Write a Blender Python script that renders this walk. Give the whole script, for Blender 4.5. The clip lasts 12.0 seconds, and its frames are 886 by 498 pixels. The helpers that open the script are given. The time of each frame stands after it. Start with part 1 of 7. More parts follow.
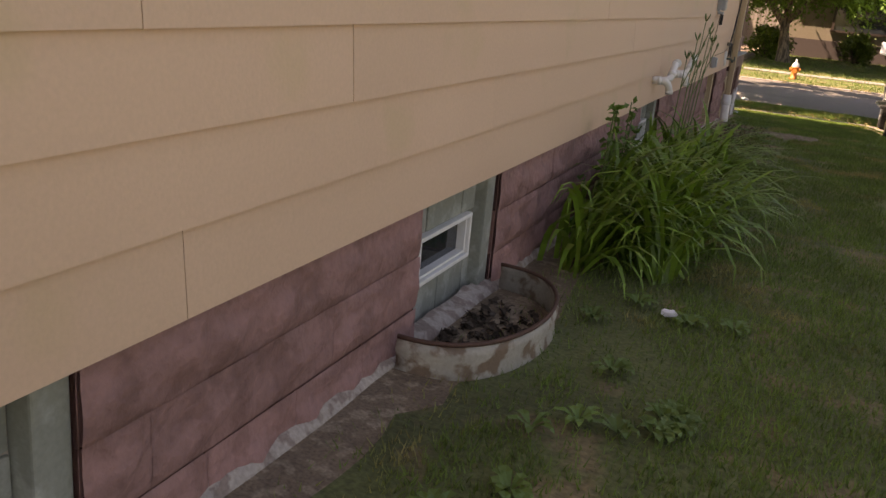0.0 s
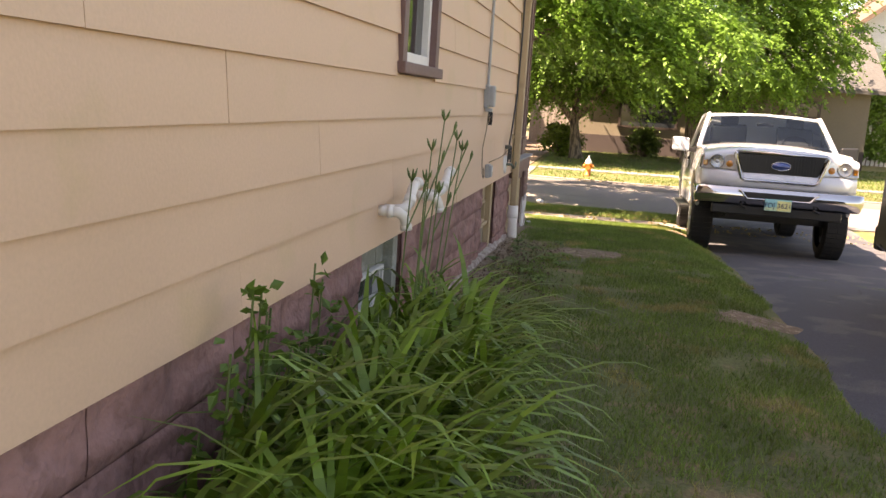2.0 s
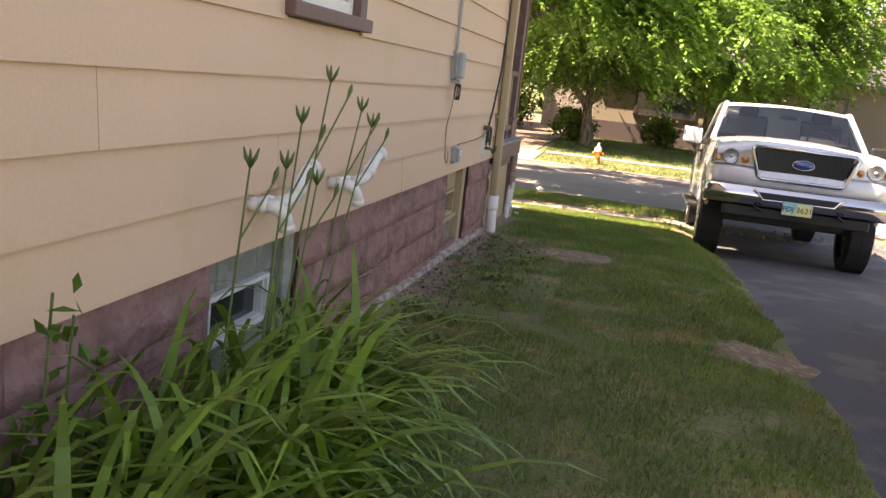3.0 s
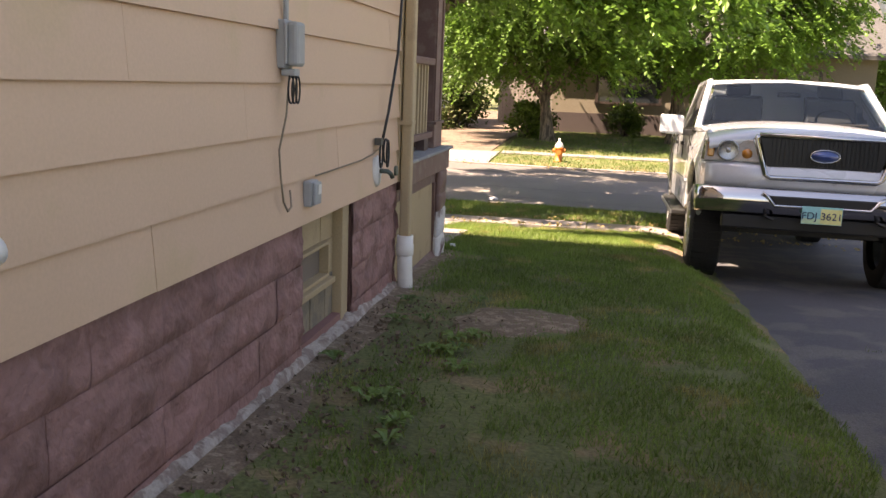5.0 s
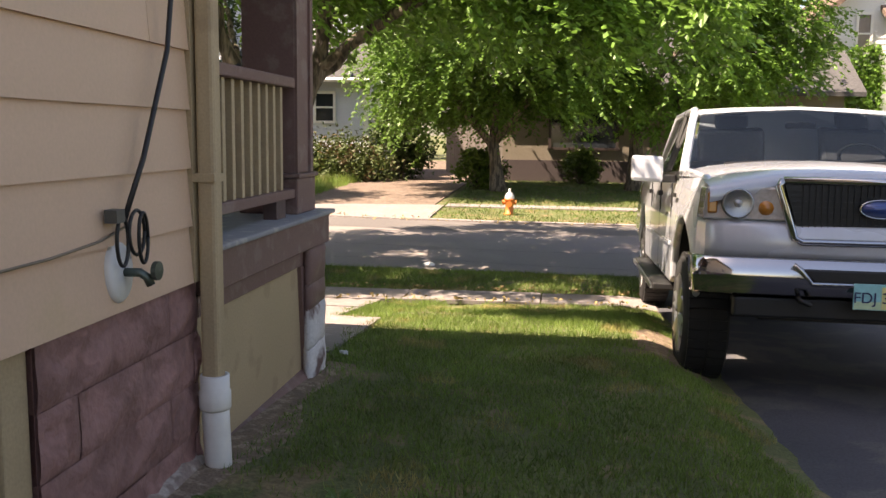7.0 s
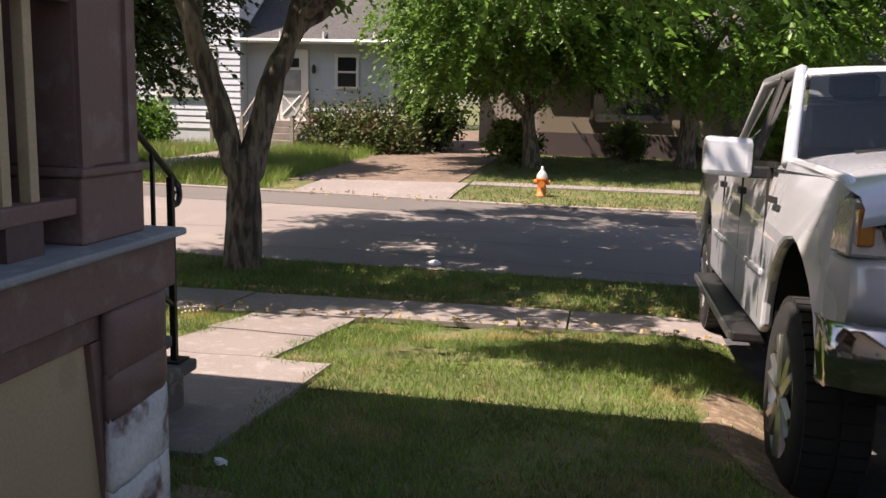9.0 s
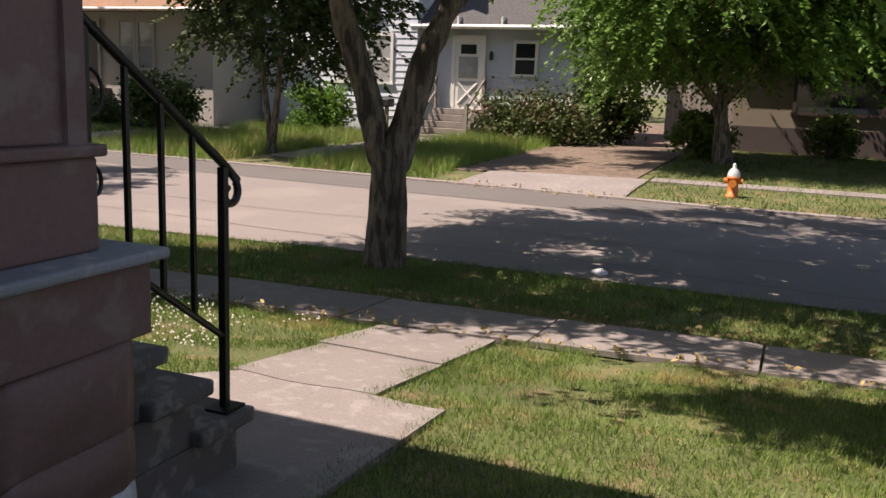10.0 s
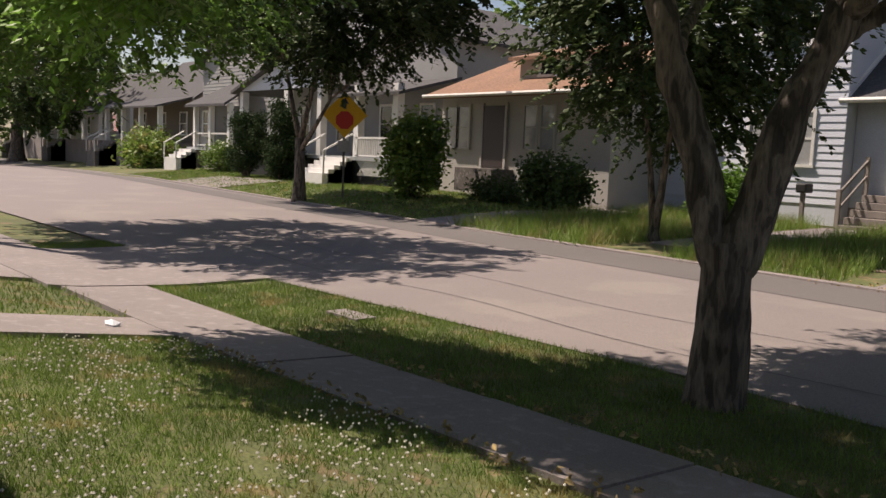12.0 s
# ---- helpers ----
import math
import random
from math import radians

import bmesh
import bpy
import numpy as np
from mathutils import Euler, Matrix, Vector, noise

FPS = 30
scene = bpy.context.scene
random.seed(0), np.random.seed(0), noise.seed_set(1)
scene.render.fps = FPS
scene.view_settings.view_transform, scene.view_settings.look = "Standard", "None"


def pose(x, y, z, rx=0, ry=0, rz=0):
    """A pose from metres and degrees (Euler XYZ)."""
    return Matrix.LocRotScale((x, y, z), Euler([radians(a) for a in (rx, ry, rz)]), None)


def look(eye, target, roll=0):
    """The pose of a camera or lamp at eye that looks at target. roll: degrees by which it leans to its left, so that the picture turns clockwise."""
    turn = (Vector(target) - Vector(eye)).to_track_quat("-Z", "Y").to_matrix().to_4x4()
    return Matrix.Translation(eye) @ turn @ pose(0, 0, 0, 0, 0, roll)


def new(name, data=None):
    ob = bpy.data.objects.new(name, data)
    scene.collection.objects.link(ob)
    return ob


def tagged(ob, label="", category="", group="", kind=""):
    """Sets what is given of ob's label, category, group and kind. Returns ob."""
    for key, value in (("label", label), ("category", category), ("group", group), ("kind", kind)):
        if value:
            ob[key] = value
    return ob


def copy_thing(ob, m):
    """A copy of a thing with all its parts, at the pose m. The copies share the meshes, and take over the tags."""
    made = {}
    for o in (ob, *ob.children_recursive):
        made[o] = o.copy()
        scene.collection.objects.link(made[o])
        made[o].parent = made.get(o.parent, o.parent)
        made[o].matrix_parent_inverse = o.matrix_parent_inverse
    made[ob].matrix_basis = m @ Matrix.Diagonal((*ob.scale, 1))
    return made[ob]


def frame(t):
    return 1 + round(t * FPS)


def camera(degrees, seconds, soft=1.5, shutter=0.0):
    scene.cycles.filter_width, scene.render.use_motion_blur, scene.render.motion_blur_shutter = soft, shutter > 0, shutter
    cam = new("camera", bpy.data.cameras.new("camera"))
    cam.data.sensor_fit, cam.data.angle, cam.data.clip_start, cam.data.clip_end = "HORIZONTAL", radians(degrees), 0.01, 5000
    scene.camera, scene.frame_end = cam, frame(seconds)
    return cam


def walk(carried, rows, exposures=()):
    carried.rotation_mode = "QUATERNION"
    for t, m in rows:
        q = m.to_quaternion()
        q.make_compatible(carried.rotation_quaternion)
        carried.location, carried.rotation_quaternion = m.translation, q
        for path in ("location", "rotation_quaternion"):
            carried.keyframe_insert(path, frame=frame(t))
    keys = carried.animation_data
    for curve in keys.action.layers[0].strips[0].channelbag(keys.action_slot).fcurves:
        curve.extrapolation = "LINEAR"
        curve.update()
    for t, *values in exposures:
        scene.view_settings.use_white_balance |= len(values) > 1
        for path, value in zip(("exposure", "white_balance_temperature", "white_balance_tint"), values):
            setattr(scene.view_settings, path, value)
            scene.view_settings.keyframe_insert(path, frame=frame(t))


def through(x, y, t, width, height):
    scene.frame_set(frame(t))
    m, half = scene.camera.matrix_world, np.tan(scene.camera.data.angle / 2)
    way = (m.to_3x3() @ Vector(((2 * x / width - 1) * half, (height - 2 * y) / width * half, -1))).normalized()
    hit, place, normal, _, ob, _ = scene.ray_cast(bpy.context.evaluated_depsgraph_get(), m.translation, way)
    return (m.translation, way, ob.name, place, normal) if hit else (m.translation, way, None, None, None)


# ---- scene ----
cam = camera(54.0, 12.0)
PATH = [
    (0, (1.213, -12.214, 1.559), (0.49, -10.447, 0.962), 5.5),
    (0.5, (1.259, -11.56, 1.561), (0.641, -9.753, 0.968), -0.1),
    (1, (1.191, -10.935, 1.562), (0.668, -9.092, 0.985), 2.1),
    (1.5, (1.162, -10.274, 1.534), (0.724, -8.371, 1.102), 3.3),
    (2, (1.159, -9.578, 1.521), (0.784, -7.643, 1.182), 3.6),
    (2.5, (1.267, -8.937, 1.505), (0.976, -6.997, 1.114), 8.0),
    (3, (1.354, -8.304, 1.48), (0.955, -6.382, 1.093), 6.4),
    (3.2, (1.4, -8.024, 1.49), (1.002, -6.121, 1.022), 2.8),
    (4.8, (1.353, -5.94, 1.452), (0.973, -4.01, 1.089), 1.7),
    (5, (1.327, -5.683, 1.447), (0.987, -3.749, 1.067), 2.3),
    (5.5, (1.293, -5.022, 1.429), (1.059, -3.068, 1.072), 1.8),
    (6, (1.26, -4.376, 1.418), (1.023, -2.41, 1.133), 1.3),
    (6.5, (1.321, -3.748, 1.388), (1.1, -1.777, 1.128), 1.5),
    (6.7, (1.337, -3.497, 1.363), (1.099, -1.527, 1.11), 1.2),
    (8.3, (1.41, -1.607, 1.311), (1.133, 0.34, 0.946), 0.2),
    (8.5, (1.423, -1.384, 1.34), (1.161, 0.569, 0.999), 0.8),
    (9, (1.398, -0.815, 1.327), (1.053, 1.127, 0.994), 1.6),
    (9.5, (1.372, -0.245, 1.297), (0.838, 1.657, 0.987), 3.4),
    (10, (1.289, 0.361, 1.255), (0.556, 2.186, 0.889), 2.2),
    (10.5, (1.279, 0.943, 1.224), (0.455, 2.731, 0.874), 4.0),
    (11, (1.213, 1.493, 1.183), (0.176, 3.164, 0.824), 5.8),
    (11.5, (1.104, 2.002, 1.18), (-0.128, 3.548, 0.876), 2.4),
    (12, (0.926, 2.535, 1.163), (-0.589, 3.824, 0.951), 2.4),
]
walk(cam, [(t, look(e, g, r)) for t, e, g, r in PATH],
     [(0, 1.8, 10300, 27), (0.5, 2.27, 10400, 27), (1, 2.56, 10300, 26), (1.5, 2.9, 10100, 25), (2.0, 2.5, 9800, 24), (2.5, 2.54, 9500, 24), (5.0, 2.22, 9000, 23), (5.5, 2.3, 8900, 23), (6.7, 1.9, 8500, 21), (8.5, 1.25, 7400, 23), (9.5, 0.9, 7350, 22), (10.5, 0.66, 7250, 21), (12, 0.34, 7300, 21)])

# ---- light ----
SUN_TO = Vector((0.56, 0.30, -1.0)).normalized()   # the way the sunlight travels
sun = new("sun", bpy.data.lights.new("sun", "SUN"))
sun.data.energy, sun.data.angle, sun.data.color = 5.0, radians(0.53), (1.0, 0.95, 0.86)
sun.matrix_world = look((0, 0, 60), Vector((0, 0, 60)) + SUN_TO)
world = bpy.data.worlds.new("sky")
scene.world = world
world.use_nodes = True
sky = world.node_tree.nodes.new("ShaderNodeTexSky")
sky.sky_type, sky.sun_disc = "NISHITA", False
sky.sun_elevation = math.asin(-SUN_TO.z)
sky.sun_rotation = math.atan2(-SUN_TO.x, -SUN_TO.y)
back = world.node_tree.nodes["Background"]
back.inputs["Strength"].default_value = 0.08
world.node_tree.links.new(sky.outputs["Color"], back.inputs["Color"])

# ---- materials ----
MATS = {}


def mat(name, color, rough=0.8, metal=0.0, big=0.12, fine=0.1, big_size=1.5, fine_size=0.03, bump=0.2, second=None, amount=0.0, patch=0.4, spread=0.0, gloss=0.5, through=0.0, stretch=None, coat=0.0):
    """A surface with tone variation at two sizes (metres), relief, and stains of a second colour; spread varies pieces."""
    m = bpy.data.materials.new(name)
    m.use_nodes = True
    nt = m.node_tree
    N, L = nt.nodes, nt.links
    b = N["Principled BSDF"]
    b.inputs["Roughness"].default_value, b.inputs["Metallic"].default_value = rough, metal
    b.inputs["Specular IOR Level"].default_value = gloss
    b.inputs["Coat Weight"].default_value = coat
    geo = N.new("ShaderNodeNewGeometry")
    at = N.new("ShaderNodeMapping")
    at.inputs["Scale"].default_value = stretch or (1, 1, 1)
    L.new(geo.outputs["Position"], at.inputs["Vector"])

    def noise_of(size, detail=4.0, vector=at):
        n = N.new("ShaderNodeTexNoise")
        n.inputs["Scale"].default_value, n.inputs["Detail"].default_value = 1.0 / size, detail
        L.new(vector.outputs["Vector"], n.inputs["Vector"])
        return n

    def ramp(src, lo, hi, low, high):
        r = N.new("ShaderNodeMapRange")
        for key, v in (("From Min", lo), ("From Max", hi), ("To Min", low), ("To Max", high)):
            r.inputs[key].default_value = v
        L.new(src, r.inputs["Value"])
        return r.outputs["Result"]

    def times(c, f):
        x = N.new("ShaderNodeVectorMath")
        x.operation = "SCALE"
        L.new(c, x.inputs[0])
        L.new(f, x.inputs["Scale"])
        return x.outputs["Vector"]

    rgb = N.new("ShaderNodeRGB")
    rgb.outputs[0].default_value = (*color, 1)
    out = rgb.outputs[0]
    if second is not None:
        n = noise_of(patch, 6.0)
        k = ramp(n.outputs["Fac"], 0.62 - amount * 0.3, 0.70 - amount * 0.3, 0.0, 1.0)
        mx = N.new("ShaderNodeMix")
        mx.data_type = "RGBA"
        L.new(k, mx.inputs["Factor"])
        L.new(out, mx.inputs["A"])
        mx.inputs["B"].default_value = (*second, 1)
        out = mx.outputs["Result"]
    nb, nf = noise_of(big_size), noise_of(fine_size, 3.0)
    out = times(out, ramp(nb.outputs["Fac"], 0.25, 0.75, 1 - big, 1 + big))
    out = times(out, ramp(nf.outputs["Fac"], 0.25, 0.75, 1 - fine, 1 + fine))
    if spread:
        info = N.new("ShaderNodeObjectInfo")
        out = times(out, ramp(info.outputs["Random"], 0, 1, 1 - spread, 1 + spread))
        out = times(out, ramp(geo.outputs["Random Per Island"], 0, 1, 1 - spread, 1 + spread))
    L.new(out, b.inputs["Base Color"])
    L.new(ramp(nb.outputs["Fac"], 0.3, 0.7, max(rough - 0.08, 0.02), min(rough + 0.08, 1)), b.inputs["Roughness"])
    if bump:
        bp = N.new("ShaderNodeBump")
        bp.inputs["Strength"].default_value, bp.inputs["Distance"].default_value = bump, fine_size * 0.4
        L.new(nf.outputs["Fac"], bp.inputs["Height"])
        L.new(bp.outputs["Normal"], b.inputs["Normal"])
    if through:
        tr = N.new("ShaderNodeBsdfTranslucent")
        L.new(out, tr.inputs["Color"])
        mix = N.new("ShaderNodeMixShader")
        mix.inputs["Fac"].default_value = through
        L.new(b.outputs["BSDF"], mix.inputs[1])
        L.new(tr.outputs["BSDF"], mix.inputs[2])
        L.new(mix.outputs["Shader"], N["Material Output"].inputs["Surface"])
    MATS[name] = m
    return m


def glass_mat(name, tint, rough=0.03):
    """Window glass: part see-through, part mirror."""
    m = bpy.data.materials.new(name)
    m.use_nodes = True
    b = m.node_tree.nodes["Principled BSDF"]
    b.inputs["Base Color"].default_value = (*tint, 1)
    b.inputs["Roughness"].default_value = rough
    b.inputs["Transmission Weight"].default_value = 1.0
    b.inputs["IOR"].default_value = 1.45
    return m


SIDING = mat("siding paint", (0.66, 0.445, 0.31), 0.5, big=0.05, fine=0.04, big_size=0.9, fine_size=0.012, bump=0.12, second=(0.62, 0.43, 0.28), amount=0.1, patch=0.5, spread=0.025)
MAUVE = mat("mauve block paint", (0.30, 0.158, 0.142), 0.75, big=0.2, fine=0.14, big_size=0.22, fine_size=0.03, bump=0.8, second=(0.235, 0.12, 0.105), amount=0.42, patch=0.16, spread=0.07)
MORTAR = mat("painted mortar", (0.25, 0.125, 0.11), 0.9, fine_size=0.01, bump=0.4)
PARGE = mat("worn parging", (0.37, 0.315, 0.27), 0.9, big=0.2, fine=0.2, big_size=0.25, fine_size=0.015, bump=0.8, second=(0.24, 0.18, 0.15), amount=0.5, patch=0.07)
GREY_BLOCK = mat("grey painted block", (0.25, 0.26, 0.22), 0.8, big=0.12, big_size=0.3, fine_size=0.012, bump=0.4, second=(0.33, 0.34, 0.30), amount=0.3, patch=0.1, spread=0.06)
TAN = mat("tan trim paint", (0.44, 0.33, 0.20), 0.6, big=0.08, big_size=0.4, fine_size=0.01, bump=0.15, second=(0.38, 0.28, 0.17), amount=0.1, patch=0.2)
# darker, blotched tan for the blocks below the tan basement window
LOW_TAN = mat("darker blotched tan paint", (0.27, 0.22, 0.155), 0.75, big=0.2, fine=0.12, big_size=0.25, fine_size=0.015, bump=0.4, second=(0.20, 0.17, 0.13), amount=0.5, patch=0.12)
SCREEN = mat("dusty window screen", (0.19, 0.15, 0.12), 0.7, big=0.15, fine=0.15, big_size=0.15, fine_size=0.008, bump=0.2)
BROWN = mat("brown porch paint", (0.185, 0.105, 0.09), 0.6, big=0.1, big_size=0.5, fine_size=0.012, bump=0.25, second=(0.22, 0.15, 0.13), amount=0.25, patch=0.12)
DARK_BROWN = mat("plain dark brown", (0.09, 0.055, 0.05), 0.55, bump=0.2)
PEELED = mat("peeled white paint", (0.60, 0.58, 0.57), 0.85, big=0.12, big_size=0.12, fine_size=0.02, bump=0.6, second=(0.17, 0.105, 0.095), amount=0.42, patch=0.2)
SLAB_GREY = mat("grey porch deck", (0.28, 0.28, 0.29), 0.7, big=0.12, big_size=0.4, fine_size=0.01, bump=0.3, second=(0.40, 0.38, 0.36), amount=0.2, patch=0.1)
CONCRETE = mat("old concrete", (0.235, 0.204, 0.195), 0.9, big=0.14, fine=0.16, big_size=0.8, fine_size=0.012, bump=0.5, second=(0.28, 0.25, 0.24), amount=0.22, patch=0.1, spread=0.05)
STEP_DARK = mat("weathered step concrete", (0.13, 0.115, 0.105), 0.9, big=0.2, big_size=0.3, fine_size=0.012, bump=0.6, second=(0.22, 0.2, 0.18), amount=0.3, patch=0.08)
ROAD = mat("worn asphalt", (0.215, 0.186, 0.178), 0.9, big=0.08, fine=0.22, big_size=2.5, fine_size=0.015, bump=0.5, second=(0.24, 0.21, 0.195), amount=0.3, patch=1.4)
ROAD_DARK = mat("newer asphalt strip", (0.13, 0.118, 0.113), 0.9, big=0.08, fine=0.2, big_size=2.0, fine_size=0.015, bump=0.5)
DRIVE = mat("driveway asphalt", (0.066, 0.066, 0.078), 0.85, big=0.25, fine=0.3, big_size=0.9, fine_size=0.012, bump=0.7, second=(0.10, 0.095, 0.095), amount=0.3, patch=0.45)
CRACK = mat("crack filler", (0.03, 0.03, 0.03), 0.8, bump=0.2)
SOIL = mat("dry soil", (0.17, 0.12, 0.08), 0.95, big=0.25, fine=0.35, big_size=0.2, fine_size=0.012, bump=1.0, second=(0.26, 0.20, 0.14), amount=0.35, patch=0.06)
LAWN = mat("lawn ground", (0.10, 0.115, 0.04), 0.95, big=0.3, fine=0.4, big_size=0.8, fine_size=0.02, bump=1.0, second=(0.18, 0.14, 0.07), amount=0.25, patch=0.3)
GRAVEL = mat("leaf-strewn gravel", (0.18, 0.13, 0.10), 0.95, big=0.25, fine=0.5, big_size=0.4, fine_size=0.05, bump=1.0, second=(0.13, 0.10, 0.08), amount=0.4, patch=0.15)
GRASS = mat("grass blade", (0.13, 0.20, 0.042), 0.6, big=0.34, fine=0.1, big_size=0.6, bump=0.0, second=(0.28, 0.24, 0.09), amount=0.15, patch=0.5, spread=0.3, through=0.35)
TALL_GRASS = mat("unmown grass blade", (0.17, 0.265, 0.05), 0.55, big=0.2, fine=0.1, big_size=0.8, bump=0.0, second=(0.27, 0.24, 0.09), amount=0.3, patch=0.6, spread=0.3, through=0.35)
LILY = mat("daylily leaf", (0.13, 0.24, 0.03), 0.38, big=0.15, fine=0.08, big_size=0.3, bump=0.0, second=(0.15, 0.22, 0.03), amount=0.2, patch=0.2, spread=0.28, through=0.3)
WEED = mat("broad weed leaf", (0.10, 0.17, 0.035), 0.5, big=0.2, big_size=0.3, bump=0.0, spread=0.3, through=0.25)
LILY_DRY = mat("dead daylily leaf", (0.30, 0.22, 0.11), 0.7, spread=0.2, bump=0.0)
STALK = mat("daylily stalk", (0.075, 0.12, 0.03), 0.5, bump=0.0, spread=0.15)
LEAF = mat("tree leaf", (0.12, 0.20, 0.03), 0.45, big=0.2, fine=0.1, big_size=1.2, bump=0.0, spread=0.35, through=0.28)
LEAF_BRIGHT = mat("bright tree leaf", (0.128, 0.252, 0.042), 0.45, big=0.2, fine=0.1, big_size=1.2, bump=0.0, spread=0.3, through=0.42)
LEAF_DARK = mat("dark shrub leaf", (0.05, 0.085, 0.022), 0.7, big=0.2, fine=0.1, big_size=0.8, bump=0.0, spread=0.35, through=0.2)
YEW_DARK = mat("dark yew needle", (0.026, 0.048, 0.016), 0.85, big=0.2, fine=0.1, big_size=0.5, bump=0.0, spread=0.3, through=0.1, gloss=0.2)
SHRUB = mat("yew leaf", (0.09, 0.13, 0.03), 0.6, big=0.3, fine=0.1, big_size=0.6, bump=0.0, second=(0.13, 0.08, 0.03), amount=0.3, patch=0.5, spread=0.35, through=0.2)
BARK = mat("furrowed bark", (0.19, 0.155, 0.125), 0.95, big=0.3, fine=0.55, big_size=0.25, fine_size=0.03, bump=1.0, second=(0.06, 0.048, 0.04), amount=0.45, patch=0.06, stretch=(1, 1, 0.22))
WHITE_PVC = mat("white plastic pipe", (0.72, 0.70, 0.66), 0.4, big=0.06, fine=0.04, big_size=0.15, bump=0.05)
WHITE_TRIM = mat("white trim paint", (0.72, 0.71, 0.68), 0.5, big=0.06, fine=0.05, big_size=0.3, bump=0.08)
WIN_BROWN = mat("brown window frame", (0.16, 0.09, 0.085), 0.55, bump=0.15)
GREY_BOX = mat("grey utility plastic", (0.33, 0.345, 0.35), 0.5, big=0.08, fine=0.05, big_size=0.2, bump=0.08)
CABLE = mat("black cable", (0.012, 0.012, 0.013), 0.5, bump=0.0)
WIRE_TAN = mat("painted wire", (0.22, 0.17, 0.12), 0.6, bump=0.0)
BRASS = mat("aged brass", (0.12, 0.15, 0.13), 0.45, 0.7, bump=0.1)
IRON = mat("black iron paint", (0.012, 0.011, 0.012), 0.4, big=0.15, fine=0.1, big_size=0.1, fine_size=0.01, bump=0.2)
RUST = mat("rusty galvanised steel", (0.36, 0.33, 0.28), 0.7, 0.25, big=0.2, big_size=0.15, fine_size=0.015, bump=0.4, second=(0.19, 0.13, 0.09), amount=0.3, patch=0.1)
DARK_GLASS = mat("dark window pane", (0.022, 0.026, 0.03), 0.06, big=0.1, fine=0.0, bump=0.0, gloss=0.7)
CURTAIN_GLASS = mat("curtained window pane", (0.30, 0.31, 0.32), 0.08, big=0.3, fine=0.05, big_size=0.4, bump=0.0, gloss=0.7)
PAPER = mat("crumpled white litter", (0.75, 0.76, 0.8), 0.7, bump=0.1)
CLOVER = mat("white clover bloom", (0.75, 0.72, 0.62), 0.8, bump=0.0, spread=0.15)
DRY_LEAF = mat("fallen dry leaf", (0.36, 0.27, 0.12), 0.8, bump=0.0, spread=0.4)
CAR_WHITE = mat("silver white car paint", (0.58, 0.605, 0.66), 0.28, 0.15, big=0.02, fine=0.02, bump=0.0, coat=0.8)
LAMP_SILVER = mat("brushed lamp reflector", (0.34, 0.35, 0.37), 0.28, 0.8, bump=0.0)
CHROME = mat("chrome", (0.52, 0.52, 0.53), 0.13, 1.0, big=0.03, fine=0.02, bump=0.0)
BLACK_PLASTIC = mat("black plastic", (0.015, 0.015, 0.016), 0.5, fine_size=0.01, bump=0.15)
GRILLE_BLACK = mat("black grille mesh", (0.008, 0.008, 0.009), 0.4, bump=0.0)
TYRE = mat("tyre rubber", (0.016, 0.016, 0.017), 0.8, fine_size=0.01, bump=0.3)
RIM = mat("alloy rim", (0.42, 0.42, 0.43), 0.3, 0.9, bump=0.0)
LAMP_GLASS = mat("clear headlight", (0.48, 0.50, 0.52), 0.12, 0.4, big=0.2, fine=0.1, big_size=0.08, fine_size=0.02, bump=0.2, gloss=0.8, coat=1.0)
AMBER = mat("amber lens", (0.55, 0.20, 0.03), 0.2, bump=0.0, coat=1.0)
SMOKED = glass_mat("tinted car glass", (0.30, 0.37, 0.40))
SEAT = mat("grey seat cloth", (0.06, 0.063, 0.07), 0.9, bump=0.1)
BLUE_OVAL = mat("blue badge", (0.03, 0.07, 0.25), 0.25, 0.2, bump=0.0, coat=1.0)
PLATE_TEAL = mat("plate sky", (0.25, 0.58, 0.62), 0.5, bump=0.0)
PLATE_YELLOW = mat("plate field", (0.72, 0.70, 0.32), 0.5, bump=0.0)
INK = mat("dark blue ink", (0.02, 0.03, 0.10), 0.6, bump=0.0)
SUV_PAINT = mat("black car paint", (0.018, 0.018, 0.02), 0.25, 0.1, bump=0.0, coat=0.8)
ORANGE = mat("orange hydrant paint", (0.55, 0.17, 0.035), 0.55, big=0.15, fine=0.1, big_size=0.1, bump=0.15)
SILVER = mat("silver hydrant paint", (0.58, 0.58, 0.57), 0.5, 0.3, bump=0.1)
SIGN_YELLOW = mat("yellow sign sheet", (0.75, 0.42, 0.015), 0.4, bump=0.0)
RED = mat("red sign ink", (0.5, 0.03, 0.025), 0.5, bump=0.0)
STEEL = mat("galvanised post", (0.12, 0.12, 0.11), 0.6, 0.5, bump=0.1)
CLAP_BLUE = mat("pale blue clapboard", (0.55, 0.585, 0.655), 0.6, big=0.05, big_size=0.8, bump=0.08, spread=0.04)
# white clapboard darkened to stand in for tree shade on two houses
CLAP_SHADED = mat("white clapboard with tree shade in its colour", (0.30, 0.30, 0.295), 0.7, big=0.1, big_size=0.8, bump=0.08, spread=0.04)
CLAP_WHITE = mat("white clapboard", (0.68, 0.68, 0.68), 0.6, big=0.05, big_size=0.8, bump=0.08, spread=0.04)
STUCCO = mat("cream house wall", (0.42, 0.40, 0.37), 0.8, big=0.08, big_size=1.0, bump=0.1)
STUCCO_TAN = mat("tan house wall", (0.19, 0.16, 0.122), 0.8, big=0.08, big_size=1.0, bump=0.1)
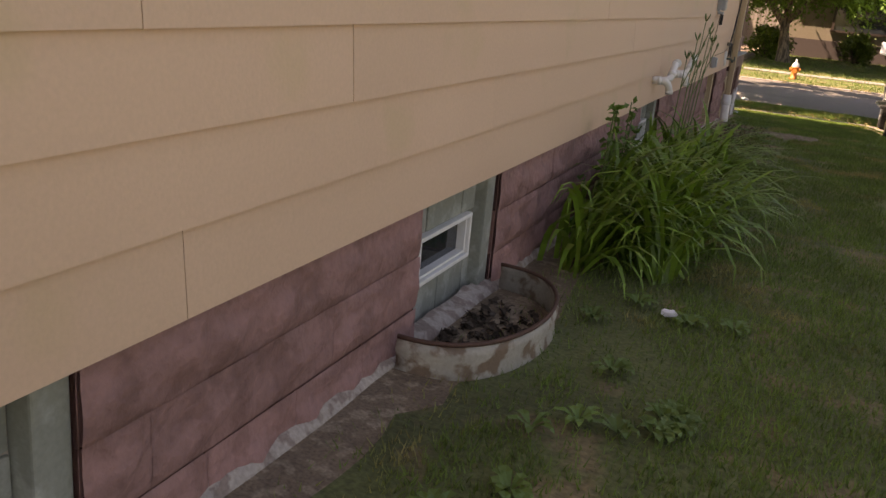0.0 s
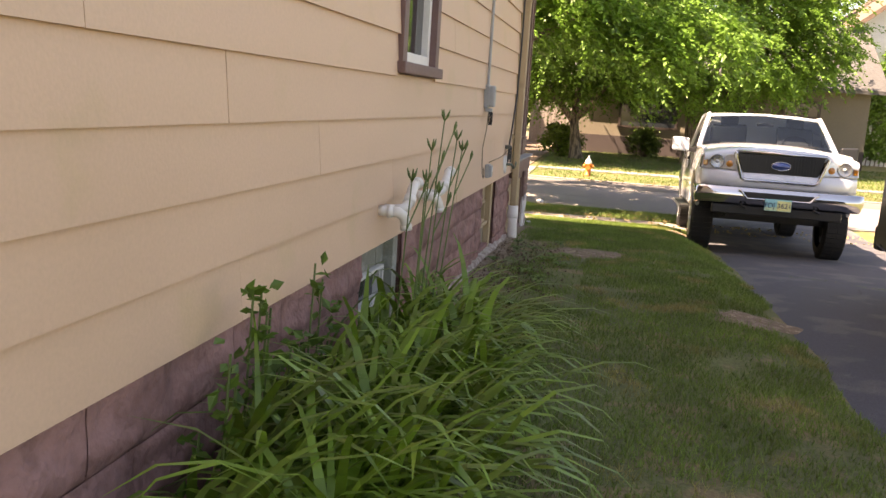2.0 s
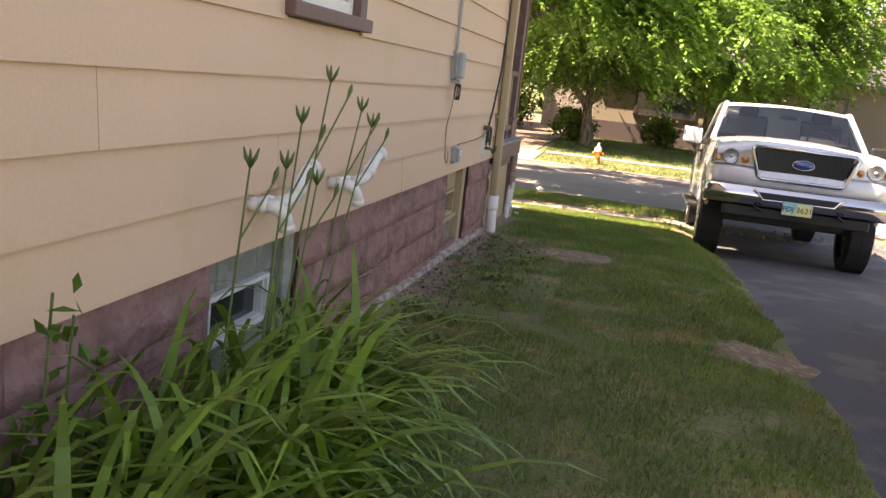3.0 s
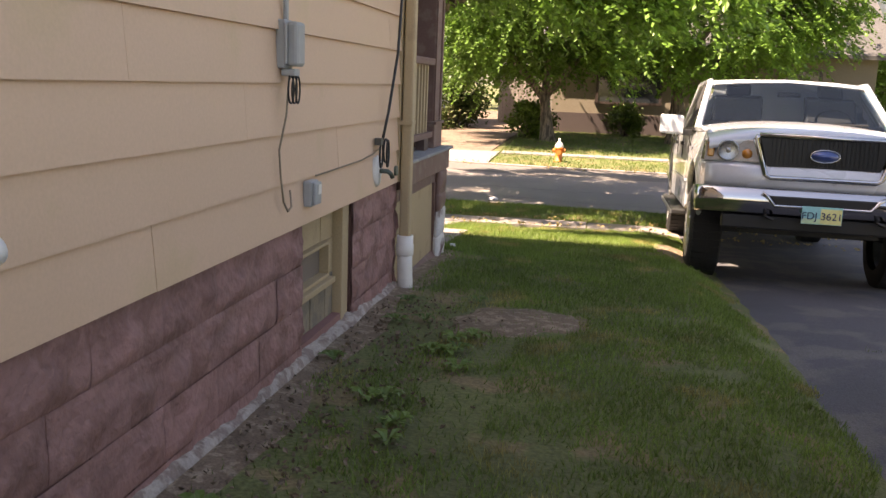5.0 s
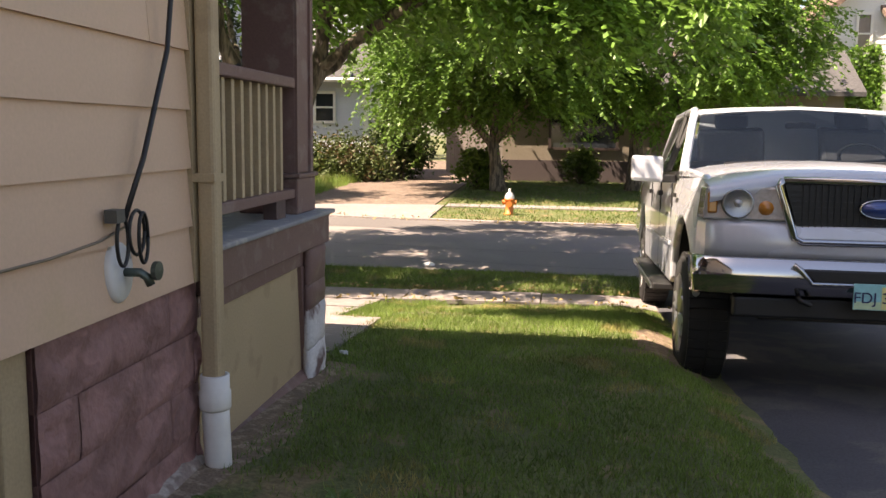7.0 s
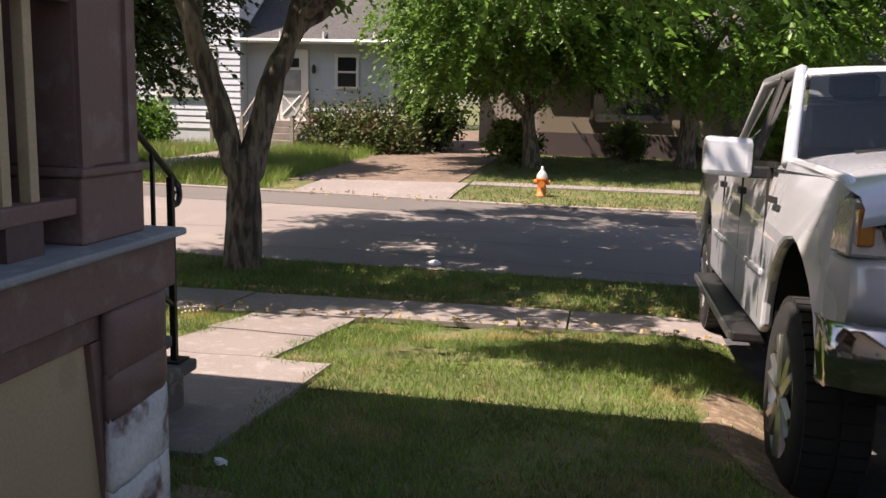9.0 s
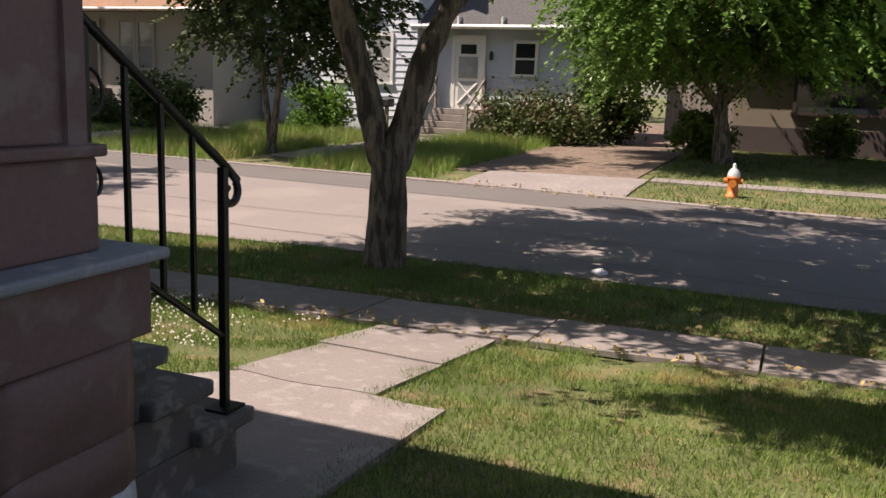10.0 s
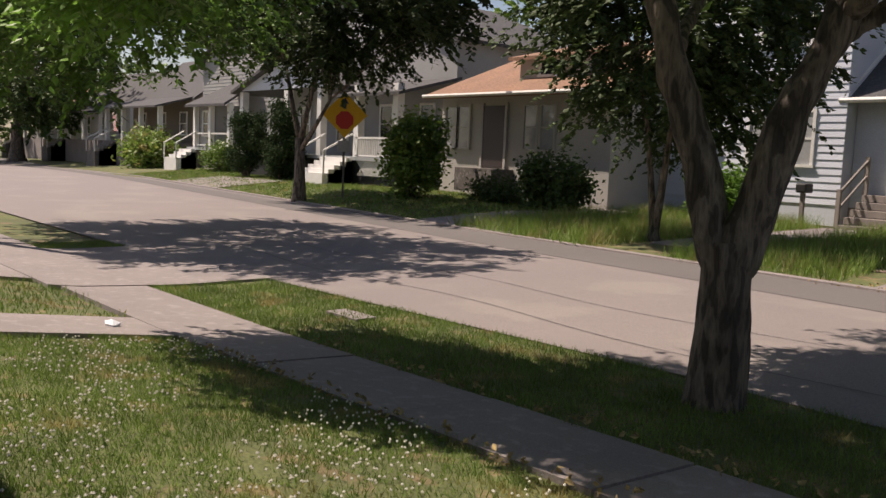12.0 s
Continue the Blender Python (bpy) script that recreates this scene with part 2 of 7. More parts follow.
ROOF_GREY = mat("dark grey shingle", (0.075, 0.073, 0.075), 0.95, big=0.15, fine=0.3, big_size=0.8, fine_size=0.08, bump=0.5)
ROOF_BROWN = mat("brown shingle", (0.17, 0.115, 0.09), 0.95, big=0.18, fine=0.3, big_size=0.8, fine_size=0.08, bump=0.5)
ROOF_ORANGE = mat("orange brown shingle", (0.25, 0.145, 0.095), 0.95, big=0.18, fine=0.3, big_size=0.8, fine_size=0.08, bump=0.5)
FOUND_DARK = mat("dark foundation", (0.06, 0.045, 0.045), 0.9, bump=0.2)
DOOR_DARK = mat("dark brown door", (0.045, 0.03, 0.027), 0.5, bump=0.1)
WOOD_GREY = mat("weathered board", (0.24, 0.21, 0.19), 0.9, big=0.2, big_size=0.3, fine_size=0.02, bump=0.4, spread=0.12, stretch=(1, 1, 0.2))

# ---- mesh tools ----
R = random.Random(7)
NR = np.random.default_rng(7)


class Shape:
    """Collects vertices and faces of one mesh."""

    def __init__(self):
        self.v, self.f = [], []

    def add(self, verts, faces):
        n = len(self.v)
        self.v += [tuple(p) for p in verts]
        self.f += [tuple(i + n for i in f) for f in faces]
        return self

    def hexa(self, p):
        """Eight corners: bottom ring of four, then top ring."""
        return self.add(p, [(3, 2, 1, 0), (4, 5, 6, 7), (0, 1, 5, 4), (1, 2, 6, 5), (2, 3, 7, 6), (3, 0, 4, 7)])

    def box(self, x0, x1, y0, y1, z0, z1):
        return self.hexa([(x0, y0, z0), (x1, y0, z0), (x1, y1, z0), (x0, y1, z0), (x0, y0, z1), (x1, y0, z1), (x1, y1, z1), (x0, y1, z1)])

    def tube(self, pts, radii, seg=10, cap=True):
        """A tube along points; radii: one number or one a point."""
        pts = [Vector(p) for p in pts]
        if not hasattr(radii, "__len__"):
            radii = [radii] * len(pts)
        rings, side = [], None
        for i, p in enumerate(pts):
            way = (pts[min(i + 1, len(pts) - 1)] - pts[max(i - 1, 0)]).normalized()
            if side is None:
                side = way.orthogonal().normalized()
            side = (side - way * side.dot(way)).normalized()
            up = way.cross(side)
            rings.append([p + radii[i] * (math.cos(a) * side + math.sin(a) * up) for a in (2 * math.pi * k / seg for k in range(seg))])
        faces = [(i * seg + k, i * seg + (k + 1) % seg, (i + 1) * seg + (k + 1) % seg, (i + 1) * seg + k) for i in range(len(pts) - 1) for k in range(seg)]
        if cap:
            faces += [tuple(reversed(range(seg))), tuple((len(pts) - 1) * seg + k for k in range(seg))]
        return self.add([q for r in rings for q in r], faces)

    def prism(self, outline, a, b, axis="x"):
        """An outline of pairs pushed from a to b along an axis."""
        put = {"x": lambda u, v, w: (w, u, v), "y": lambda u, v, w: (u, w, v), "z": lambda u, v, w: (u, v, w)}[axis]
        n = len(outline)
        verts = [put(u, v, a) for u, v in outline] + [put(u, v, b) for u, v in outline]
        return self.add(verts, [tuple(range(n)), tuple(reversed(range(n, 2 * n)))] + [(i, i + n, (i + 1) % n + n, (i + 1) % n) for i in range(n)])

    def lathe(self, profile, seg=20, axis="z", at=(0, 0, 0)):
        """Radius and height pairs turned about an axis through at."""
        put = {"z": lambda r, h, c, s: (r * c, r * s, h), "x": lambda r, h, c, s: (h, r * c, r * s), "y": lambda r, h, c, s: (r * c, h, r * s)}[axis]
        verts = []
        for r, h in profile:
            for k in range(seg):
                a = 2 * math.pi * k / seg
                p = put(max(r, 1e-4), h, math.cos(a), math.sin(a))
                verts.append((p[0] + at[0], p[1] + at[1], p[2] + at[2]))
        n = len(profile)
        faces = [(i * seg + k, i * seg + (k + 1) % seg, (i + 1) * seg + (k + 1) % seg, (i + 1) * seg + k) for i in range(n - 1) for k in range(seg)]
        return self.add(verts, faces)

    def mesh(self, name, material, smooth=False):
        me = bpy.data.meshes.new(name)
        me.from_pydata(self.v, [], self.f)
        me.materials.append(material)
        bm = bmesh.new()
        bm.from_mesh(me)
        bmesh.ops.recalc_face_normals(bm, faces=bm.faces)
        bm.to_mesh(me)
        bm.free()
        if smooth:
            me.polygons.foreach_set("use_smooth", [True] * len(me.polygons))
        return me


def under(ob, parent):
    ob.parent = parent
    return ob


def part(name, shape, material, parent, label="", smooth=False, bevel=0.0):
    """One mesh object under a thing or a part."""
    ob = new(name, shape.mesh(name, material, smooth))
    if parent is not None:
        under(ob, parent)
    if bevel:
        b = ob.modifiers.new("edge", "BEVEL")
        b.width, b.segments, b.limit_method = bevel, 2, "ANGLE"
    return tagged(ob, label)


def thing(name, label, category, group="", at=None):
    ob = new(name)
    if at is not None:
        ob.matrix_basis = at
    return tagged(ob, label, category, group)


def setting(name, shape, material, label, category="", smooth=False):
    ob = new(name, shape.mesh(name, material, smooth))
    return tagged(ob, label, category or name.split("_")[0], "", "structure")


def soup(name, verts, faces_n, material):
    """A mesh from an array of vertices, every faces_n of which make one face."""
    verts = np.asarray(verts, np.float32).reshape(-1, 3)
    me = bpy.data.meshes.new(name)
    n = len(verts)
    me.vertices.add(n)
    me.vertices.foreach_set("co", verts.ravel())
    me.loops.add(n)
    me.loops.foreach_set("vertex_index", np.arange(n, dtype=np.int32))
    me.polygons.add(n // faces_n)
    me.polygons.foreach_set("loop_start", np.arange(0, n, faces_n, dtype=np.int32))
    me.update(calc_edges=True)
    me.materials.append(material)
    return me


# ---- the lie of the land ----
GY = [-60, -12, -8, -4.5, -1.5, 0, 2, 4, 5.6, 6.8, 7.9, 8.4, 11, 14, 15, 17, 25, 40, 120]
GZ = [0.5, 0.25, 0.19, 0.13, 0.08, 0.05, -0.06, -0.21, -0.41, -0.47, -0.46, -0.48, -0.40, -0.44, -0.38, -0.33, -0.2, 0.0, 0.4]


# how far the driveway lies below the lawn
DY = [-8, -4, -1, 1, 3, 5, 6.3, 8.3]
DZ = [0.0, -0.04, -0.12, -0.18, -0.185, -0.10, -0.04, 0.0]


def near_edge(x):
    return 8.25 - 0.02 * np.minimum(np.maximum(x, -3), 3) + 0.06 * np.clip(x + 3, -11, 0)


def far_edge(x):
    return 14.15 - 0.115 * np.minimum(x, 0)


def gz(x, y):
    """Height of the ground."""
    s = np.clip(-x, 0, 60)
    shift = 0.115 * s * np.clip((np.asarray(y, float) - 8) / 6, 0, 1)
    rise = -np.clip(-42 - x, 0, 60) * 0.014
    verge = 0.22 * np.clip((-12 - x) / 10, 0, 1) * np.clip((y - shift - 14.3) / 3, 0, 1)
    z = np.interp(y - shift, GY, GZ) + rise + verge - np.clip(-3 - x, 0, 9) * 0.006
    low = np.clip((x - 1.95) / 0.6, 0, 1) * np.clip((9 - x) / 3, 0, 1)
    low = low * low * (3 - 2 * low)
    return z + low * np.interp(y, DY, DZ)


def sheet(name, outline_fn, xs, rows, lift, material, label, skirt=0.0, category=""):
    """A surface that follows the ground: outline_fn(x) gives its two edges in y, lifted above the ground."""
    s = Shape()
    v = []
    for x in xs:
        a, b = outline_fn(x)
        for k in range(rows + 1):
            y = a + (b - a) * k / rows
            v.append((x, y, float(gz(x, y)) + lift))
    w = rows + 1
    f = [(i * w + k, (i + 1) * w + k, (i + 1) * w + k + 1, i * w + k + 1) for i in range(len(xs) - 1) for k in range(rows)]
    s.add(v, f)
    if skirt:
        n = len(v)
        low = [(x, y, z - skirt) for x, y, z in v]
        ring = [i * w for i in range(len(xs))] + [(len(xs) - 1) * w + k for k in range(1, w)] + [i * w + rows for i in range(len(xs) - 2, -1, -1)] + [k for k in range(rows - 1, 0, -1)]
        m = len(s.v)
        s.v += [low[i] for i in ring]
        s.f += [(ring[i], m + i, m + (i + 1) % len(ring), ring[(i + 1) % len(ring)]) for i in range(len(ring))]
    ob = new(name, s.mesh(name, material, False))
    return tagged(ob, label, category or name.split("_")[0], "", "structure")


def steps_of(a, b, d):
    return [a + (b - a) * i / max(1, round((b - a) / d)) for i in range(max(1, round((b - a) / d)) + 1)]


PAVED = []   # rectangles and strips without grass, as tests


def in_paved(x, y):
    bad = (y > near_edge(x) + 0.0) & (y < far_edge(x))
    for x0, x1, lo, hi in PAVED:
        bad |= (x > x0) & (x < x1) & (y > lo(x)) & (y < hi(x))
    return bad


def sw_lo(x):
    return 5.85 + 0.07 * np.clip(x, -6, 2.2)


def sw_hi(x):
    return 6.68 + 0.05 * np.clip(x, -6, 2.2)


PAVED += [(-40, 12, sw_lo, sw_hi),                                             # near sidewalk
          (2.45, 5.6, lambda x: x * 0 - 30, lambda x: x * 0 + 9),               # driveway
          (-1.57, -0.12, lambda x: x * 0 + 2.2, lambda x: 3.82 - np.clip(-1.2 - x, 0, 1) * 1.1),   # landing
          (-1.22, -0.5, lambda x: x * 0 + 3.8, lambda x: x * 0 + 6),           # path
          (-13.0, -8.85, lambda x: x * 0 + 5.3, lambda x: x * 0 + 9),            # neighbour's apron
          (-6.7, -5.75, lambda x: x * 0 - 30, lambda x: x * 0 + 5.6),           # neighbour's walk
          (-14, -9.35, lambda x: x * 0 - 30, lambda x: x * 0 + 5.4),
          (-30, 0.02, lambda x: x * 0 - 30, lambda x: x * 0 + 0.0),             # under the house
          (-8, 0.0, lambda x: x * 0 - 1, lambda x: x * 0 + 1.8)]

# one ground sheet out to the horizon
gx = sorted({*steps_of(-400, -60, 40), *steps_of(-60, -14, 2), *steps_of(-14, 8, 0.4), *steps_of(8, 60, 3), *steps_of(60, 400, 40)})
gy = sorted({*steps_of(-300, -20, 30), *steps_of(-20, 18, 0.4), *steps_of(18, 60, 2), *steps_of(60, 500, 40)})
s = Shape()
for x in gx:
    for y in gy:
        z = float(gz(x, y))
        if near_edge(x) + 0.3 < y < far_edge(x) - 0.3:
            z -= 0.08
        elif sw_lo(x) + 0.12 < y < sw_hi(x) - 0.12 and -30 < x < 2.2 or (2.75 < x < 5.4 and -20 < y < 8.4):
            z -= 0.05
        elif (-1.5 < x < -0.2 and 2.3 < y < 3.75) or (-1.15 < x < -0.55 and 3.7 < y < 6) or (-12.8 < x < -9.05 and 5.4 < y < 8.0) or (-13.8 < x < -9.5 and -20 < y < 5.2) or (-6.55 < x < -5.9 and 2.1 < y < 5.5):
            z -= 0.04
        elif x < 2.4 and y < 8:
            z += 0.008 * noise.noise((x * 2.1, y * 2.1, 0)) - 0.004
        s.v.append((x, y, z))
s.f = [(i * len(gy) + k, (i + 1) * len(gy) + k, (i + 1) * len(gy) + k + 1, i * len(gy) + k + 1) for i in range(len(gx) - 1) for k in range(len(gy) - 1)]
ground = setting("ground", s, LAWN, "patchy mown lawn on brown earth", "lawn", True)

sheet("road", lambda x: (near_edge(x), far_edge(x)), steps_of(-200, -40, 8) + steps_of(-38, 40, 1) + steps_of(44, 200, 8), 14, 0.014, ROAD, "pale worn asphalt street with shallow cracks")
sheet("road_strip", lambda x: (far_edge(x) - 1.75, far_edge(x) - 0.02), steps_of(-200, -40, 8) + steps_of(-38, 40, 1) + steps_of(44, 200, 8), 6, 0.019, ROAD_DARK, "darker newer asphalt strip along the far kerb", 0, "road")
s = Shape()
ys = steps_of(-30, 8.3, 0.12)
for y in ys:
    w = 0.09 * noise.noise((y * 0.9, 7, 0)) + 0.05 * noise.noise((y * 4, 2, 0))
    for x in (2.46 + w, 2.8, 3.4, 4.0, 4.6, 5.2, 5.6):
        s.v.append((x, y, float(gz(x, y)) + (-0.012 if x < 2.7 else 0.016)))
s.f = [(i * 7 + k, i * 7 + k + 1, i * 7 + k + 8, i * 7 + k + 7) for i in range(len(ys) - 1) for k in range(6)]
setting("driveway", s, DRIVE, "dark grey asphalt driveway with thin cracks", "driveway", True)
for i, (a, b) in enumerate(((-4.7, -3.2), (-3.18, -1.66), (-1.64, -0.28), (-0.26, 1.2), (1.22, 2.44))):
    sheet("pavement_slab", lambda x: (float(sw_lo(x)), float(sw_hi(x))), steps_of(a, b, 0.3), 5, 0.012 + 0.006 * (i % 2), CONCRETE, "weathered concrete pavement slab", 0.04, "pavement")
sheet("pavement_far_part", lambda x: (float(sw_lo(x)), float(sw_hi(x))), steps_of(-40, -13.02, 1.0), 4, 0.02, CONCRETE, "weathered concrete pavement", 0.06, "pavement")
sheet("pavement_left_part", lambda x: (float(sw_lo(x)), float(sw_hi(x))), steps_of(-8.84, -4.72, 0.3), 4, 0.018, CONCRETE, "weathered concrete pavement", 0.06, "pavement")
sheet("apron_neighbour", lambda x: (5.3 + 0.0 * x, float(near_edge(x)) + 0.05), steps_of(-13.0, -8.86, 0.5), 10, 0.026, CONCRETE, "pale concrete driveway apron crossing the pavement", 0.06, "driveway")
sheet("walk_neighbour", lambda x: (1.95, float(sw_lo(x)) - 0.02), steps_of(-6.68, -5.78, 0.3), 16, 0.022, CONCRETE, "narrow concrete walk beside the next house", 0.05, "path")
sheet("verge_lid", lambda x: (7.35, 7.6), steps_of(-6.55, -6.0, 0.2), 2, 0.022, CONCRETE, "small flat concrete lid in the verge", 0.05, "lid")
sheet("driveway_neighbour", lambda x: (-25, 5.29), steps_of(-14, -9.4, 1.0), 30, 0.022, CONCRETE, "pale concrete driveway", 0.05, "driveway")
sheet("landing_slab", lambda x: (2.2, 3.86 - max(0, -1.2 - x) * 1.1 + 0.02 * math.sin(x * 9)), steps_of(-1.6, -0.07, 0.1), 8, 0.016, CONCRETE, "grey scuffed concrete landing slab below the steps", 0.05, "path")
sheet("path_slab", lambda x: (3.885 + 0.02 * math.sin(x * 9), 4.77 + 0.03 * math.sin(x * 4)), steps_of(-1.26, -0.45, 0.09), 5, 0.012, CONCRETE, "weathered concrete path slab", 0.05, "path")
sheet("path_slab", lambda x: (4.795 + 0.03 * math.sin(x * 4), 5.76 + 0.07 * x), steps_of(-1.3, -0.46, 0.09), 5, 0.017, CONCRETE, "weathered concrete path slab", 0.05, "path")
# the far side of the street
sheet("far_apron", lambda x: (far_edge(x) - 0.03, 17.1 + 0.1 * x), steps_of(-4.3, -1.25, 0.5), 6, 0.03, CONCRETE, "concrete driveway apron in the sun", 0.05, "driveway")
sheet("far_gravel_drive", lambda x: (17.0 + 0.1 * x, 40), steps_of(-5.1, -1.5, 0.4), 24, 0.025, GRAVEL, "leaf-strewn gravel drive between two houses", 0.03, "driveway")
sheet("far_sidewalk", lambda x: (16.7, 17.3), steps_of(-1.2, 30, 1.0), 2, 0.03, CONCRETE, "narrow concrete sidewalk across the lawn", 0.04, "pavement")
sheet("far_driveway_left", lambda x: (far_edge(x) - 0.03, 30 + (-12.6 - x) * 0.6), steps_of(-16.2, -12.6, 0.5), 10, 0.03, CONCRETE, "shaded concrete driveway beside a bungalow", 0.05, "driveway")
sheet("far_driveway_end", lambda x: (far_edge(x) - 0.03, 21), steps_of(-37, -31, 1.0), 6, 0.03, CONCRETE, "pale concrete driveway", 0.05, "driveway")
sheet("far_walk", lambda x: (16.9, 24.2), steps_of(-9.6, -8.3, 0.4), 8, 0.03, CONCRETE, "concrete walk to the steps", 0.04, "path")
sheet("far_kerb", lambda x: (far_edge(x) - 0.02, far_edge(x) + 0.12), steps_of(-60, 40, 1.0), 1, 0.05, CONCRETE, "low worn concrete kerb", 0.09, "kerb")

# ---- the house beside the walk ----
ZS, CO = 0.775, 0.2122      # lower edge of the siding, height of one course
WALL_TOP, BACK, LEFT = 7.0, -16.0, -7.5
OPEN = [(-11.85, -11.05), (-9.44, -8.63), (-5.62, -4.81), (-1.88, -1.04)]     # basement window recesses
WIN = (-5.17, -4.29, 1.70, 3.05)                                               # upper window

s = Shape()
edges = [BACK] + [v for o in OPEN for v in o] + [0.0]
for a, b in zip(edges[::2], edges[1::2]):
    s.box(-0.22, -0.020, a, b, -0.4, ZS + 0.03)
s.box(-0.22, -0.035, BACK, -0.0, ZS + 0.03, ZS + 0.06)
for a, b in OPEN:
    s.box(-0.22, -0.035, a, b, -0.4, 0.14 + 0.012 * -a * 0.6)
foundation = setting("wall_foundation", s, MORTAR, "mauve painted rock-faced block foundation", "wall")
s = Shape()
s.box(-0.2, -0.02, BACK, WIN[0], ZS + 0.06, WALL_TOP).box(-0.2, -0.02, WIN[1], -0.0, ZS + 0.06, WALL_TOP)
s.box(-0.2, -0.02, WIN[0], WIN[1], ZS + 0.06, WIN[2]).box(-0.2, -0.02, WIN[0], WIN[1], WIN[3], WALL_TOP)
s.box(LEFT, -0.2, -0.2, 0.0, -0.3, WALL_TOP).box(LEFT, LEFT + 0.2, BACK, -0.2, -0.3, WALL_TOP).box(LEFT, 0.0, BACK - 0.2, BACK, -0.3, WALL_TOP)
wall_side = setting("wall_side", s, SIDING, "pale tan painted lap siding wall in shade", "wall")
s = Shape()
s.prism([(LEFT - 0.45, WALL_TOP), (0.45, WALL_TOP), (0.45, WALL_TOP + 0.08), ((LEFT) / 2, WALL_TOP + 2.6), (LEFT - 0.45, WALL_TOP + 0.08)], BACK - 0.4, 0.42, "y")
setting("roof", s, ROOF_GREY, "grey shingle house roof", "roof")
s = Shape()
s.box(LEFT + 0.2, -0.2, BACK, -0.2, 0.5, 0.6)
setting("floor_inside", s, WOOD_GREY, "plain inner floor", "floor")

# basement recess infill
for i, (a, b) in enumerate(OPEN):
    material, what = (TAN, "tan painted") if i == 3 else (GREY_BLOCK, "grey painted")
    low = float(gz(0.1, a)) - 0.05
    box = thing("basement_window", what + " block infill with a small hopper window", "window", "basement windows")
    wa, wb, wz0, wz1 = ((a + 0.11, a + 0.59, 0.39, 0.585) if i == 3 else (a + 0.11, a + 0.64, 0.40, 0.60))
    if i == 0:
        wa, wb, wz0, wz1 = a + 0.2, a + 0.6, 0.4, 0.6
    jw = 0.12 if i == 3 else 0.1
    # blocks round the window
    for (y0, y1, z0, z1) in ((a, wa, low, wz0), (wa, (wa + wb) / 2, low, wz0), ((wa + wb) / 2, wb, low, wz0), (wb, b, low, wz0), (a, wa, wz0, wz1), (wb, b - jw, wz0, wz1),
                             (a, wa + 0.1, wz1, ZS), (wa + 0.1, wb - 0.08, wz1, ZS), (wb - 0.08, b - jw, wz1, ZS)):
        if y1 - y0 > 0.015:
            sh = Shape()
            sh.box(-0.16, -0.085 + R.uniform(-0.004, 0.004), y0 + 0.004, y1 - 0.004, z0 + 0.004, z1 - 0.004)
            part("block", sh, LOW_TAN if i == 3 and z0 == low else material, box, bevel=0.004)
    sh = Shape()
    sh.box(-0.17, -0.095, a, b, low, wz0).box(-0.17, -0.095, a, wa, wz0, ZS).box(-0.17, -0.095, wb, b, wz0, ZS).box(-0.17, -0.095, wa, wb, wz1, ZS)
    part("mortar", sh, PARGE if i != 3 else TAN, box)
    sh = Shape()
    sh.box(-0.16, -0.03, b - jw, b - 0.002, low, ZS)
    part("jamb", sh, material, box, bevel=0.006)
    fr = TAN if i == 3 else WHITE_TRIM
    for (y0, y1, z0, z1) in ((wa, wb, wz0, wz0 + 0.018), (wa, wb, wz1 - 0.018, wz1), (wa, wa + 0.018, wz0 + 0.018, wz1 - 0.018), (wb - 0.018, wb, wz0 + 0.018, wz1 - 0.018)):
        sh = Shape()
        sh.box(-0.13, -0.06, y0, y1, z0, z1)
        part("frame", sh, fr, box, bevel=0.003)
    if i != 3:
        for (y0, y1, z0, z1) in ((wa + 0.022, wb - 0.022, wz0 + 0.022, wz0 + 0.032), (wb - 0.034, wb - 0.022, wz0 + 0.032, wz1 - 0.022)):
            sh = Shape()
            sh.box(-0.12, -0.075, y0, y1, z0, z1)
            part("sash", sh, fr, box)
    sh = Shape()
    sh.box(-0.118, -0.112, wa + 0.02, wb - 0.02, wz0 + 0.02, wz1 - 0.02)
    part("pane", sh, SCREEN if i == 3 else DARK_GLASS, box)
    if i == 3:
        sh = Shape()
        sh.box(-0.1, -0.035, a, wb + 0.03, wz0 - 0.035, wz0 - 0.003)
        part("sill", sh, TAN, box, bevel=0.004)

# footing ledge of broken parging along the ground
s = Shape()
ys = steps_of(-14, -0.02, 0.07)
prof = []
for i, y in enumerate(ys):
    g = float(gz(0.1, y))
    k = 0.5 + 0.5 * noise.noise((y * 1.7, 3, 0))
    out = 0.008 + 0.03 * max(0, noise.noise((y * 2.3, 1, 0)) + 0.35)
    h = g + 0.015 + 0.045 * k + 0.022 * noise.noise((y * 9, 5, 0))
    prof.append([(-0.06, y, h + 0.015), (out * 0.6, y, h), (out + 0.012, y, g + 0.012), (out + 0.03, y, g - 0.06)])
for p in prof:
    s.v += p
s.f = [(i * 4 + k, (i + 1) * 4 + k, (i + 1) * 4 + k + 1, i * 4 + k + 1) for i in range(len(prof) - 1) for k in range(3)]
setting("footing", s, PARGE, "broken pale parging ledge at the foot of the wall", "footing", True)

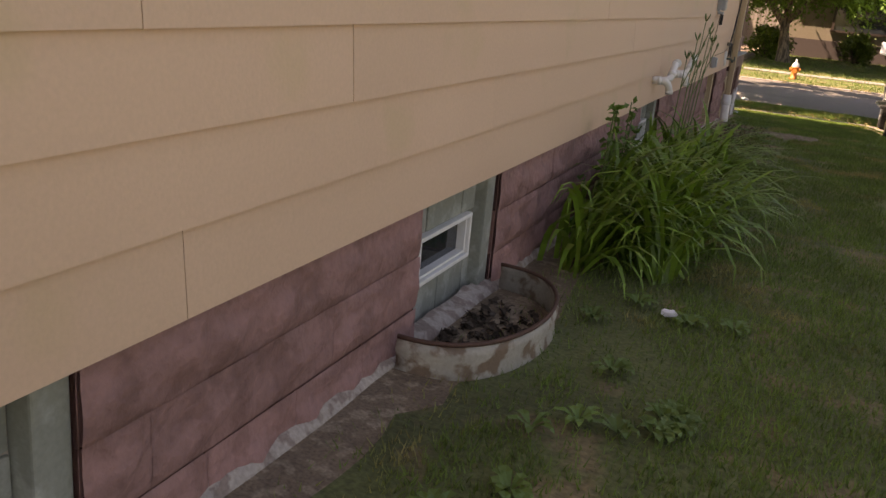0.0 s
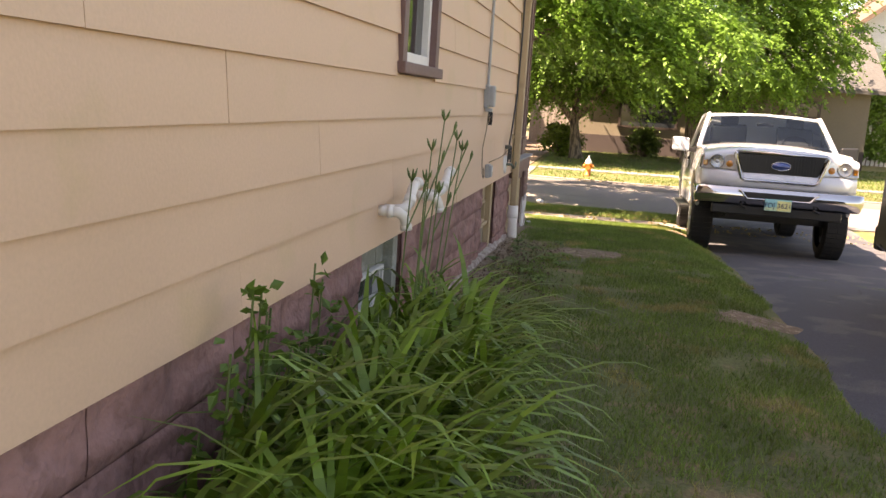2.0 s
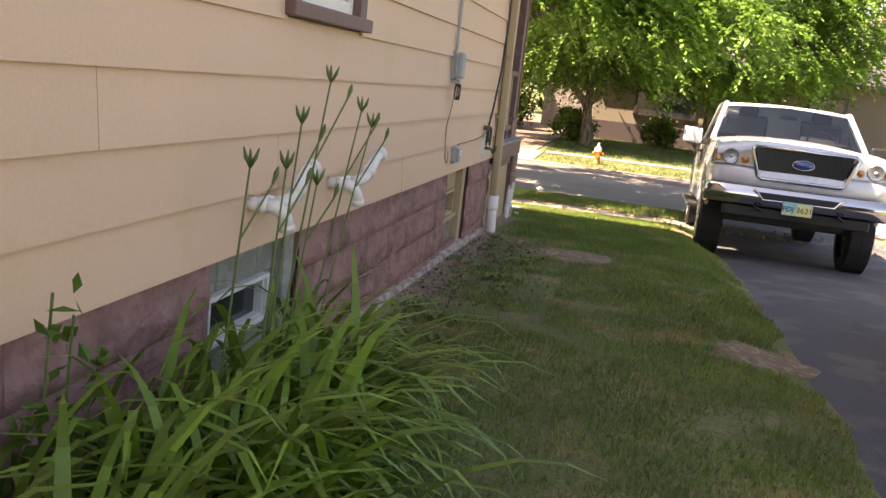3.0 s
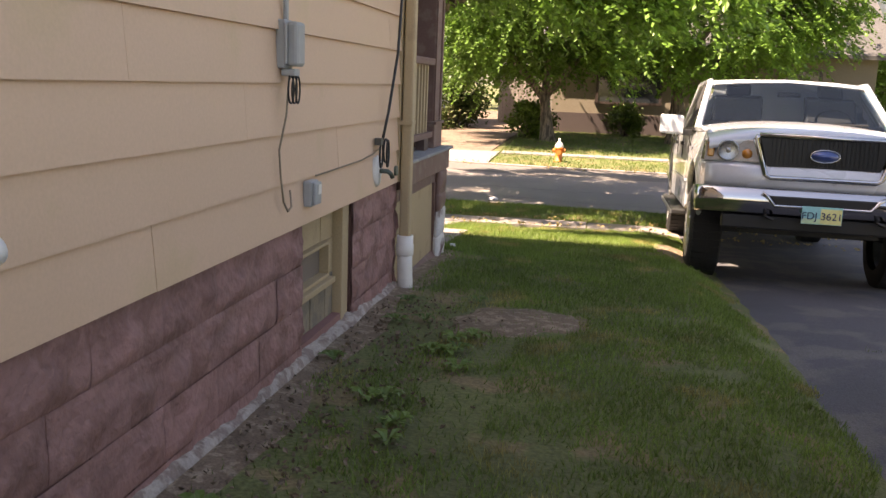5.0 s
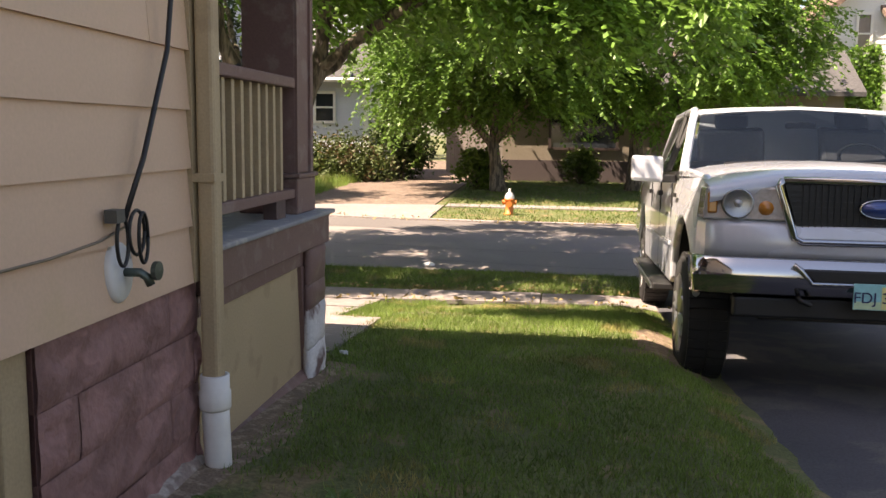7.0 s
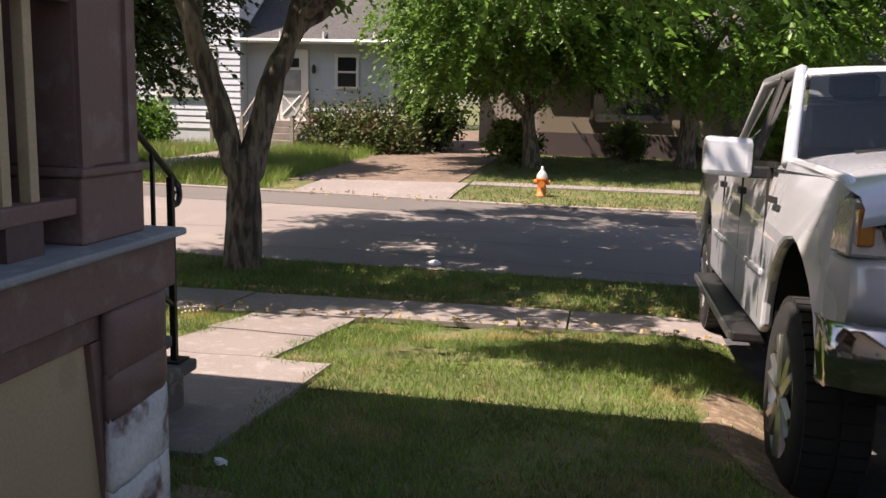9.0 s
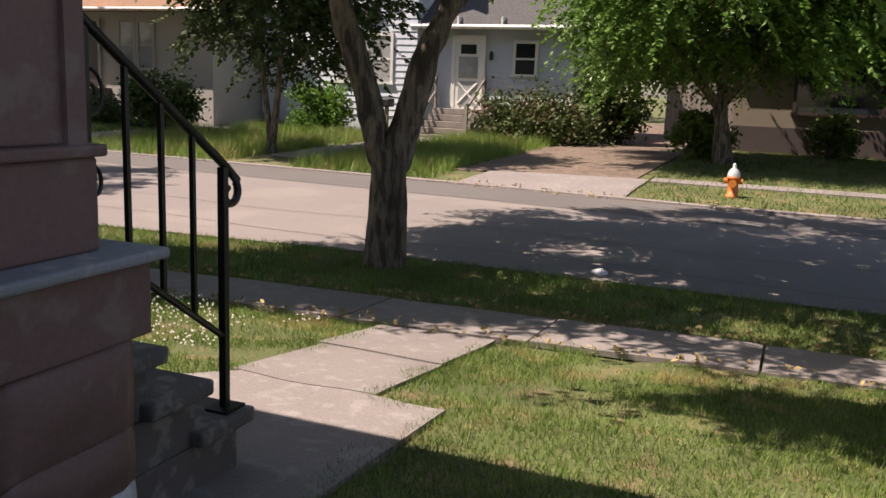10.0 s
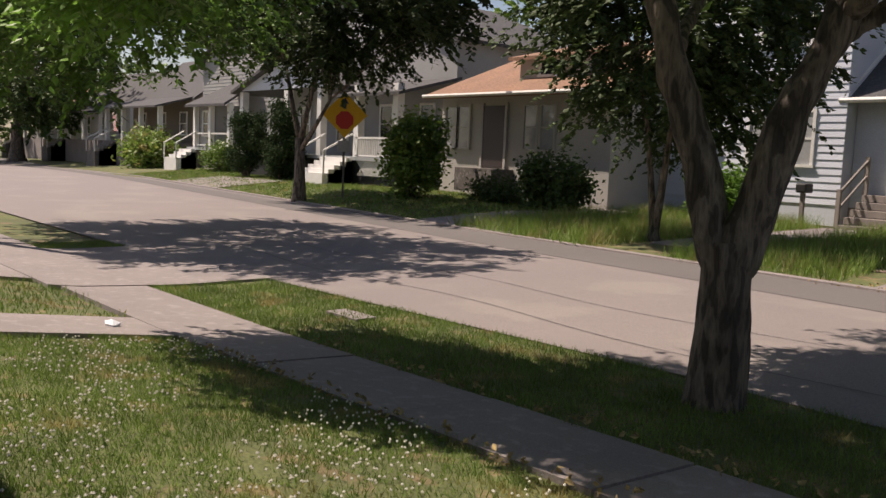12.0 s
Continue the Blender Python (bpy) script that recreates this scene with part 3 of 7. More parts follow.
# upper window
w1 = thing("window_1", "double-hung house window with a brown frame and white sash", "window")
y0, y1, z0, z1 = WIN
for a, b, c, d in ((y0 - 0.0, y0 + 0.09, z0, z1), (y1 - 0.09, y1, z0, z1), (y0 + 0.09, y1 - 0.09, z1 - 0.09, z1)):
    part("window_frame", Shape().box(-0.12, 0.035, a, b, c, d), WIN_BROWN, w1, bevel=0.004)
part("window_sill", Shape().box(-0.12, 0.06, y0 - 0.03, y1 + 0.03, z0 - 0.06, z0), WIN_BROWN, w1, bevel=0.006)
for a, b, c, d in ((y0 + 0.09, y0 + 0.14, z0, z1 - 0.09), (y1 - 0.14, y1 - 0.09, z0, z1 - 0.09), (y0 + 0.14, y1 - 0.14, z0, z0 + 0.06), (y0 + 0.14, y1 - 0.14, z0 + 0.62, z0 + 0.67), (y0 + 0.14, y1 - 0.14, z1 - 0.14, z1 - 0.09)):
    part("sash", Shape().box(-0.1, -0.005, a, b, c, d), WHITE_TRIM, w1, bevel=0.004)
for k in range(9):
    zz = z0 + 0.09 + k * 0.055
    part("blind_slat", Shape().hexa([(-0.09, y0 + 0.14, zz), (-0.06, y0 + 0.14, zz - 0.02), (-0.06, y1 - 0.14, zz - 0.02), (-0.09, y1 - 0.14, zz), (-0.09, y0 + 0.14, zz + 0.003), (-0.06, y0 + 0.14, zz - 0.017), (-0.06, y1 - 0.14, zz - 0.017), (-0.09, y1 - 0.14, zz + 0.003)]), WHITE_TRIM, w1)
for c, d in ((z0 + 0.06, z0 + 0.62), (z0 + 0.67, z1 - 0.14)):
    part("pane", Shape().box(-0.05, -0.045, y0 + 0.14, y1 - 0.14, c, d), CURTAIN_GLASS if c > z0 + 0.5 else DARK_GLASS, w1)

# corner board and downspout
setting("trim_corner", Shape().box(-0.03, 0.022, -0.075, 0.02, ZS, WALL_TOP), TAN, "tan corner board", "trim")
dsp = thing("downspout", "tan metal downspout ending in a white plastic boot", "downspout")
part("pipe", Shape().box(0.03, 0.10, -0.06, 0.02, 0.32, WALL_TOP - 0.02), TAN, dsp, bevel=0.014)
for z in (1.15, 2.6, 4.2):
    part("strap", Shape().box(0.022, 0.104, -0.072, 0.032, z, z + 0.03), TAN, dsp)
part("boot_collar", Shape().lathe([(0.03, 0.275), (0.058, 0.275), (0.061, 0.285), (0.061, 0.345), (0.056, 0.352), (0.056, 0.41), (0.046, 0.412), (0.044, 0.36)], 18, "z", (0.068, -0.02, 0)), WHITE_PVC, dsp, "white plastic collar", True)
part("boot", Shape().tube([(0.068, -0.02, 0.33), (0.072, -0.022, 0.2), (0.078, -0.026, 0.10), (0.084, -0.03, -0.02)], [0.052, 0.052, 0.052, 0.05], 16), WHITE_PVC, dsp, "white plastic drain pipe", True)

# ---- the porch ----
PX, PY, DECK = 0.06, 1.85, 0.895
porch_found = thing("porch_foundation", "brown porch base with a tan panel and a peeling block pier", "porch")
part("panel", Shape().prism([(0.03, -0.2), (1.47, -0.2), (1.375, 0.615), (0.03, 0.615)], -0.075, -0.03), TAN, porch_found, "tan painted panel")
part("panel_stile", Shape().prism([(1.472, -0.22), (1.53, -0.22), (1.44, 0.615), (1.377, 0.615)], -0.08, -0.008), BROWN, porch_found, bevel=0.004)
part("panel_rail", Shape().box(-0.08, -0.012, 0.03, 1.78, 0.617, 0.703), BROWN, porch_found, bevel=0.004)
part("panel_stile", Shape().box(-0.07, -0.018, 0.025, 0.07, -0.1, 0.615), TAN, porch_found)
part("pier_core", Shape().box(-0.5, -0.035, 1.44, 1.745, -0.3, 0.70), BROWN, porch_found)
part("base_ledge", Shape().prism([(-0.075, -0.25), (0.035, -0.25), (0.02, -0.02), (-0.02, 0.03), (-0.075, 0.04)], 0.04, 1.5, "y"), BROWN, porch_found, "brown painted concrete ledge", bevel=0.02)


def pier_stone(y0, y1, z0, z1, face, sx, material, seed):
    """A rough stone whose worn face looks along x (sx=1) or along y (sx=0)."""
    sh = Shape()
    n = 9
    for i in range(n + 1):
        for j in range(n + 1):
            u, v = i / n, j / n
            edge = min(1, min(u, 1 - u) * 7, min(v, 1 - v) * 7)
            d = face - 0.018 * (1 - edge) + 0.016 * edge * noise.noise((u * 2.5 + seed, v * 2.5, seed * 3))
            p, q = y0 + (y1 - y0) * u, z0 + (z1 - z0) * v
            sh.v.append((d, p, q) if sx else (p, d, q))
    w = n + 1
    sh.f = [(i * w + j, (i + 1) * w + j, (i + 1) * w + j + 1, i * w + j + 1) for i in range(n) for j in range(n)]
    part("stone", sh, material, porch_found, smooth=True).modifiers.new("thick", "SOLIDIFY").thickness = 0.03


for k, (z0, z1, m_) in enumerate(((-0.30, -0.10, BROWN), (-0.10, 0.145, PEELED), (0.145, 0.375, PEELED), (0.375, 0.50, BROWN), (0.50, 0.70, BROWN))):
    pier_stone(1.43, 1.765, z0, z1, 0.004, 1, m_, 3 + k)
    pier_stone(-0.5, -0.005, z0, z1, 1.768, 0, m_, 13 + k)
part("front_panel", Shape().box(-6.6, -0.5, 1.66, 1.74, -0.3, 0.70), BROWN, porch_found)
porch_deck = thing("porch_deck", "grey porch floor with a thick brown edge board", "porch")
part("edge_board", Shape().box(-6.8, PX - 0.03, 0.04, PY - 0.03, 0.705, 0.868), BROWN, porch_deck, bevel=0.006)
part("deck", Shape().box(-6.85, PX, 0.03, PY, 0.870, DECK), SLAB_GREY, porch_deck, "worn grey painted floor", bevel=0.008)
post = thing("porch_post", "square brown porch post with a boxed base", "post")
part("base", Shape().box(-0.36, -0.03, 1.40, 1.74, DECK, 1.09), BROWN, post, bevel=0.008)
part("base_cap", Shape().box(-0.375, -0.015, 1.385, 1.755, 1.09, 1.115), BROWN, post, bevel=0.006)
part("shaft", Shape().box(-0.34, -0.05, 1.42, 1.72, 1.115, 3.1), BROWN, post, bevel=0.006)
for (a, b) in ((1.42, 1.47), (1.67, 1.72)):
    part("corner_strip", Shape().box(-0.05, -0.036, a, b, 1.115, 3.1), BROWN, post)
post2 = copy_thing(post, pose(-6.3, 0, 0))
rail = thing("porch_railing", "brown and tan porch railing with square balusters", "railing")
part("top_rail", Shape().box(-0.13, -0.04, 0.03, 1.40, 1.565, 1.62), BROWN, rail, bevel=0.008)
part("bottom_rail", Shape().box(-0.125, -0.045, 0.03, 1.40, 0.985, 1.035), BROWN, rail, bevel=0.006)
part("foot_block", Shape().box(-0.12, -0.05, 1.10, 1.25, DECK, 0.985), DARK_BROWN, rail)
for i in range(11):
    y = 0.11 + i * 0.112
    part("baluster", Shape().box(-0.103, -0.067, y, y + 0.036, 1.035, 1.565), TAN, rail, bevel=0.003)
setting("porch_ceiling", Shape().box(-6.9, 0.02, 0.05, 1.95, 3.1, 3.2), BROWN, "brown porch ceiling", "ceiling")
setting("porch_roof", Shape().prism([(0.42, 3.2), (-7.2, 3.2), (-7.2, 3.28), (-3.4, 3.42), (0.42, 3.28)], 0.03, 2.32, "y"), ROOF_GREY, "grey shingle porch roof", "roof")
# front wall seen behind the railing: a dark brown sheet over the tan siding
setting("wall_front", Shape().box(LEFT, -0.08, 0.004, 0.028, DECK, 3.1), DARK_BROWN, "dark brown sheet over the tan front wall", "wall")

# steps and iron handrail
stairs = thing("porch_steps", "dark weathered concrete porch steps with thick treads", "steps")
SX0, SX1 = -1.75, -0.43
TREADS = [(2.84, 0.12), (2.61, 0.29), (2.39, 0.46), (2.16, 0.63)]
for k, (y, zt) in enumerate(TREADS):
    part("tread", Shape().box(SX0, SX1 + 0.03, y - 0.30, y, zt - 0.055, zt), STEP_DARK, stairs, bevel=0.012)
    part("riser", Shape().box(SX0 + 0.05, SX1 - 0.02, 1.76, y - 0.04, max(zt - 0.225, -0.35), zt - 0.057), STEP_DARK, stairs, bevel=0.008)
part("footing", Shape().box(SX0 + 0.05, SX1 - 0.06, 1.76, 2.78, -0.4, -0.107), STEP_DARK, stairs)
hand = thing("handrail", "black wrought iron handrail with a scrolled end", "handrail")
HX = -0.475


def on_rail(y):
    return 0.985 + (2.735 - y) * 0.70


part("newel", Shape().box(HX - 0.014, HX + 0.014, 2.748, 2.776, 0.12, on_rail(2.762) + 0.0), IRON, hand, bevel=0.003)
part("foot_plate", Shape().box(HX - 0.045, HX + 0.045, 2.71, 2.82, 0.12, 0.13), IRON, hand)
top = [(HX, y, on_rail(y) + 0.012) for y in (1.72, 2.0, 2.3, 2.6, 2.78)] + [(HX, 2.84, on_rail(2.84) + 0.004)]
cy, cz = 2.80, 0.876
turn = [(HX, cy + 0.048 * (1 - k / 30) * math.cos(a), cz + 0.048 * (1 - k / 30) * math.sin(a)) for k, a in ((k, 0.75 - k * 0.33) for k in range(16))]
part("top_bar", Shape().tube(top + turn, [0.015] * len(top) + [0.014] * len(turn), 8), IRON, hand, "scrolled flat top bar", True)
part("lower_bar", Shape().tube([(HX, 1.72, on_rail(1.72) - 0.585), (HX, 2.75, on_rail(2.75) - 0.585)], 0.012, 8), IRON, hand, smooth=True)
for y in (2.605, 2.46, 2.315, 2.17, 2.025, 1.88):
    part("baluster", Shape().box(HX - 0.0075, HX + 0.0075, y - 0.0075, y + 0.0075, on_rail(y) - 0.585, on_rail(y)), IRON, hand)
for s_ in (1, -1):
    curl = []
    for k in range(26):
        a = k / 25 * 2 * math.pi * 1.25
        r = 0.02 + 0.05 * k / 25
        curl.append((HX, 2.186 + s_ * r * math.cos(a) * 0.7, on_rail(2.186) - 0.29 + s_ * (0.12 + r * math.sin(a))))
    part("curl", Shape().tube(curl, 0.006, 6), IRON, hand, "thin iron curl", True)
part("newel", Shape().box(HX - 0.017, HX + 0.017, 1.78, 1.815, DECK, on_rail(1.79)), IRON, hand, bevel=0.003)

# ---- vehicles ----
def wheel(parent, x, y, r, w, out, name="wheel"):
    """A wheel whose outer face looks along out (+1 or -1 in x)."""
    t = part(name, Shape().lathe([(r * 0.62, -w / 2), (r * 0.9, -w / 2), (r * 0.985, -w / 2 + 0.03), (r, -w / 2 + 0.06), (r, w / 2 - 0.06), (r * 0.985, w / 2 - 0.03), (r * 0.9, w / 2), (r * 0.62, w / 2)], 36, "x", (x, y, r)), TYRE, parent, "black rubber tyre with blocky tread", True)
    tread = Shape()
    for k in range(40):
        a = k / 40 * 2 * math.pi
        for sx in (-1, 1):
            c, s_ = math.cos(a), math.sin(a)
            x0, x1 = sorted((x + sx * 0.01, x + sx * (w / 2 - 0.02)))
            rr = r + 0.006
            d = 0.026
            pts = []
            for (q, h) in ((-d, r - 0.02), (d, r - 0.02), (d, rr), (-d, rr)):
                pts.append((y + h * c - q * s_, r + h * s_ + q * c))
            tread.prism(pts, x0, x1)
    part("tread", tread, TYRE, t)
    part("rim_barrel", Shape().lathe([(r * 0.6, -w * 0.3 * out), (r * 0.62, w * 0.5 * out), (r * 0.66, w * 0.5 * out), (r * 0.66, w * 0.46 * out)], 32, "x", (x, y, r)), RIM, t, "bright alloy rim", True)
    part("brake_disc", Shape().lathe([(0.001, w * 0.12 * out), (r * 0.58, w * 0.12 * out)], 24, "x", (x, y, r)), BLACK_PLASTIC, t)
    sp = Shape()
    for k in range(6):
        a = k / 6 * 2 * math.pi + 0.3
        for da in (-0.17, 0.17):
            c0, c1 = math.cos(a + da * 0.4), math.cos(a + da)
            s0, s1 = math.sin(a + da * 0.4), math.sin(a + da)
            sp.tube([(x + out * w * 0.42, y + r * 0.12 * c0, r + r * 0.12 * s0), (x + out * w * 0.46, y + r * 0.62 * c1, r + r * 0.62 * s1)], [r * 0.075, r * 0.055], 6)
    part("rim_face", sp, RIM, t)
    part("hub_cap", Shape().lathe([(r * 0.16, w * 0.36 * out), (r * 0.15, w * 0.5 * out), (0.001, w * 0.52 * out)], 18, "x", (x, y, r)), RIM, t, smooth=True)
    return t


def arch_line(cy, r, zlow, n=12):
    return [(cy - r * math.cos(math.pi * k / n), zlow + r * math.sin(math.pi * k / n)) for k in range(n + 1)]


truck = thing("pickup_truck", "silver white four-door pickup truck parked facing the walk, chrome bumper", "pickup truck",
              at=pose(3.18, 2.03, -0.26, -2.7, 0, -1.4) @ Matrix.Diagonal((1.05, 1.05, 1.05, 1)))
W, LEN, FA, RA, TR = 0.95, 5.35, 0.86, 4.22, 0.405
SILL, BELT = 0.47, 1.18
side = [(0.16, 0.62), (0.12, 0.72), (0.13, 0.98), (0.32, 0.99), (0.34, 1.17), (0.30, 1.20), (0.45, 1.25), (0.8, 1.275), (1.28, 1.30), (1.5, 1.26), (LEN - 0.05, 1.26), (LEN, 1.2), (LEN, 0.62)]
low = [(RA + 0.50, 0.56)] + list(reversed(arch_line(RA, 0.46, 0.50))) + [(RA - 0.52, SILL), (FA + 0.52, SILL)] + list(reversed(arch_line(FA, 0.47, 0.50))) + [(FA - 0.5, 0.56)]
outline = side + low
for sx in (-1, 1):
    panel = Shape().prism(outline, sx * W, sx * (W - 0.055))
    panel.v = [(x * (1 - 0.10 * (max(0, 0.75 - y) / 0.75) ** 2) * (1 - 0.05 * max(0, z - 0.95) / 0.3), y, z) for x, y, z in panel.v]
    part("body_side", panel, CAR_WHITE, truck, "silver white body panel with wheel arches", bevel=0.025)
part("hood", Shape().add([(x * (W - 0.06) * 1.0, y, z + 0.05 * (1 - x * x) - (0.04 * abs(x) ** 4)) for v, (y, z) in enumerate(((0.085, 1.13), (0.065, 1.19), (0.13, 1.225), (0.45, 1.265), (0.9, 1.292), (1.34, 1.315))) for x in (-1, -0.8, -0.62, -0.55, -0.3, 0, 0.3, 0.55, 0.62, 0.8, 1)],
                         [(i * 11 + k, i * 11 + k + 1, (i + 1) * 11 + k + 1, (i + 1) * 11 + k) for i in range(5) for k in range(10)]), CAR_WHITE, truck, "long sculpted hood", True)
part("bed_floor", Shape().box(-W + 0.06, W - 0.06, 3.25, LEN - 0.03, 0.72, 0.78), BLACK_PLASTIC, truck)
part("tailgate", Shape().box(-W + 0.06, W - 0.06, LEN - 0.07, LEN - 0.01, 0.64, 1.25), CAR_WHITE, truck, bevel=0.012)
part("chassis", Shape().box(-0.55, 0.55, 0.3, LEN - 0.2, 0.40, 0.56).box(-0.9, 0.9, FA - 0.06, FA + 0.06, 0.34, 0.44).box(-0.9, 0.9, RA - 0.06, RA + 0.06, 0.34, 0.44), BLACK_PLASTIC, truck)
part("wheel_well", Shape().box(-W + 0.06, W - 0.06, FA - 0.5, FA + 0.5, 0.98, 1.0), BLACK_PLASTIC, truck)
part("firewall", Shape().box(-0.55, 0.55, FA + 0.5, FA + 0.56, 0.4, 0.978), BLACK_PLASTIC, truck)
part("wheel_well", Shape().box(-W + 0.06, W - 0.06, RA - 0.5, RA + 0.5, 0.96, 0.98), BLACK_PLASTIC, truck)
# front end
nose = Shape()
for (ya, z) in ((0.02, 0.77), (-0.005, 0.83), (0.0, 0.96), (0.03, 0.995)):
    for x in (-0.93, -0.8, -0.5, 0, 0.5, 0.8, 0.93):
        nose.v.append((x * (1 - 0.05 * abs(x) ** 6), ya + 0.16 * abs(x) ** 3.5, z))
nose.f = [(i * 7 + k, i * 7 + k + 1, (i + 1) * 7 + k + 1, (i + 1) * 7 + k) for i in range(3) for k in range(6)]
part("front_panel", nose, CAR_WHITE, truck, "curved front fascia", True).modifiers.new("thick", "SOLIDIFY").thickness = 0.03
gr = part("grille", Shape().add([(-0.50, 0.03, 1.21), (0.50, 0.03, 1.21), (0.41, 0.02, 0.905), (-0.41, 0.02, 0.905), (-0.50, 0.09, 1.21), (0.50, 0.09, 1.21), (0.41, 0.09, 0.905), (-0.41, 0.09, 0.905)], [(0, 1, 2, 3), (4, 7, 6, 5), (0, 4, 5, 1), (1, 5, 6, 2), (2, 6, 7, 3), (3, 7, 4, 0)]), GRILLE_BLACK, truck, "black honeycomb grille")
mesh_bars = Shape()
for i in range(9):
    z = 0.915 + i * 0.031
    h = 0.405 + (z - 0.9) / 0.29 * 0.085
    mesh_bars.box(-h, h, 0.012, 0.03, z, z + 0.008)
for i in range(25):
    x = -0.4 + i * 0.8 / 24
    mesh_bars.box(x - 0.003, x + 0.003, 0.016, 0.03, 0.905, 1.205)
part("grille_mesh", mesh_bars, GRILLE_BLACK, gr)
part("grille_surround", Shape().tube([(-0.51, 0.015, 1.222), (0.51, 0.015, 1.222), (0.535, 0.015, 1.19), (0.44, 0.0, 0.905), (0.40, 0.0, 0.885), (-0.40, 0.0, 0.885), (-0.44, 0.0, 0.905), (-0.535, 0.015, 1.19), (-0.51, 0.015, 1.222)], 0.021, 8), CHROME, gr, "chrome grille surround", True)
badge = part("badge", Shape().lathe([(0.001, -0.012), (0.10, -0.010), (0.105, 0.0), (0.105, 0.02)], 28, "y", (0, 0, 0)), BLUE_OVAL, gr, "plain blue oval badge", True)
badge.matrix_basis = Matrix.Translation((0, -0.002, 1.15)) @ Matrix.Diagonal((1.0, 1, 0.42, 1))
part("badge_rim", Shape().tube([(0.112 * math.cos(a), -0.006, 1.075 + 0.05 * math.sin(a)) for a in (k / 28 * 2 * math.pi for k in range(29))], 0.006, 6), CHROME, gr, smooth=True)
for sx in (-1, 1):
    x0, x1 = sx * 0.47, sx * 0.915
    hl = part("headlight", Shape().hexa([(x0, 0.02, 0.993), (x1, 0.13, 0.993), (x1 + sx * 0.012, 0.33, 0.993), (x0, 0.14, 0.993), (x0 + sx * 0.05, 0.045, 1.182), (x1 - sx * 0.02, 0.17, 1.178), (x1 - sx * 0.01, 0.34, 1.178), (x0 + sx * 0.05, 0.16, 1.182)]), LAMP_GLASS, truck, "clear headlight with amber marker", bevel=0.012)
    part("reflector", Shape().lathe([(0.001, 0.002), (0.05, 0.0), (0.076, -0.004), (0.084, -0.006), (0.088, 0.004), (0.088, 0.03)], 24, "y", (sx * 0.735, 0.075, 1.088)), LAMP_SILVER, hl, "round chrome reflector", True)
    part("bulb", Shape().lathe([(0.001, -0.012), (0.022, 0.0), (0.022, 0.03)], 14, "y", (sx * 0.735, 0.068, 1.088)), LAMP_GLASS, hl, smooth=True)
    part("turn_signal", Shape().lathe([(0.001, -0.008), (0.035, -0.004), (0.042, 0.02)], 18, "y", (sx * 0.585, 0.042, 1.065)), AMBER, hl, "amber turn signal", True)
    part("side_marker", Shape().box(*sorted((sx * 0.84, sx * 0.895)), 0.105, 0.2, 1.03, 1.15), AMBER, hl, "amber side marker", bevel=0.01)
BX = (-0.985, -0.975, -0.9, -0.75, -0.46, -0.40, 0, 0.40, 0.46, 0.75, 0.9, 0.975, 0.985)
bmp = part("front_bumper", Shape().add([(x * (1 - 0.02 * (z < 0.62)), y0 + 0.06 * abs(x) ** 4 + (0.17 if abs(x) > 0.98 else 0.045 if abs(x) > 0.97 else 0), z) for (y0, z) in ((-0.03, 0.80), (-0.075, 0.788), (-0.09, 0.69), (-0.07, 0.60), (-0.0, 0.575)) for x in BX],
                                       [(i * 13 + k, i * 13 + k + 1, (i + 1) * 13 + k + 1, (i + 1) * 13 + k) for i in range(4) for k in range(12)]), CHROME, truck, "chrome front bumper", True)
sol = bmp.modifiers.new("thick", "SOLIDIFY")
sol.thickness, sol.offset = 0.03, -1
part("bumper_intake", Shape().prism([(-0.41, 0.745), (0.41, 0.745), (0.35, 0.675), (-0.35, 0.675)], -0.102, -0.06, "y"), BLACK_PLASTIC, bmp, "black bumper opening", bevel=0.01)
part("bumper_lip", Shape().tube([(-0.46, -0.09, 0.765), (-0.42, -0.10, 0.74), (-0.36, -0.103, 0.665), (0.36, -0.103, 0.665), (0.42, -0.10, 0.74), (0.46, -0.09, 0.765)], 0.014, 8), CHROME, bmp, smooth=True)
part("lower_valance", Shape().box(-0.75, 0.75, -0.02, 0.06, 0.46, 0.575), BLACK_PLASTIC, truck, bevel=0.015)
for sx in (-0.42, 0.42):
    part("tow_hook", Shape().tube([(sx, -0.05, 0.585), (sx, -0.11, 0.575), (sx + 0.05, -0.115, 0.555), (sx + 0.06, -0.04, 0.55)], 0.014, 8), BLACK_PLASTIC, truck, smooth=True)
plate = part("licence_plate", Shape().box(-0.152, 0.152, -0.118, -0.112, 0.54, 0.68), PLATE_TEAL, truck, "teal to yellow licence plate", bevel=0.002)
part("plate_field", Shape().box(-0.01, 0.148, -0.1205, -0.1185, 0.544, 0.665), PLATE_YELLOW, plate)
part("plate_band", Shape().box(-0.148, -0.012, -0.1205, -0.1185, 0.544, 0.585), mat("plate green", (0.50, 0.66, 0.45), 0.5, bump=0.0), plate)
txt = bpy.data.curves.new("plate_text", "FONT")
txt.body, txt.size, txt.align_x, txt.extrude = "FDJ 3621", 0.082, "CENTER", 0.001
txt_ob = under(new("plate_text", txt), plate)
txt_ob.data.materials.append(INK)
txt_ob.matrix_basis = pose(0, -0.1225, 0.653, 90, 0, 0)
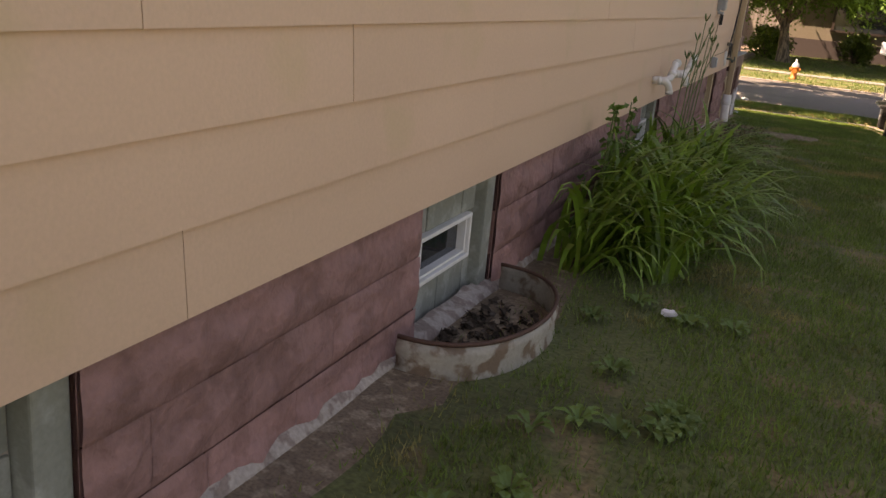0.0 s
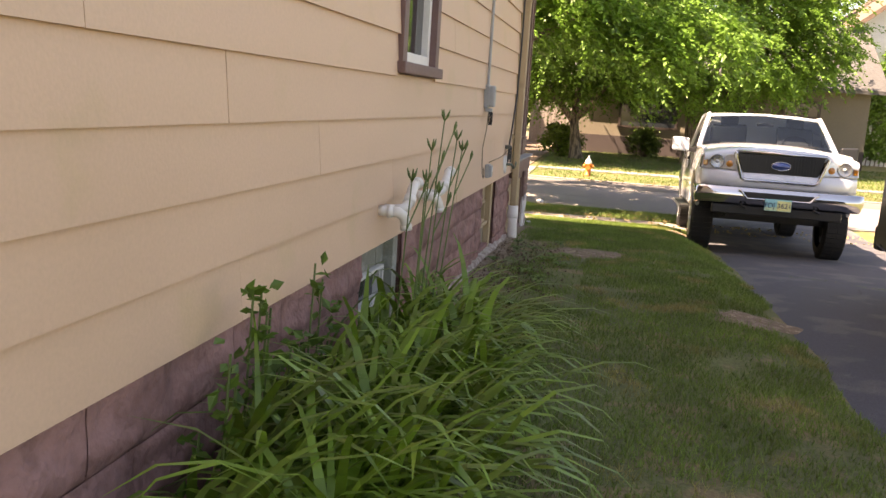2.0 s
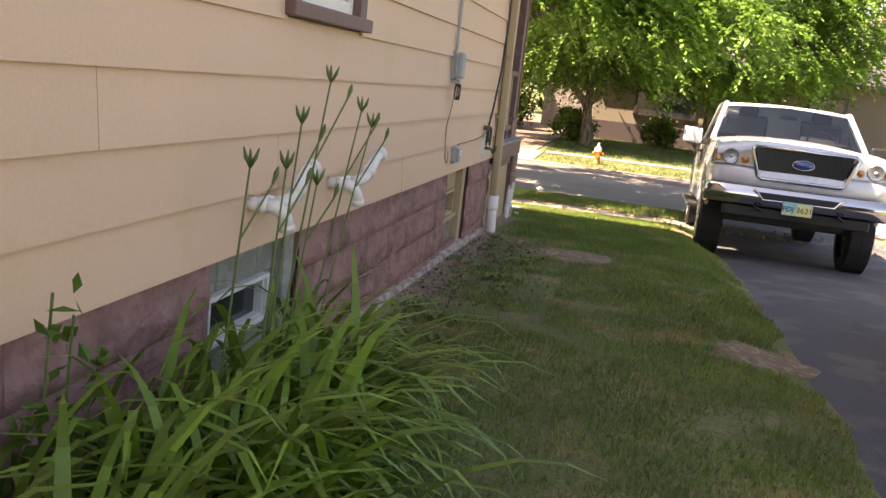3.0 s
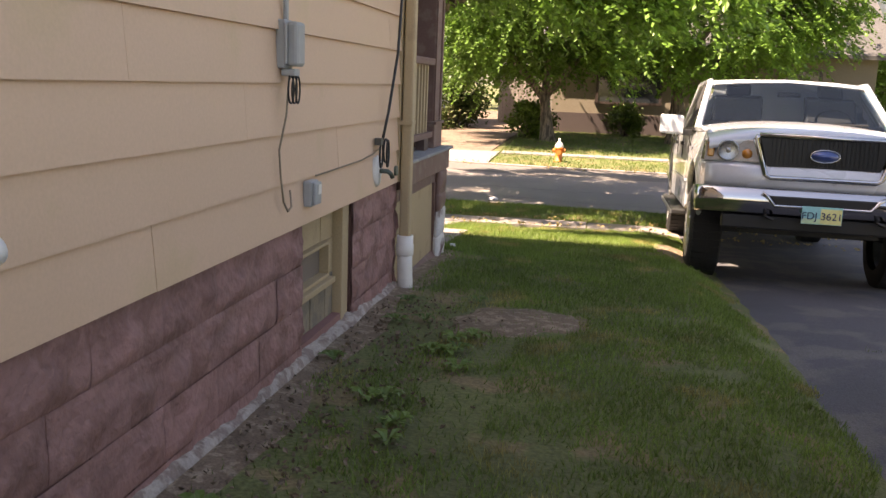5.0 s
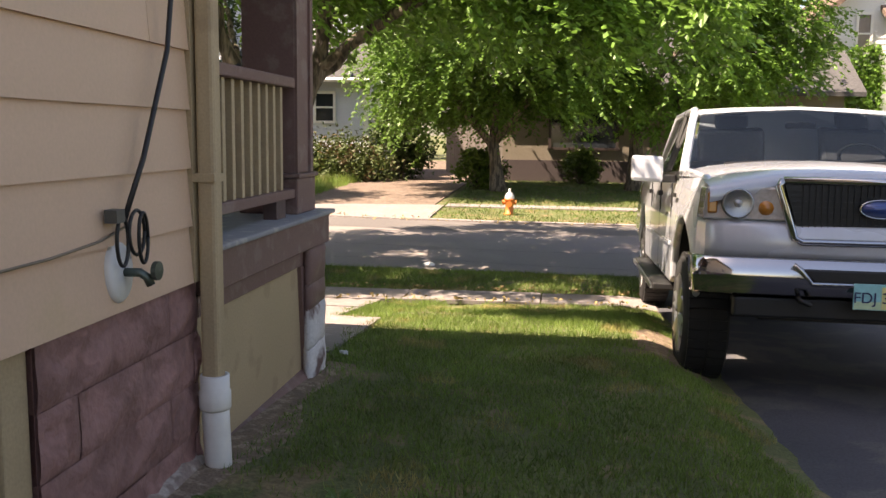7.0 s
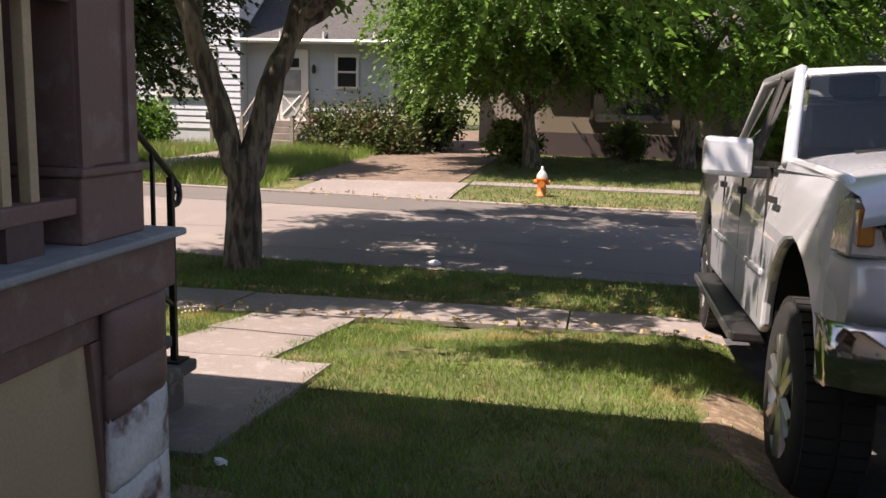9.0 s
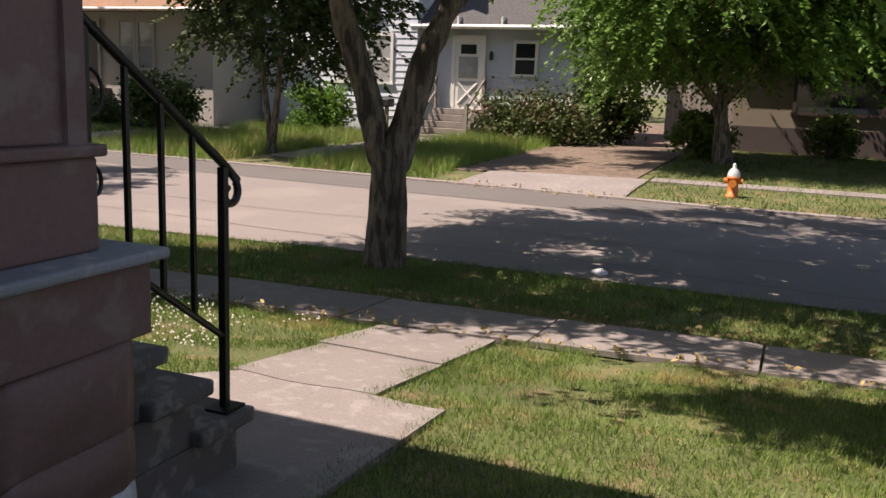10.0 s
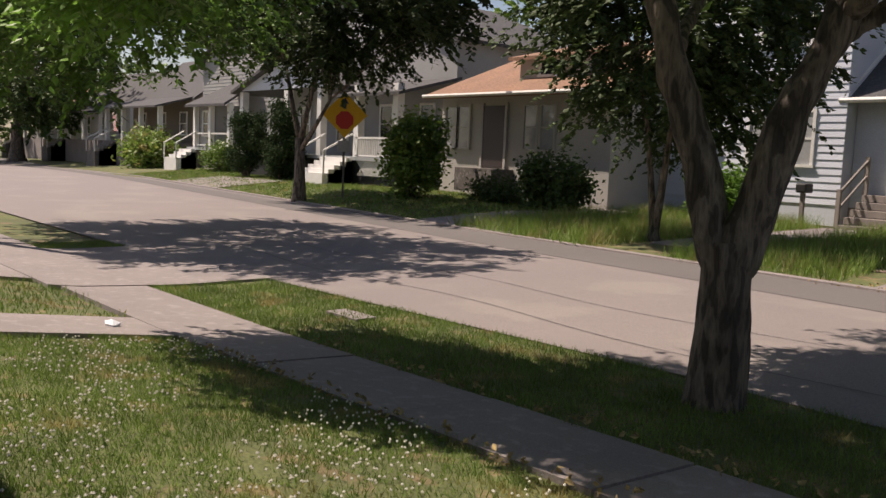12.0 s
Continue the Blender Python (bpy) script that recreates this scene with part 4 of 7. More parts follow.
# cab
A = [(1.30, 1.29), (1.98, 1.755), (3.05, 1.77), (3.30, 1.27)]      # side line of the glasshouse
hw0, hw1 = W - 0.05, W - 0.20
cab_roof = part("roof", Shape().add([(sx * hw, y, z + 0.035 * (1 - sx * sx)) for (y, z, hw) in ((1.93, 1.735, hw1 - 0.01), (2.05, 1.765, hw1), (2.6, 1.785, hw1), (3.05, 1.77, hw1 - 0.01)) for sx in (-1, -0.6, 0, 0.6, 1)],
                         [(i * 5 + k, i * 5 + k + 1, (i + 1) * 5 + k + 1, (i + 1) * 5 + k) for i in range(3) for k in range(4)]), CAR_WHITE, truck, "white cab roof", True)
cab_roof.modifiers.new("thick", "SOLIDIFY").thickness = 0.04
part("windscreen", Shape().add([(sx * (hw0 - 0.06), 1.33, 1.30) for sx in (-1, 1)] + [(0, 1.27, 1.315)] + [(sx * (hw1 - 0.05), 1.95, 1.735) for sx in (-1, 1)] + [(0, 1.89, 1.765)], [(0, 2, 5, 3), (2, 1, 4, 5)]), SMOKED, truck, "tinted windscreen", True)
for sx in (-1, 1):
    part("pillar", Shape().tube([(sx * (hw0 - 0.01), 1.30, 1.27), (sx * (hw1 + 0.0), 1.96, 1.75), (sx * (hw1 + 0.0), 3.03, 1.765), (sx * (hw0 - 0.01), 3.28, 1.25)], 0.033, 8), CAR_WHITE, truck, "white window pillar", True)
    part("pillar", Shape().tube([(sx * (hw0 + 0.0), 2.30, 1.25), (sx * hw1, 2.36, 1.76)], 0.03, 8), BLACK_PLASTIC, truck, "black door pillar")
    part("belt_trim", Shape().box(*sorted((sx * (hw0 + 0.02), sx * (hw0 - 0.02))), 1.5, 3.26, 1.245, 1.275), BLACK_PLASTIC, truck)
    for (ya, yb) in ((1.42, 2.30), (2.34, 3.24)):
        ta, tb = max(ya, 1.94), min(yb, 3.0)
        part("side_window", Shape().add([(sx * hw0, ya, 1.27), (sx * hw0, yb, 1.27), (sx * hw1, tb, 1.735), (sx * hw1, ta, 1.735)], [(0, 1, 2, 3)]), SMOKED, truck, "tinted side window")
    for y in (1.46, 2.34, 3.22):
        part("door_seam", Shape().box(*sorted((sx * (W + 0.001), sx * (W - 0.01))), y, y + 0.008, 0.52, 1.24), BLACK_PLASTIC, truck)
    part("side_moulding", Shape().box(*sorted((sx * (W + 0.012), sx * (W - 0.01))), 1.42, 3.6, 0.735, 0.765), CAR_WHITE, truck, bevel=0.006)
    for y in (2.16, 3.07):
        part("door_handle", Shape().box(*sorted((sx * (W + 0.03), sx * (W - 0.005))), y, y + 0.13, 1.085, 1.125), BLACK_PLASTIC, truck, "black door handle", bevel=0.008)
    part("vent_badge", Shape().box(*sorted((sx * (W + 0.004), sx * (W - 0.005))), 1.2, 1.38, 1.09, 1.12), BLACK_PLASTIC, truck)
    mir = part("mirror", Shape().hexa([(sx * 1.0, 1.60, 1.19), (sx * 1.235, 1.62, 1.20), (sx * 1.235, 1.74, 1.20), (sx * 1.0, 1.72, 1.19), (sx * 1.0, 1.61, 1.385), (sx * 1.235, 1.63, 1.395), (sx * 1.235, 1.73, 1.395), (sx * 1.0, 1.71, 1.385)]), CAR_WHITE if sx < 0 else BLACK_PLASTIC, truck, "boxy door mirror", bevel=0.025)
    part("mirror_arm", Shape().box(*sorted((sx * (W - 0.05), sx * 1.02)), 1.62, 1.69, 1.19, 1.25), BLACK_PLASTIC, mir, bevel=0.01)
    part("running_board", Shape().box(*sorted((sx * (W - 0.06), sx * (W + 0.11))), 1.45, 3.55, 0.395, 0.45), BLACK_PLASTIC, truck, "black running board", bevel=0.012)
    part("board_trim", Shape().box(*sorted((sx * (W + 0.111), sx * (W + 0.125))), 1.47, 3.53, 0.405, 0.44), RIM, truck)
    for y in (FA, RA):
        wheel(truck, sx * (W - 0.14), y, TR, 0.27, sx)
    part("front_seat", Shape().box(*sorted((sx * 0.2, sx * 0.68)), 2.15, 2.3, 0.8, 1.42).box(*sorted((sx * 0.32, sx * 0.56)), 2.17, 2.27, 1.44, 1.62), SEAT, truck, bevel=0.03)
part("dashboard", Shape().box(-0.85, 0.85, 1.36, 1.68, 0.95, 1.255), BLACK_PLASTIC, truck, bevel=0.03)
part("steering_wheel", Shape().tube([(0.42 + 0.17 * math.cos(a), 1.78 + 0.06 * math.sin(a), 1.23 + 0.16 * math.sin(a)) for a in (k / 24 * 2 * math.pi for k in range(25))], 0.014, 6), BLACK_PLASTIC, truck, smooth=True)
part("rear_mirror", Shape().box(-0.11, 0.11, 1.80, 1.83, 1.56, 1.63), BLACK_PLASTIC, truck, bevel=0.01)
part("rear_window", Shape().add([(-hw0 + 0.1, 3.26, 1.28), (hw0 - 0.1, 3.26, 1.28), (hw1 - 0.08, 3.05, 1.73), (-hw1 + 0.08, 3.05, 1.73)], [(0, 1, 2, 3)]), SMOKED, truck)
part("cab_back", Shape().box(-W + 0.06, W - 0.06, 3.24, 3.29, 0.6, 1.27), CAR_WHITE, truck)
part("firewall", Shape().box(-W + 0.06, W - 0.06, 1.32, 1.36, 0.5, 1.28).box(-W + 0.06, W - 0.06, 1.36, 3.24, 0.5, 0.55), BLACK_PLASTIC, truck)
for x0 in (-0.62, 0.08):
    part("wiper", Shape().tube([(x0, 1.27, 1.335), (x0 + 0.3, 1.33, 1.355), (x0 + 0.58, 1.36, 1.36)], 0.009, 6), BLACK_PLASTIC, truck)

# the truck stands high on large tyres: lift the body over the wheels and set the cab back
for ob in truck.children_recursive:
    wheel_part = ob.name.startswith(("wheel", "tread", "rim_", "brake", "hub")) and not ob.name.startswith("wheel_well")
    if ob.type != "MESH" or ob.name.startswith("badge") and not ob.name.startswith("badge_rim"):
        continue
    for v in ob.data.vertices:
        k = min(1.0, max(0.0, (v.co.y - 0.75 * (not wheel_part)) / 0.6))
        if not wheel_part or v.co.y > 2:
            v.co.y += 0.1 * k
        if not wheel_part:
            v.co.z += 0.075

suv = thing("parked_suv", "black sport utility vehicle parked beside the driveway", "car", at=pose(4.42, -1.1, -0.045, -2.4, 0, 0))
prof = [(-4.4, 0.5), (-4.45, 0.95), (-4.3, 1.15), (-3.3, 1.25), (-2.7, 1.72), (-0.35, 1.76), (-0.05, 1.15), (0.0, 0.5)]
# the outline runs from nose to tail along the top and back along the sill
lo2 = [(-0.7, 0.42)] + [(-1.2 + 0.40 * math.cos(math.pi * k / 12), 0.40 + 0.40 * math.sin(math.pi * k / 12)) for k in range(13)] + [(-1.65, 0.36), (-3.1, 0.36)] + [(-3.55 + 0.40 * math.cos(math.pi * k / 12), 0.40 + 0.40 * math.sin(math.pi * k / 12)) for k in range(13)] + [(-4.0, 0.42)]
part("body", Shape().prism(prof + lo2, -0.9, 0.9), SUV_PAINT, suv, "glossy black body", bevel=0.04)
part("rear_bumper", Shape().box(-0.88, 0.88, -0.06, 0.12, 0.45, 0.68), BLACK_PLASTIC, suv, "black plastic bumper", bevel=0.03)
for sx in (-1, 1):
    for (ya, yb) in ((-2.55, -1.75), (-1.68, -0.9), (-0.84, -0.35)):
        part("side_window", Shape().add([(sx * 0.903, ya, 1.25), (sx * 0.903, yb, 1.25), (sx * 0.903, yb - 0.05, 1.66), (sx * 0.903, ya + 0.08, 1.66)], [(0, 1, 2, 3)]), DARK_GLASS, suv, "dark side window")
    part("side_cladding", Shape().box(*sorted((sx * 0.9, sx * 0.925)), -3.1, -1.3, 0.5, 0.62), BLACK_PLASTIC, suv, bevel=0.008)
    for y in (-1.2, -3.55):
        wheel(suv, sx * 0.8, y, 0.36, 0.24, sx)


# ---- plants ----
def leaves(centres, n, size, spread, seed, droop=0.3):
    """n pointed leaves, each two triangles folded on the midrib, scattered round the centres."""
    g = np.random.default_rng(seed)
    centres = np.asarray(centres, float)
    c = centres[g.integers(0, len(centres), n)] + g.normal(0, 1, (n, 3)) * spread
    d = g.normal(0, 1, (n, 3)) * (1, 1, 0.6)
    d[:, 2] -= droop
    d /= np.linalg.norm(d, axis=1, keepdims=True)
    u = np.cross(d, g.normal(0, 1, (n, 3)))
    u /= np.linalg.norm(u, axis=1, keepdims=True)
    L = size * g.uniform(0.6, 1.25, (n, 1))
    a, b = c - d * L * 0.5, c + d * L * 0.5
    m = c + np.cross(d, u) * L * 0.08
    l, r = m + u * L * 0.3, m - u * L * 0.3
    return np.stack([a, l, b, a, b, r], 1).reshape(-1, 3)


def sprays(centres, n, size, spread, seed, hang=0.35, reach=0.55):
    """n leaves set along drooping twigs round the centres, blades lying mostly level."""
    g = np.random.default_rng(seed)
    centres = np.asarray(centres, float)
    per = 16
    m = n // per
    mid = centres.mean(0)
    c = centres[g.integers(0, len(centres), m)] + g.normal(0, 1, (m, 3)) * spread
    way = (c - mid) * (1, 1, 0.25)
    way /= np.linalg.norm(way, axis=1, keepdims=True) + 1e-6
    way = way + g.normal(0, 0.75, (m, 3)) * (1, 1, 0.35)
    way[:, 2] -= hang
    way /= np.linalg.norm(way, axis=1, keepdims=True)
    L = reach * g.uniform(0.5, 1.3, (m, 1))
    t = np.linspace(0.05, 1, per)[None, :, None]
    flat = np.cross(way, (0, 0, 1.0))
    flat /= np.linalg.norm(flat, axis=1, keepdims=True) + 1e-6
    p = c[:, None] + way[:, None] * L[:, None] * t
    p[:, :, 2] -= (hang * L * t[:, :, 0] ** 2)
    turn = np.where(np.arange(per) % 2 == 0, 1.0, -1.0)[None, :, None]
    d = way[:, None] * 0.7 + flat[:, None] * turn * 0.8 + g.normal(0, 0.3, (m, per, 3))
    d[:, :, 2] -= 0.25
    d = (d / np.linalg.norm(d, axis=2, keepdims=True)).reshape(-1, 3)
    p = p.reshape(-1, 3) + g.normal(0, 0.015, (m * per, 3))
    up = np.array((0, 0, 1.0)) + g.normal(0, 0.45, (m * per, 3))
    u = np.cross(d, up)
    u /= np.linalg.norm(u, axis=1, keepdims=True) + 1e-6
    S = size * g.uniform(0.55, 1.25, (m * per, 1))
    a, b = p, p + d * S
    q = p + d * S * 0.45 - np.cross(u, d) * S * 0.06
    l, r = q + u * S * 0.29, q - u * S * 0.29
    return np.stack([a, l, b, a, b, r], 1).reshape(-1, 3)


def finer(pts, step):
    """The same line with a point every step, bent smoothly through its corners."""
    out = []
    P = [np.array(p, float) for p in pts]
    for i in range(len(P) - 1):
        a, b, c, d = P[max(i - 1, 0)], P[i], P[i + 1], P[min(i + 2, len(P) - 1)]
        n = max(1, int(np.linalg.norm(c - b) / step))
        for k in range(n):
            t = k / n
            out.append(tuple(0.5 * ((2 * b) + (c - a) * t + (2 * a - 5 * b + 4 * c - d) * t * t + (3 * b - a - 3 * c + d) * t ** 3)))
    return out + [tuple(P[-1])]


def tree(name, label, base, limbs, trunk, r0, crown, n, size, leaf, seed, lumps=60, inner=0.35, trunk_label="furrowed grey-brown trunk with limbs", group="", clip=None, spread=0.32, extra=(), hang=0.35, reach=0.55, old_bark=False):
    """trunk: points; limbs: lists of points with a first radius; crown: centre and half axes of the leaf mass."""
    g = np.random.default_rng(seed)
    x0, y0, z0 = base
    t = thing(name, label, "tree", group, pose(x0, y0, z0))
    s = Shape()
    k = len(trunk) - 1
    rad = [r0 * (1.55 if i == 0 else 1.15 if i == 1 else 1.0 - 0.25 * i / max(1, k)) for i in range(k + 1)]
    if old_bark:
        rad = [r0 * q for q in (1.42, 1.15, 1.03, 1.0, 0.97)]
        way = finer(trunk, 0.05)
        hz = [p[2] for p in trunk]
        s.tube(way, [float(np.interp(p[2], hz, rad)) for p in way], 40)
    else:
        s.tube(trunk, rad, 14)
    for pts, ra, rb in limbs:
        pts = finer(pts, 0.05) if old_bark else pts
        m = len(pts) - 1
        s.tube(pts, [(ra + (rb - ra) * i / m) * (min(1.0, 0.55 + i / (0.18 * m)) if old_bark else 1) * (1 + (0.12 * noise.noise((i * 0.11, ra * 50, 3)) if old_bark else 0)) for i in range(m + 1)], 30 if old_bark else 10)
    (cx, cy, cz), (ax, ay, az) = crown
    cl = []
    while len(cl) < lumps:
        p = g.uniform(-1, 1, 3)
        d = np.linalg.norm(p)
        if inner < d < 1 and (clip is None or clip(cx + p[0] * ax, cy + p[1] * ay, cz + p[2] * az)):
            cl.append((cx + p[0] * ax, cy + p[1] * ay, cz + p[2] * az))
    for (ex, ey, ez), (bx, by, bz), many in extra:
        k2 = 0
        while k2 < many:
            p = g.uniform(-1, 1, 3)
            if np.linalg.norm(p) < 1:
                cl.append((ex + p[0] * bx, ey + p[1] * by, ez + p[2] * bz))
                k2 += 1
    ends = [l[0][-1] for l in limbs] or [trunk[-1]]
    for c in cl[:max(12, lumps // 3)]:
        e = min(ends, key=lambda q: np.linalg.norm(np.array(q) - c))
        s.tube([e, tuple((np.array(e) + c) / 2 + g.normal(0, 0.15, 3)), c], [r0 * 0.14, r0 * 0.09, r0 * 0.03], 5)
    # rough the bark
    v = np.array(s.v)
    s.v = [tuple(p + 0.11 * r0 * np.array(noise.noise_vector((p[0] * 14, p[1] * 14, p[2] * 3))) * (1.0 if not old_bark else 1.3)
                 + (0.25 * r0 * np.array(noise.noise_vector((p[0] * 3.5, p[1] * 3.5, p[2] * 2.2))) if old_bark else 0)) for p in v]
    part("trunk", s, BARK, t, trunk_label, True)
    me = soup("crown", sprays(cl, n, size, spread * min(ax, ay, az) / 2.2, seed + 1, hang, reach), 3, leaf)
    cr = under(new("crown", me), t)
    return t


T1 = (-2.29, 7.78, -0.46)
tree("street_tree", "two-limbed street tree with furrowed knotty bark on the verge", T1,
     [([(0.0, 0, 0.78), (-0.11, -0.07, 1.3), (-0.26, -0.16, 1.95), (-0.42, -0.27, 2.5), (-0.62, -0.3, 3.3), (-0.9, -0.2, 4.5)], 0.128, 0.06),
      ([(0.0, 0, 0.78), (0.12, 0.08, 1.3), (0.28, 0.18, 1.95), (0.46, 0.30, 2.5), (0.56, 0.42, 3.1), (0.7, 0.6, 4.5)], 0.15, 0.08),
      ([(0.5, 0.33, 2.6), (1.3, 0.0, 3.1), (2.6, -0.5, 3.7)], 0.08, 0.035), ([(0.44, 0.30, 2.4), (1.0, 1.1, 3.2), (1.7, 1.9, 4.2)], 0.06, 0.03),
      ([(-0.5, -0.28, 2.8), (-1.4, -1.2, 3.3), (-2.6, -2.2, 3.6)], 0.06, 0.03), ([(-0.35, -0.2, 2.4), (-0.9, 0.9, 3.2), (-1.4, 1.8, 4.0)], 0.05, 0.025)],
     [(0, 0, -0.12), (0.0, 0, 0.08), (0.01, 0, 0.32), (0.01, 0, 0.8), (0.0, 0, 1.12)], 0.168, ((0.9, 0.9, 5.5), (4.1, 3.9, 2.2)), 170000, 0.115, LEAF_BRIGHT, 11, 150, spread=0.2,
     extra=[((-3.9, -2.55, 5.3), (2.0, 0.45, 0.5), 60), ((-2.0, -1.8, 5.4), (2.0, 1.2, 1.0), 35), ((1.6, 0.2, 4.6), (2.0, 1.6, 1.2), 30),
            ((-3.3, -2.7, 3.15), (1.4, 0.7, 0.35), 16), ((4.0, -0.7, 3.5), (1.5, 1.1, 0.6), 26), ((1.5, -4.0, 4.9), (0.8, 0.6, 0.45), 12), ((-2.8, -2.5, 5.2), (2.2, 0.45, 0.5), 40)], old_bark=True)
tree("yard_tree", "leafy street tree beyond the neighbour's driveway", (-15.2, 5.2, -0.2), [([(0, 0, 2.0), (0.7, 0.2, 3.4), (1.4, 0.5, 4.6)], 0.12, 0.06), ([(0, 0, 2.0), (-0.6, 0.1, 3.6)], 0.12, 0.06)],
     [(0, 0, -0.1), (0, 0, 0.3), (0, 0, 1.2), (0, 0, 2.1)], 0.2, ((-0.8, 3.2, 5.2), (4.2, 3.4, 2.6)), 45000, 0.15, LEAF_BRIGHT, 12, 90)
gS = float(gz(-9.9, 17.5))
tree("small_tree", "small two-stemmed maple on the far verge", (-9.9, 17.4, gS), [([(0.0, 0, 0.25), (-0.10, 0, 1.0), (-0.28, 0, 2.2), (-0.6, 0, 3.4)], 0.085, 0.04), ([(0.04, 0, 0.25), (0.14, 0, 1.0), (0.26, 0, 2.2), (0.6, 0, 3.4)], 0.095, 0.04)],
     [(0, 0, -0.1), (0.01, 0, 0.1), (0.02, 0, 0.3)], 0.12, ((0.15, 0.0, 4.75), (2.9, 2.5, 2.7)), 44000, 0.16, LEAF_DARK, 13, 120)
gA = float(gz(-0.3, 21.8))
tree("weeping_tree", "broad drooping cherry tree before the tan house", (-0.5, 21.6, gA), [([(0, 0, 1.3), (-1.1, -0.4, 2.6), (-2.4, -0.8, 3.4)], 0.12, 0.05), ([(0, 0, 1.3), (1.2, -0.3, 2.8), (2.4, -0.5, 3.8)], 0.12, 0.05), ([(0, 0, 1.3), (0.1, 0.3, 3.2)], 0.12, 0.06)],
     [(0.2, 0, -0.1), (0.15, 0, 0.2), (0.08, 0, 0.8), (0, 0, 1.4)], 0.2, ((-0.1, -0.6, 3.75), (4.3, 3.2, 3.0)), 90000, 0.14, LEAF_BRIGHT, 14, 190, 0.1, spread=0.25, hang=0.5, reach=0.65, clip=lambda x, y, z: x > -2.9 and z > 2.1 + 0.3 * (x > -1.8) + 0.3 * (x > 0.5))
tree("yard_maple", "tall maple tree in the tan house's yard", (3.6, 23.0, float(gz(3.6, 23))), [([(0, 0, 2.4), (-1.2, -0.3, 4.2)], 0.13, 0.06), ([(0, 0, 2.4), (1.3, -0.2, 4.4)], 0.13, 0.06)],
     [(0, 0, -0.1), (0, 0, 0.3), (0, 0, 1.4), (0, 0, 2.6)], 0.22, ((0.3, -1.2, 5.6), (4.4, 3.2, 3.7)), 90000, 0.14, LEAF_BRIGHT, 15, 150, 0.1, spread=0.27, extra=[((3.3, 0.6, 4.2), (1.9, 1.6, 1.8), 30)])
g2 = float(gz(-22.5, 16.9))
tree("verge_tree", "dark-leaved street tree near a warning sign", (-23.3, 17.0, g2), [([(0, 0, 1.9), (-0.5, 0, 3.0), (-1.0, 0, 4.4)], 0.11, 0.05), ([(0, 0, 1.9), (0.4, 0, 2.9), (0.9, 0.1, 4.4)], 0.1, 0.05), ([(0, 0, 1.6), (0.7, 0, 2.2), (1.7, 0, 3.2)], 0.09, 0.04)],
     [(0, 0, -0.1), (0, 0, 0.2), (0.0, 0, 0.9), (0, 0, 2.0)], 0.2, ((1.6, 0, 6.7), (6.2, 3.2, 2.6)), 60000, 0.19, LEAF_DARK, 16, 120)
tree("far_tree", "dark street tree far along the street", (-80, 23, float(gz(-80, 23))), [([(0, 0, 3), (0.8, 0, 5)], 0.2, 0.1)], [(0, 0, -0.1), (0, 0, 0.4), (0, 0, 1.5), (0, 0, 3.2)], 0.6, ((3.0, 0, 8.8), (14.0, 6, 5.4)), 40000, 0.4, LEAF_DARK, 17, 140)

for i, (x, y, r) in enumerate(((-3.4, 44, 8), (5, 46, 9), (14, 48, 9), (23, 42, 8), (-14, 46, 8), (-27, 44, 8), (-40, 42, 8), (-55, 40, 9), (-72, 38, 10), (-90, 33, 10), (-104, 26, 10), (-118, 20, 11), (-128, 12, 11), (32, 36, 8), (8.2, 37, 5))):
    tree("background_tree", "full green tree behind the houses", (x, y, float(gz(x, y))), [([(0, 0, 3), (1, 0, 6)], 0.2, 0.1)], [(0, 0, -0.1), (0, 0, 0.5), (0, 0, 2), (0, 0, 3.4)], 0.3, ((0, 0, 6.5), (r * 0.62, r * 0.55, 5.2)), 7000, 0.5, LEAF, 40 + i, 60, 0.45, group="trees behind the houses")


def shrub(name, label, x, y, half, n, size, leaf, seed, zoff=0.0, loose=0.16):
    g = np.random.default_rng(seed)
    t = thing(name, label, "shrub", "", pose(x, y, float(gz(x, y)) + zoff))
    ax, ay, az = half
    cl = []
    while len(cl) < 40:
        p = g.uniform(-1, 1, 3)
        if 0.3 < np.linalg.norm(p) < 0.95 and p[2] > -0.9:
            cl.append((p[0] * ax, p[1] * ay, az * (0.95 + p[2])))
    s = Shape()
    for c in cl[:16]:
        s.tube([(c[0] * 0.15, c[1] * 0.15, -0.05), (c[0] * 0.6, c[1] * 0.6, c[2] * 0.6), c], [0.03, 0.02, 0.006], 5)
    part("stem_cluster", s, BARK, t)
    under(new("foliage", soup("foliage", leaves(cl, n, size, loose * max(ax, az), seed, 0.0), 3, leaf)), t)
    return t


shrub("yew_shrub", "low clipped yew hedge with brown patches", -5.6, 24.4, (1.9, 0.8, 0.62), 7000, 0.14, SHRUB, 61)
shrub("dark_bush", "dense dark evergreen bush at the house corner", -3.9, 25.6, (1.0, 0.8, 1.25), 5500, 0.16, LEAF_DARK, 62)
shrub("green_bush", "leafy green bush before the blue house", -12.3, 23.8, (1.0, 0.7, 0.75), 4000, 0.14, LEAF_BRIGHT, 63)
shrub("foundation_bush", "small leafy bush against the tan house", 2.1, 25.0, (0.7, 0.5, 0.55), 3000, 0.14, LEAF, 64)
shrub("foundation_bush", "leafy bush at the foot of a tree", -0.9, 22.6, (0.7, 0.6, 0.6), 3000, 0.14, LEAF, 65)
shrub("juniper_bush", "dark juniper bush before the white bungalow", -15.9, 20.9, (1.15, 0.8, 0.8), 6000, 0.15, LEAF_DARK, 66)
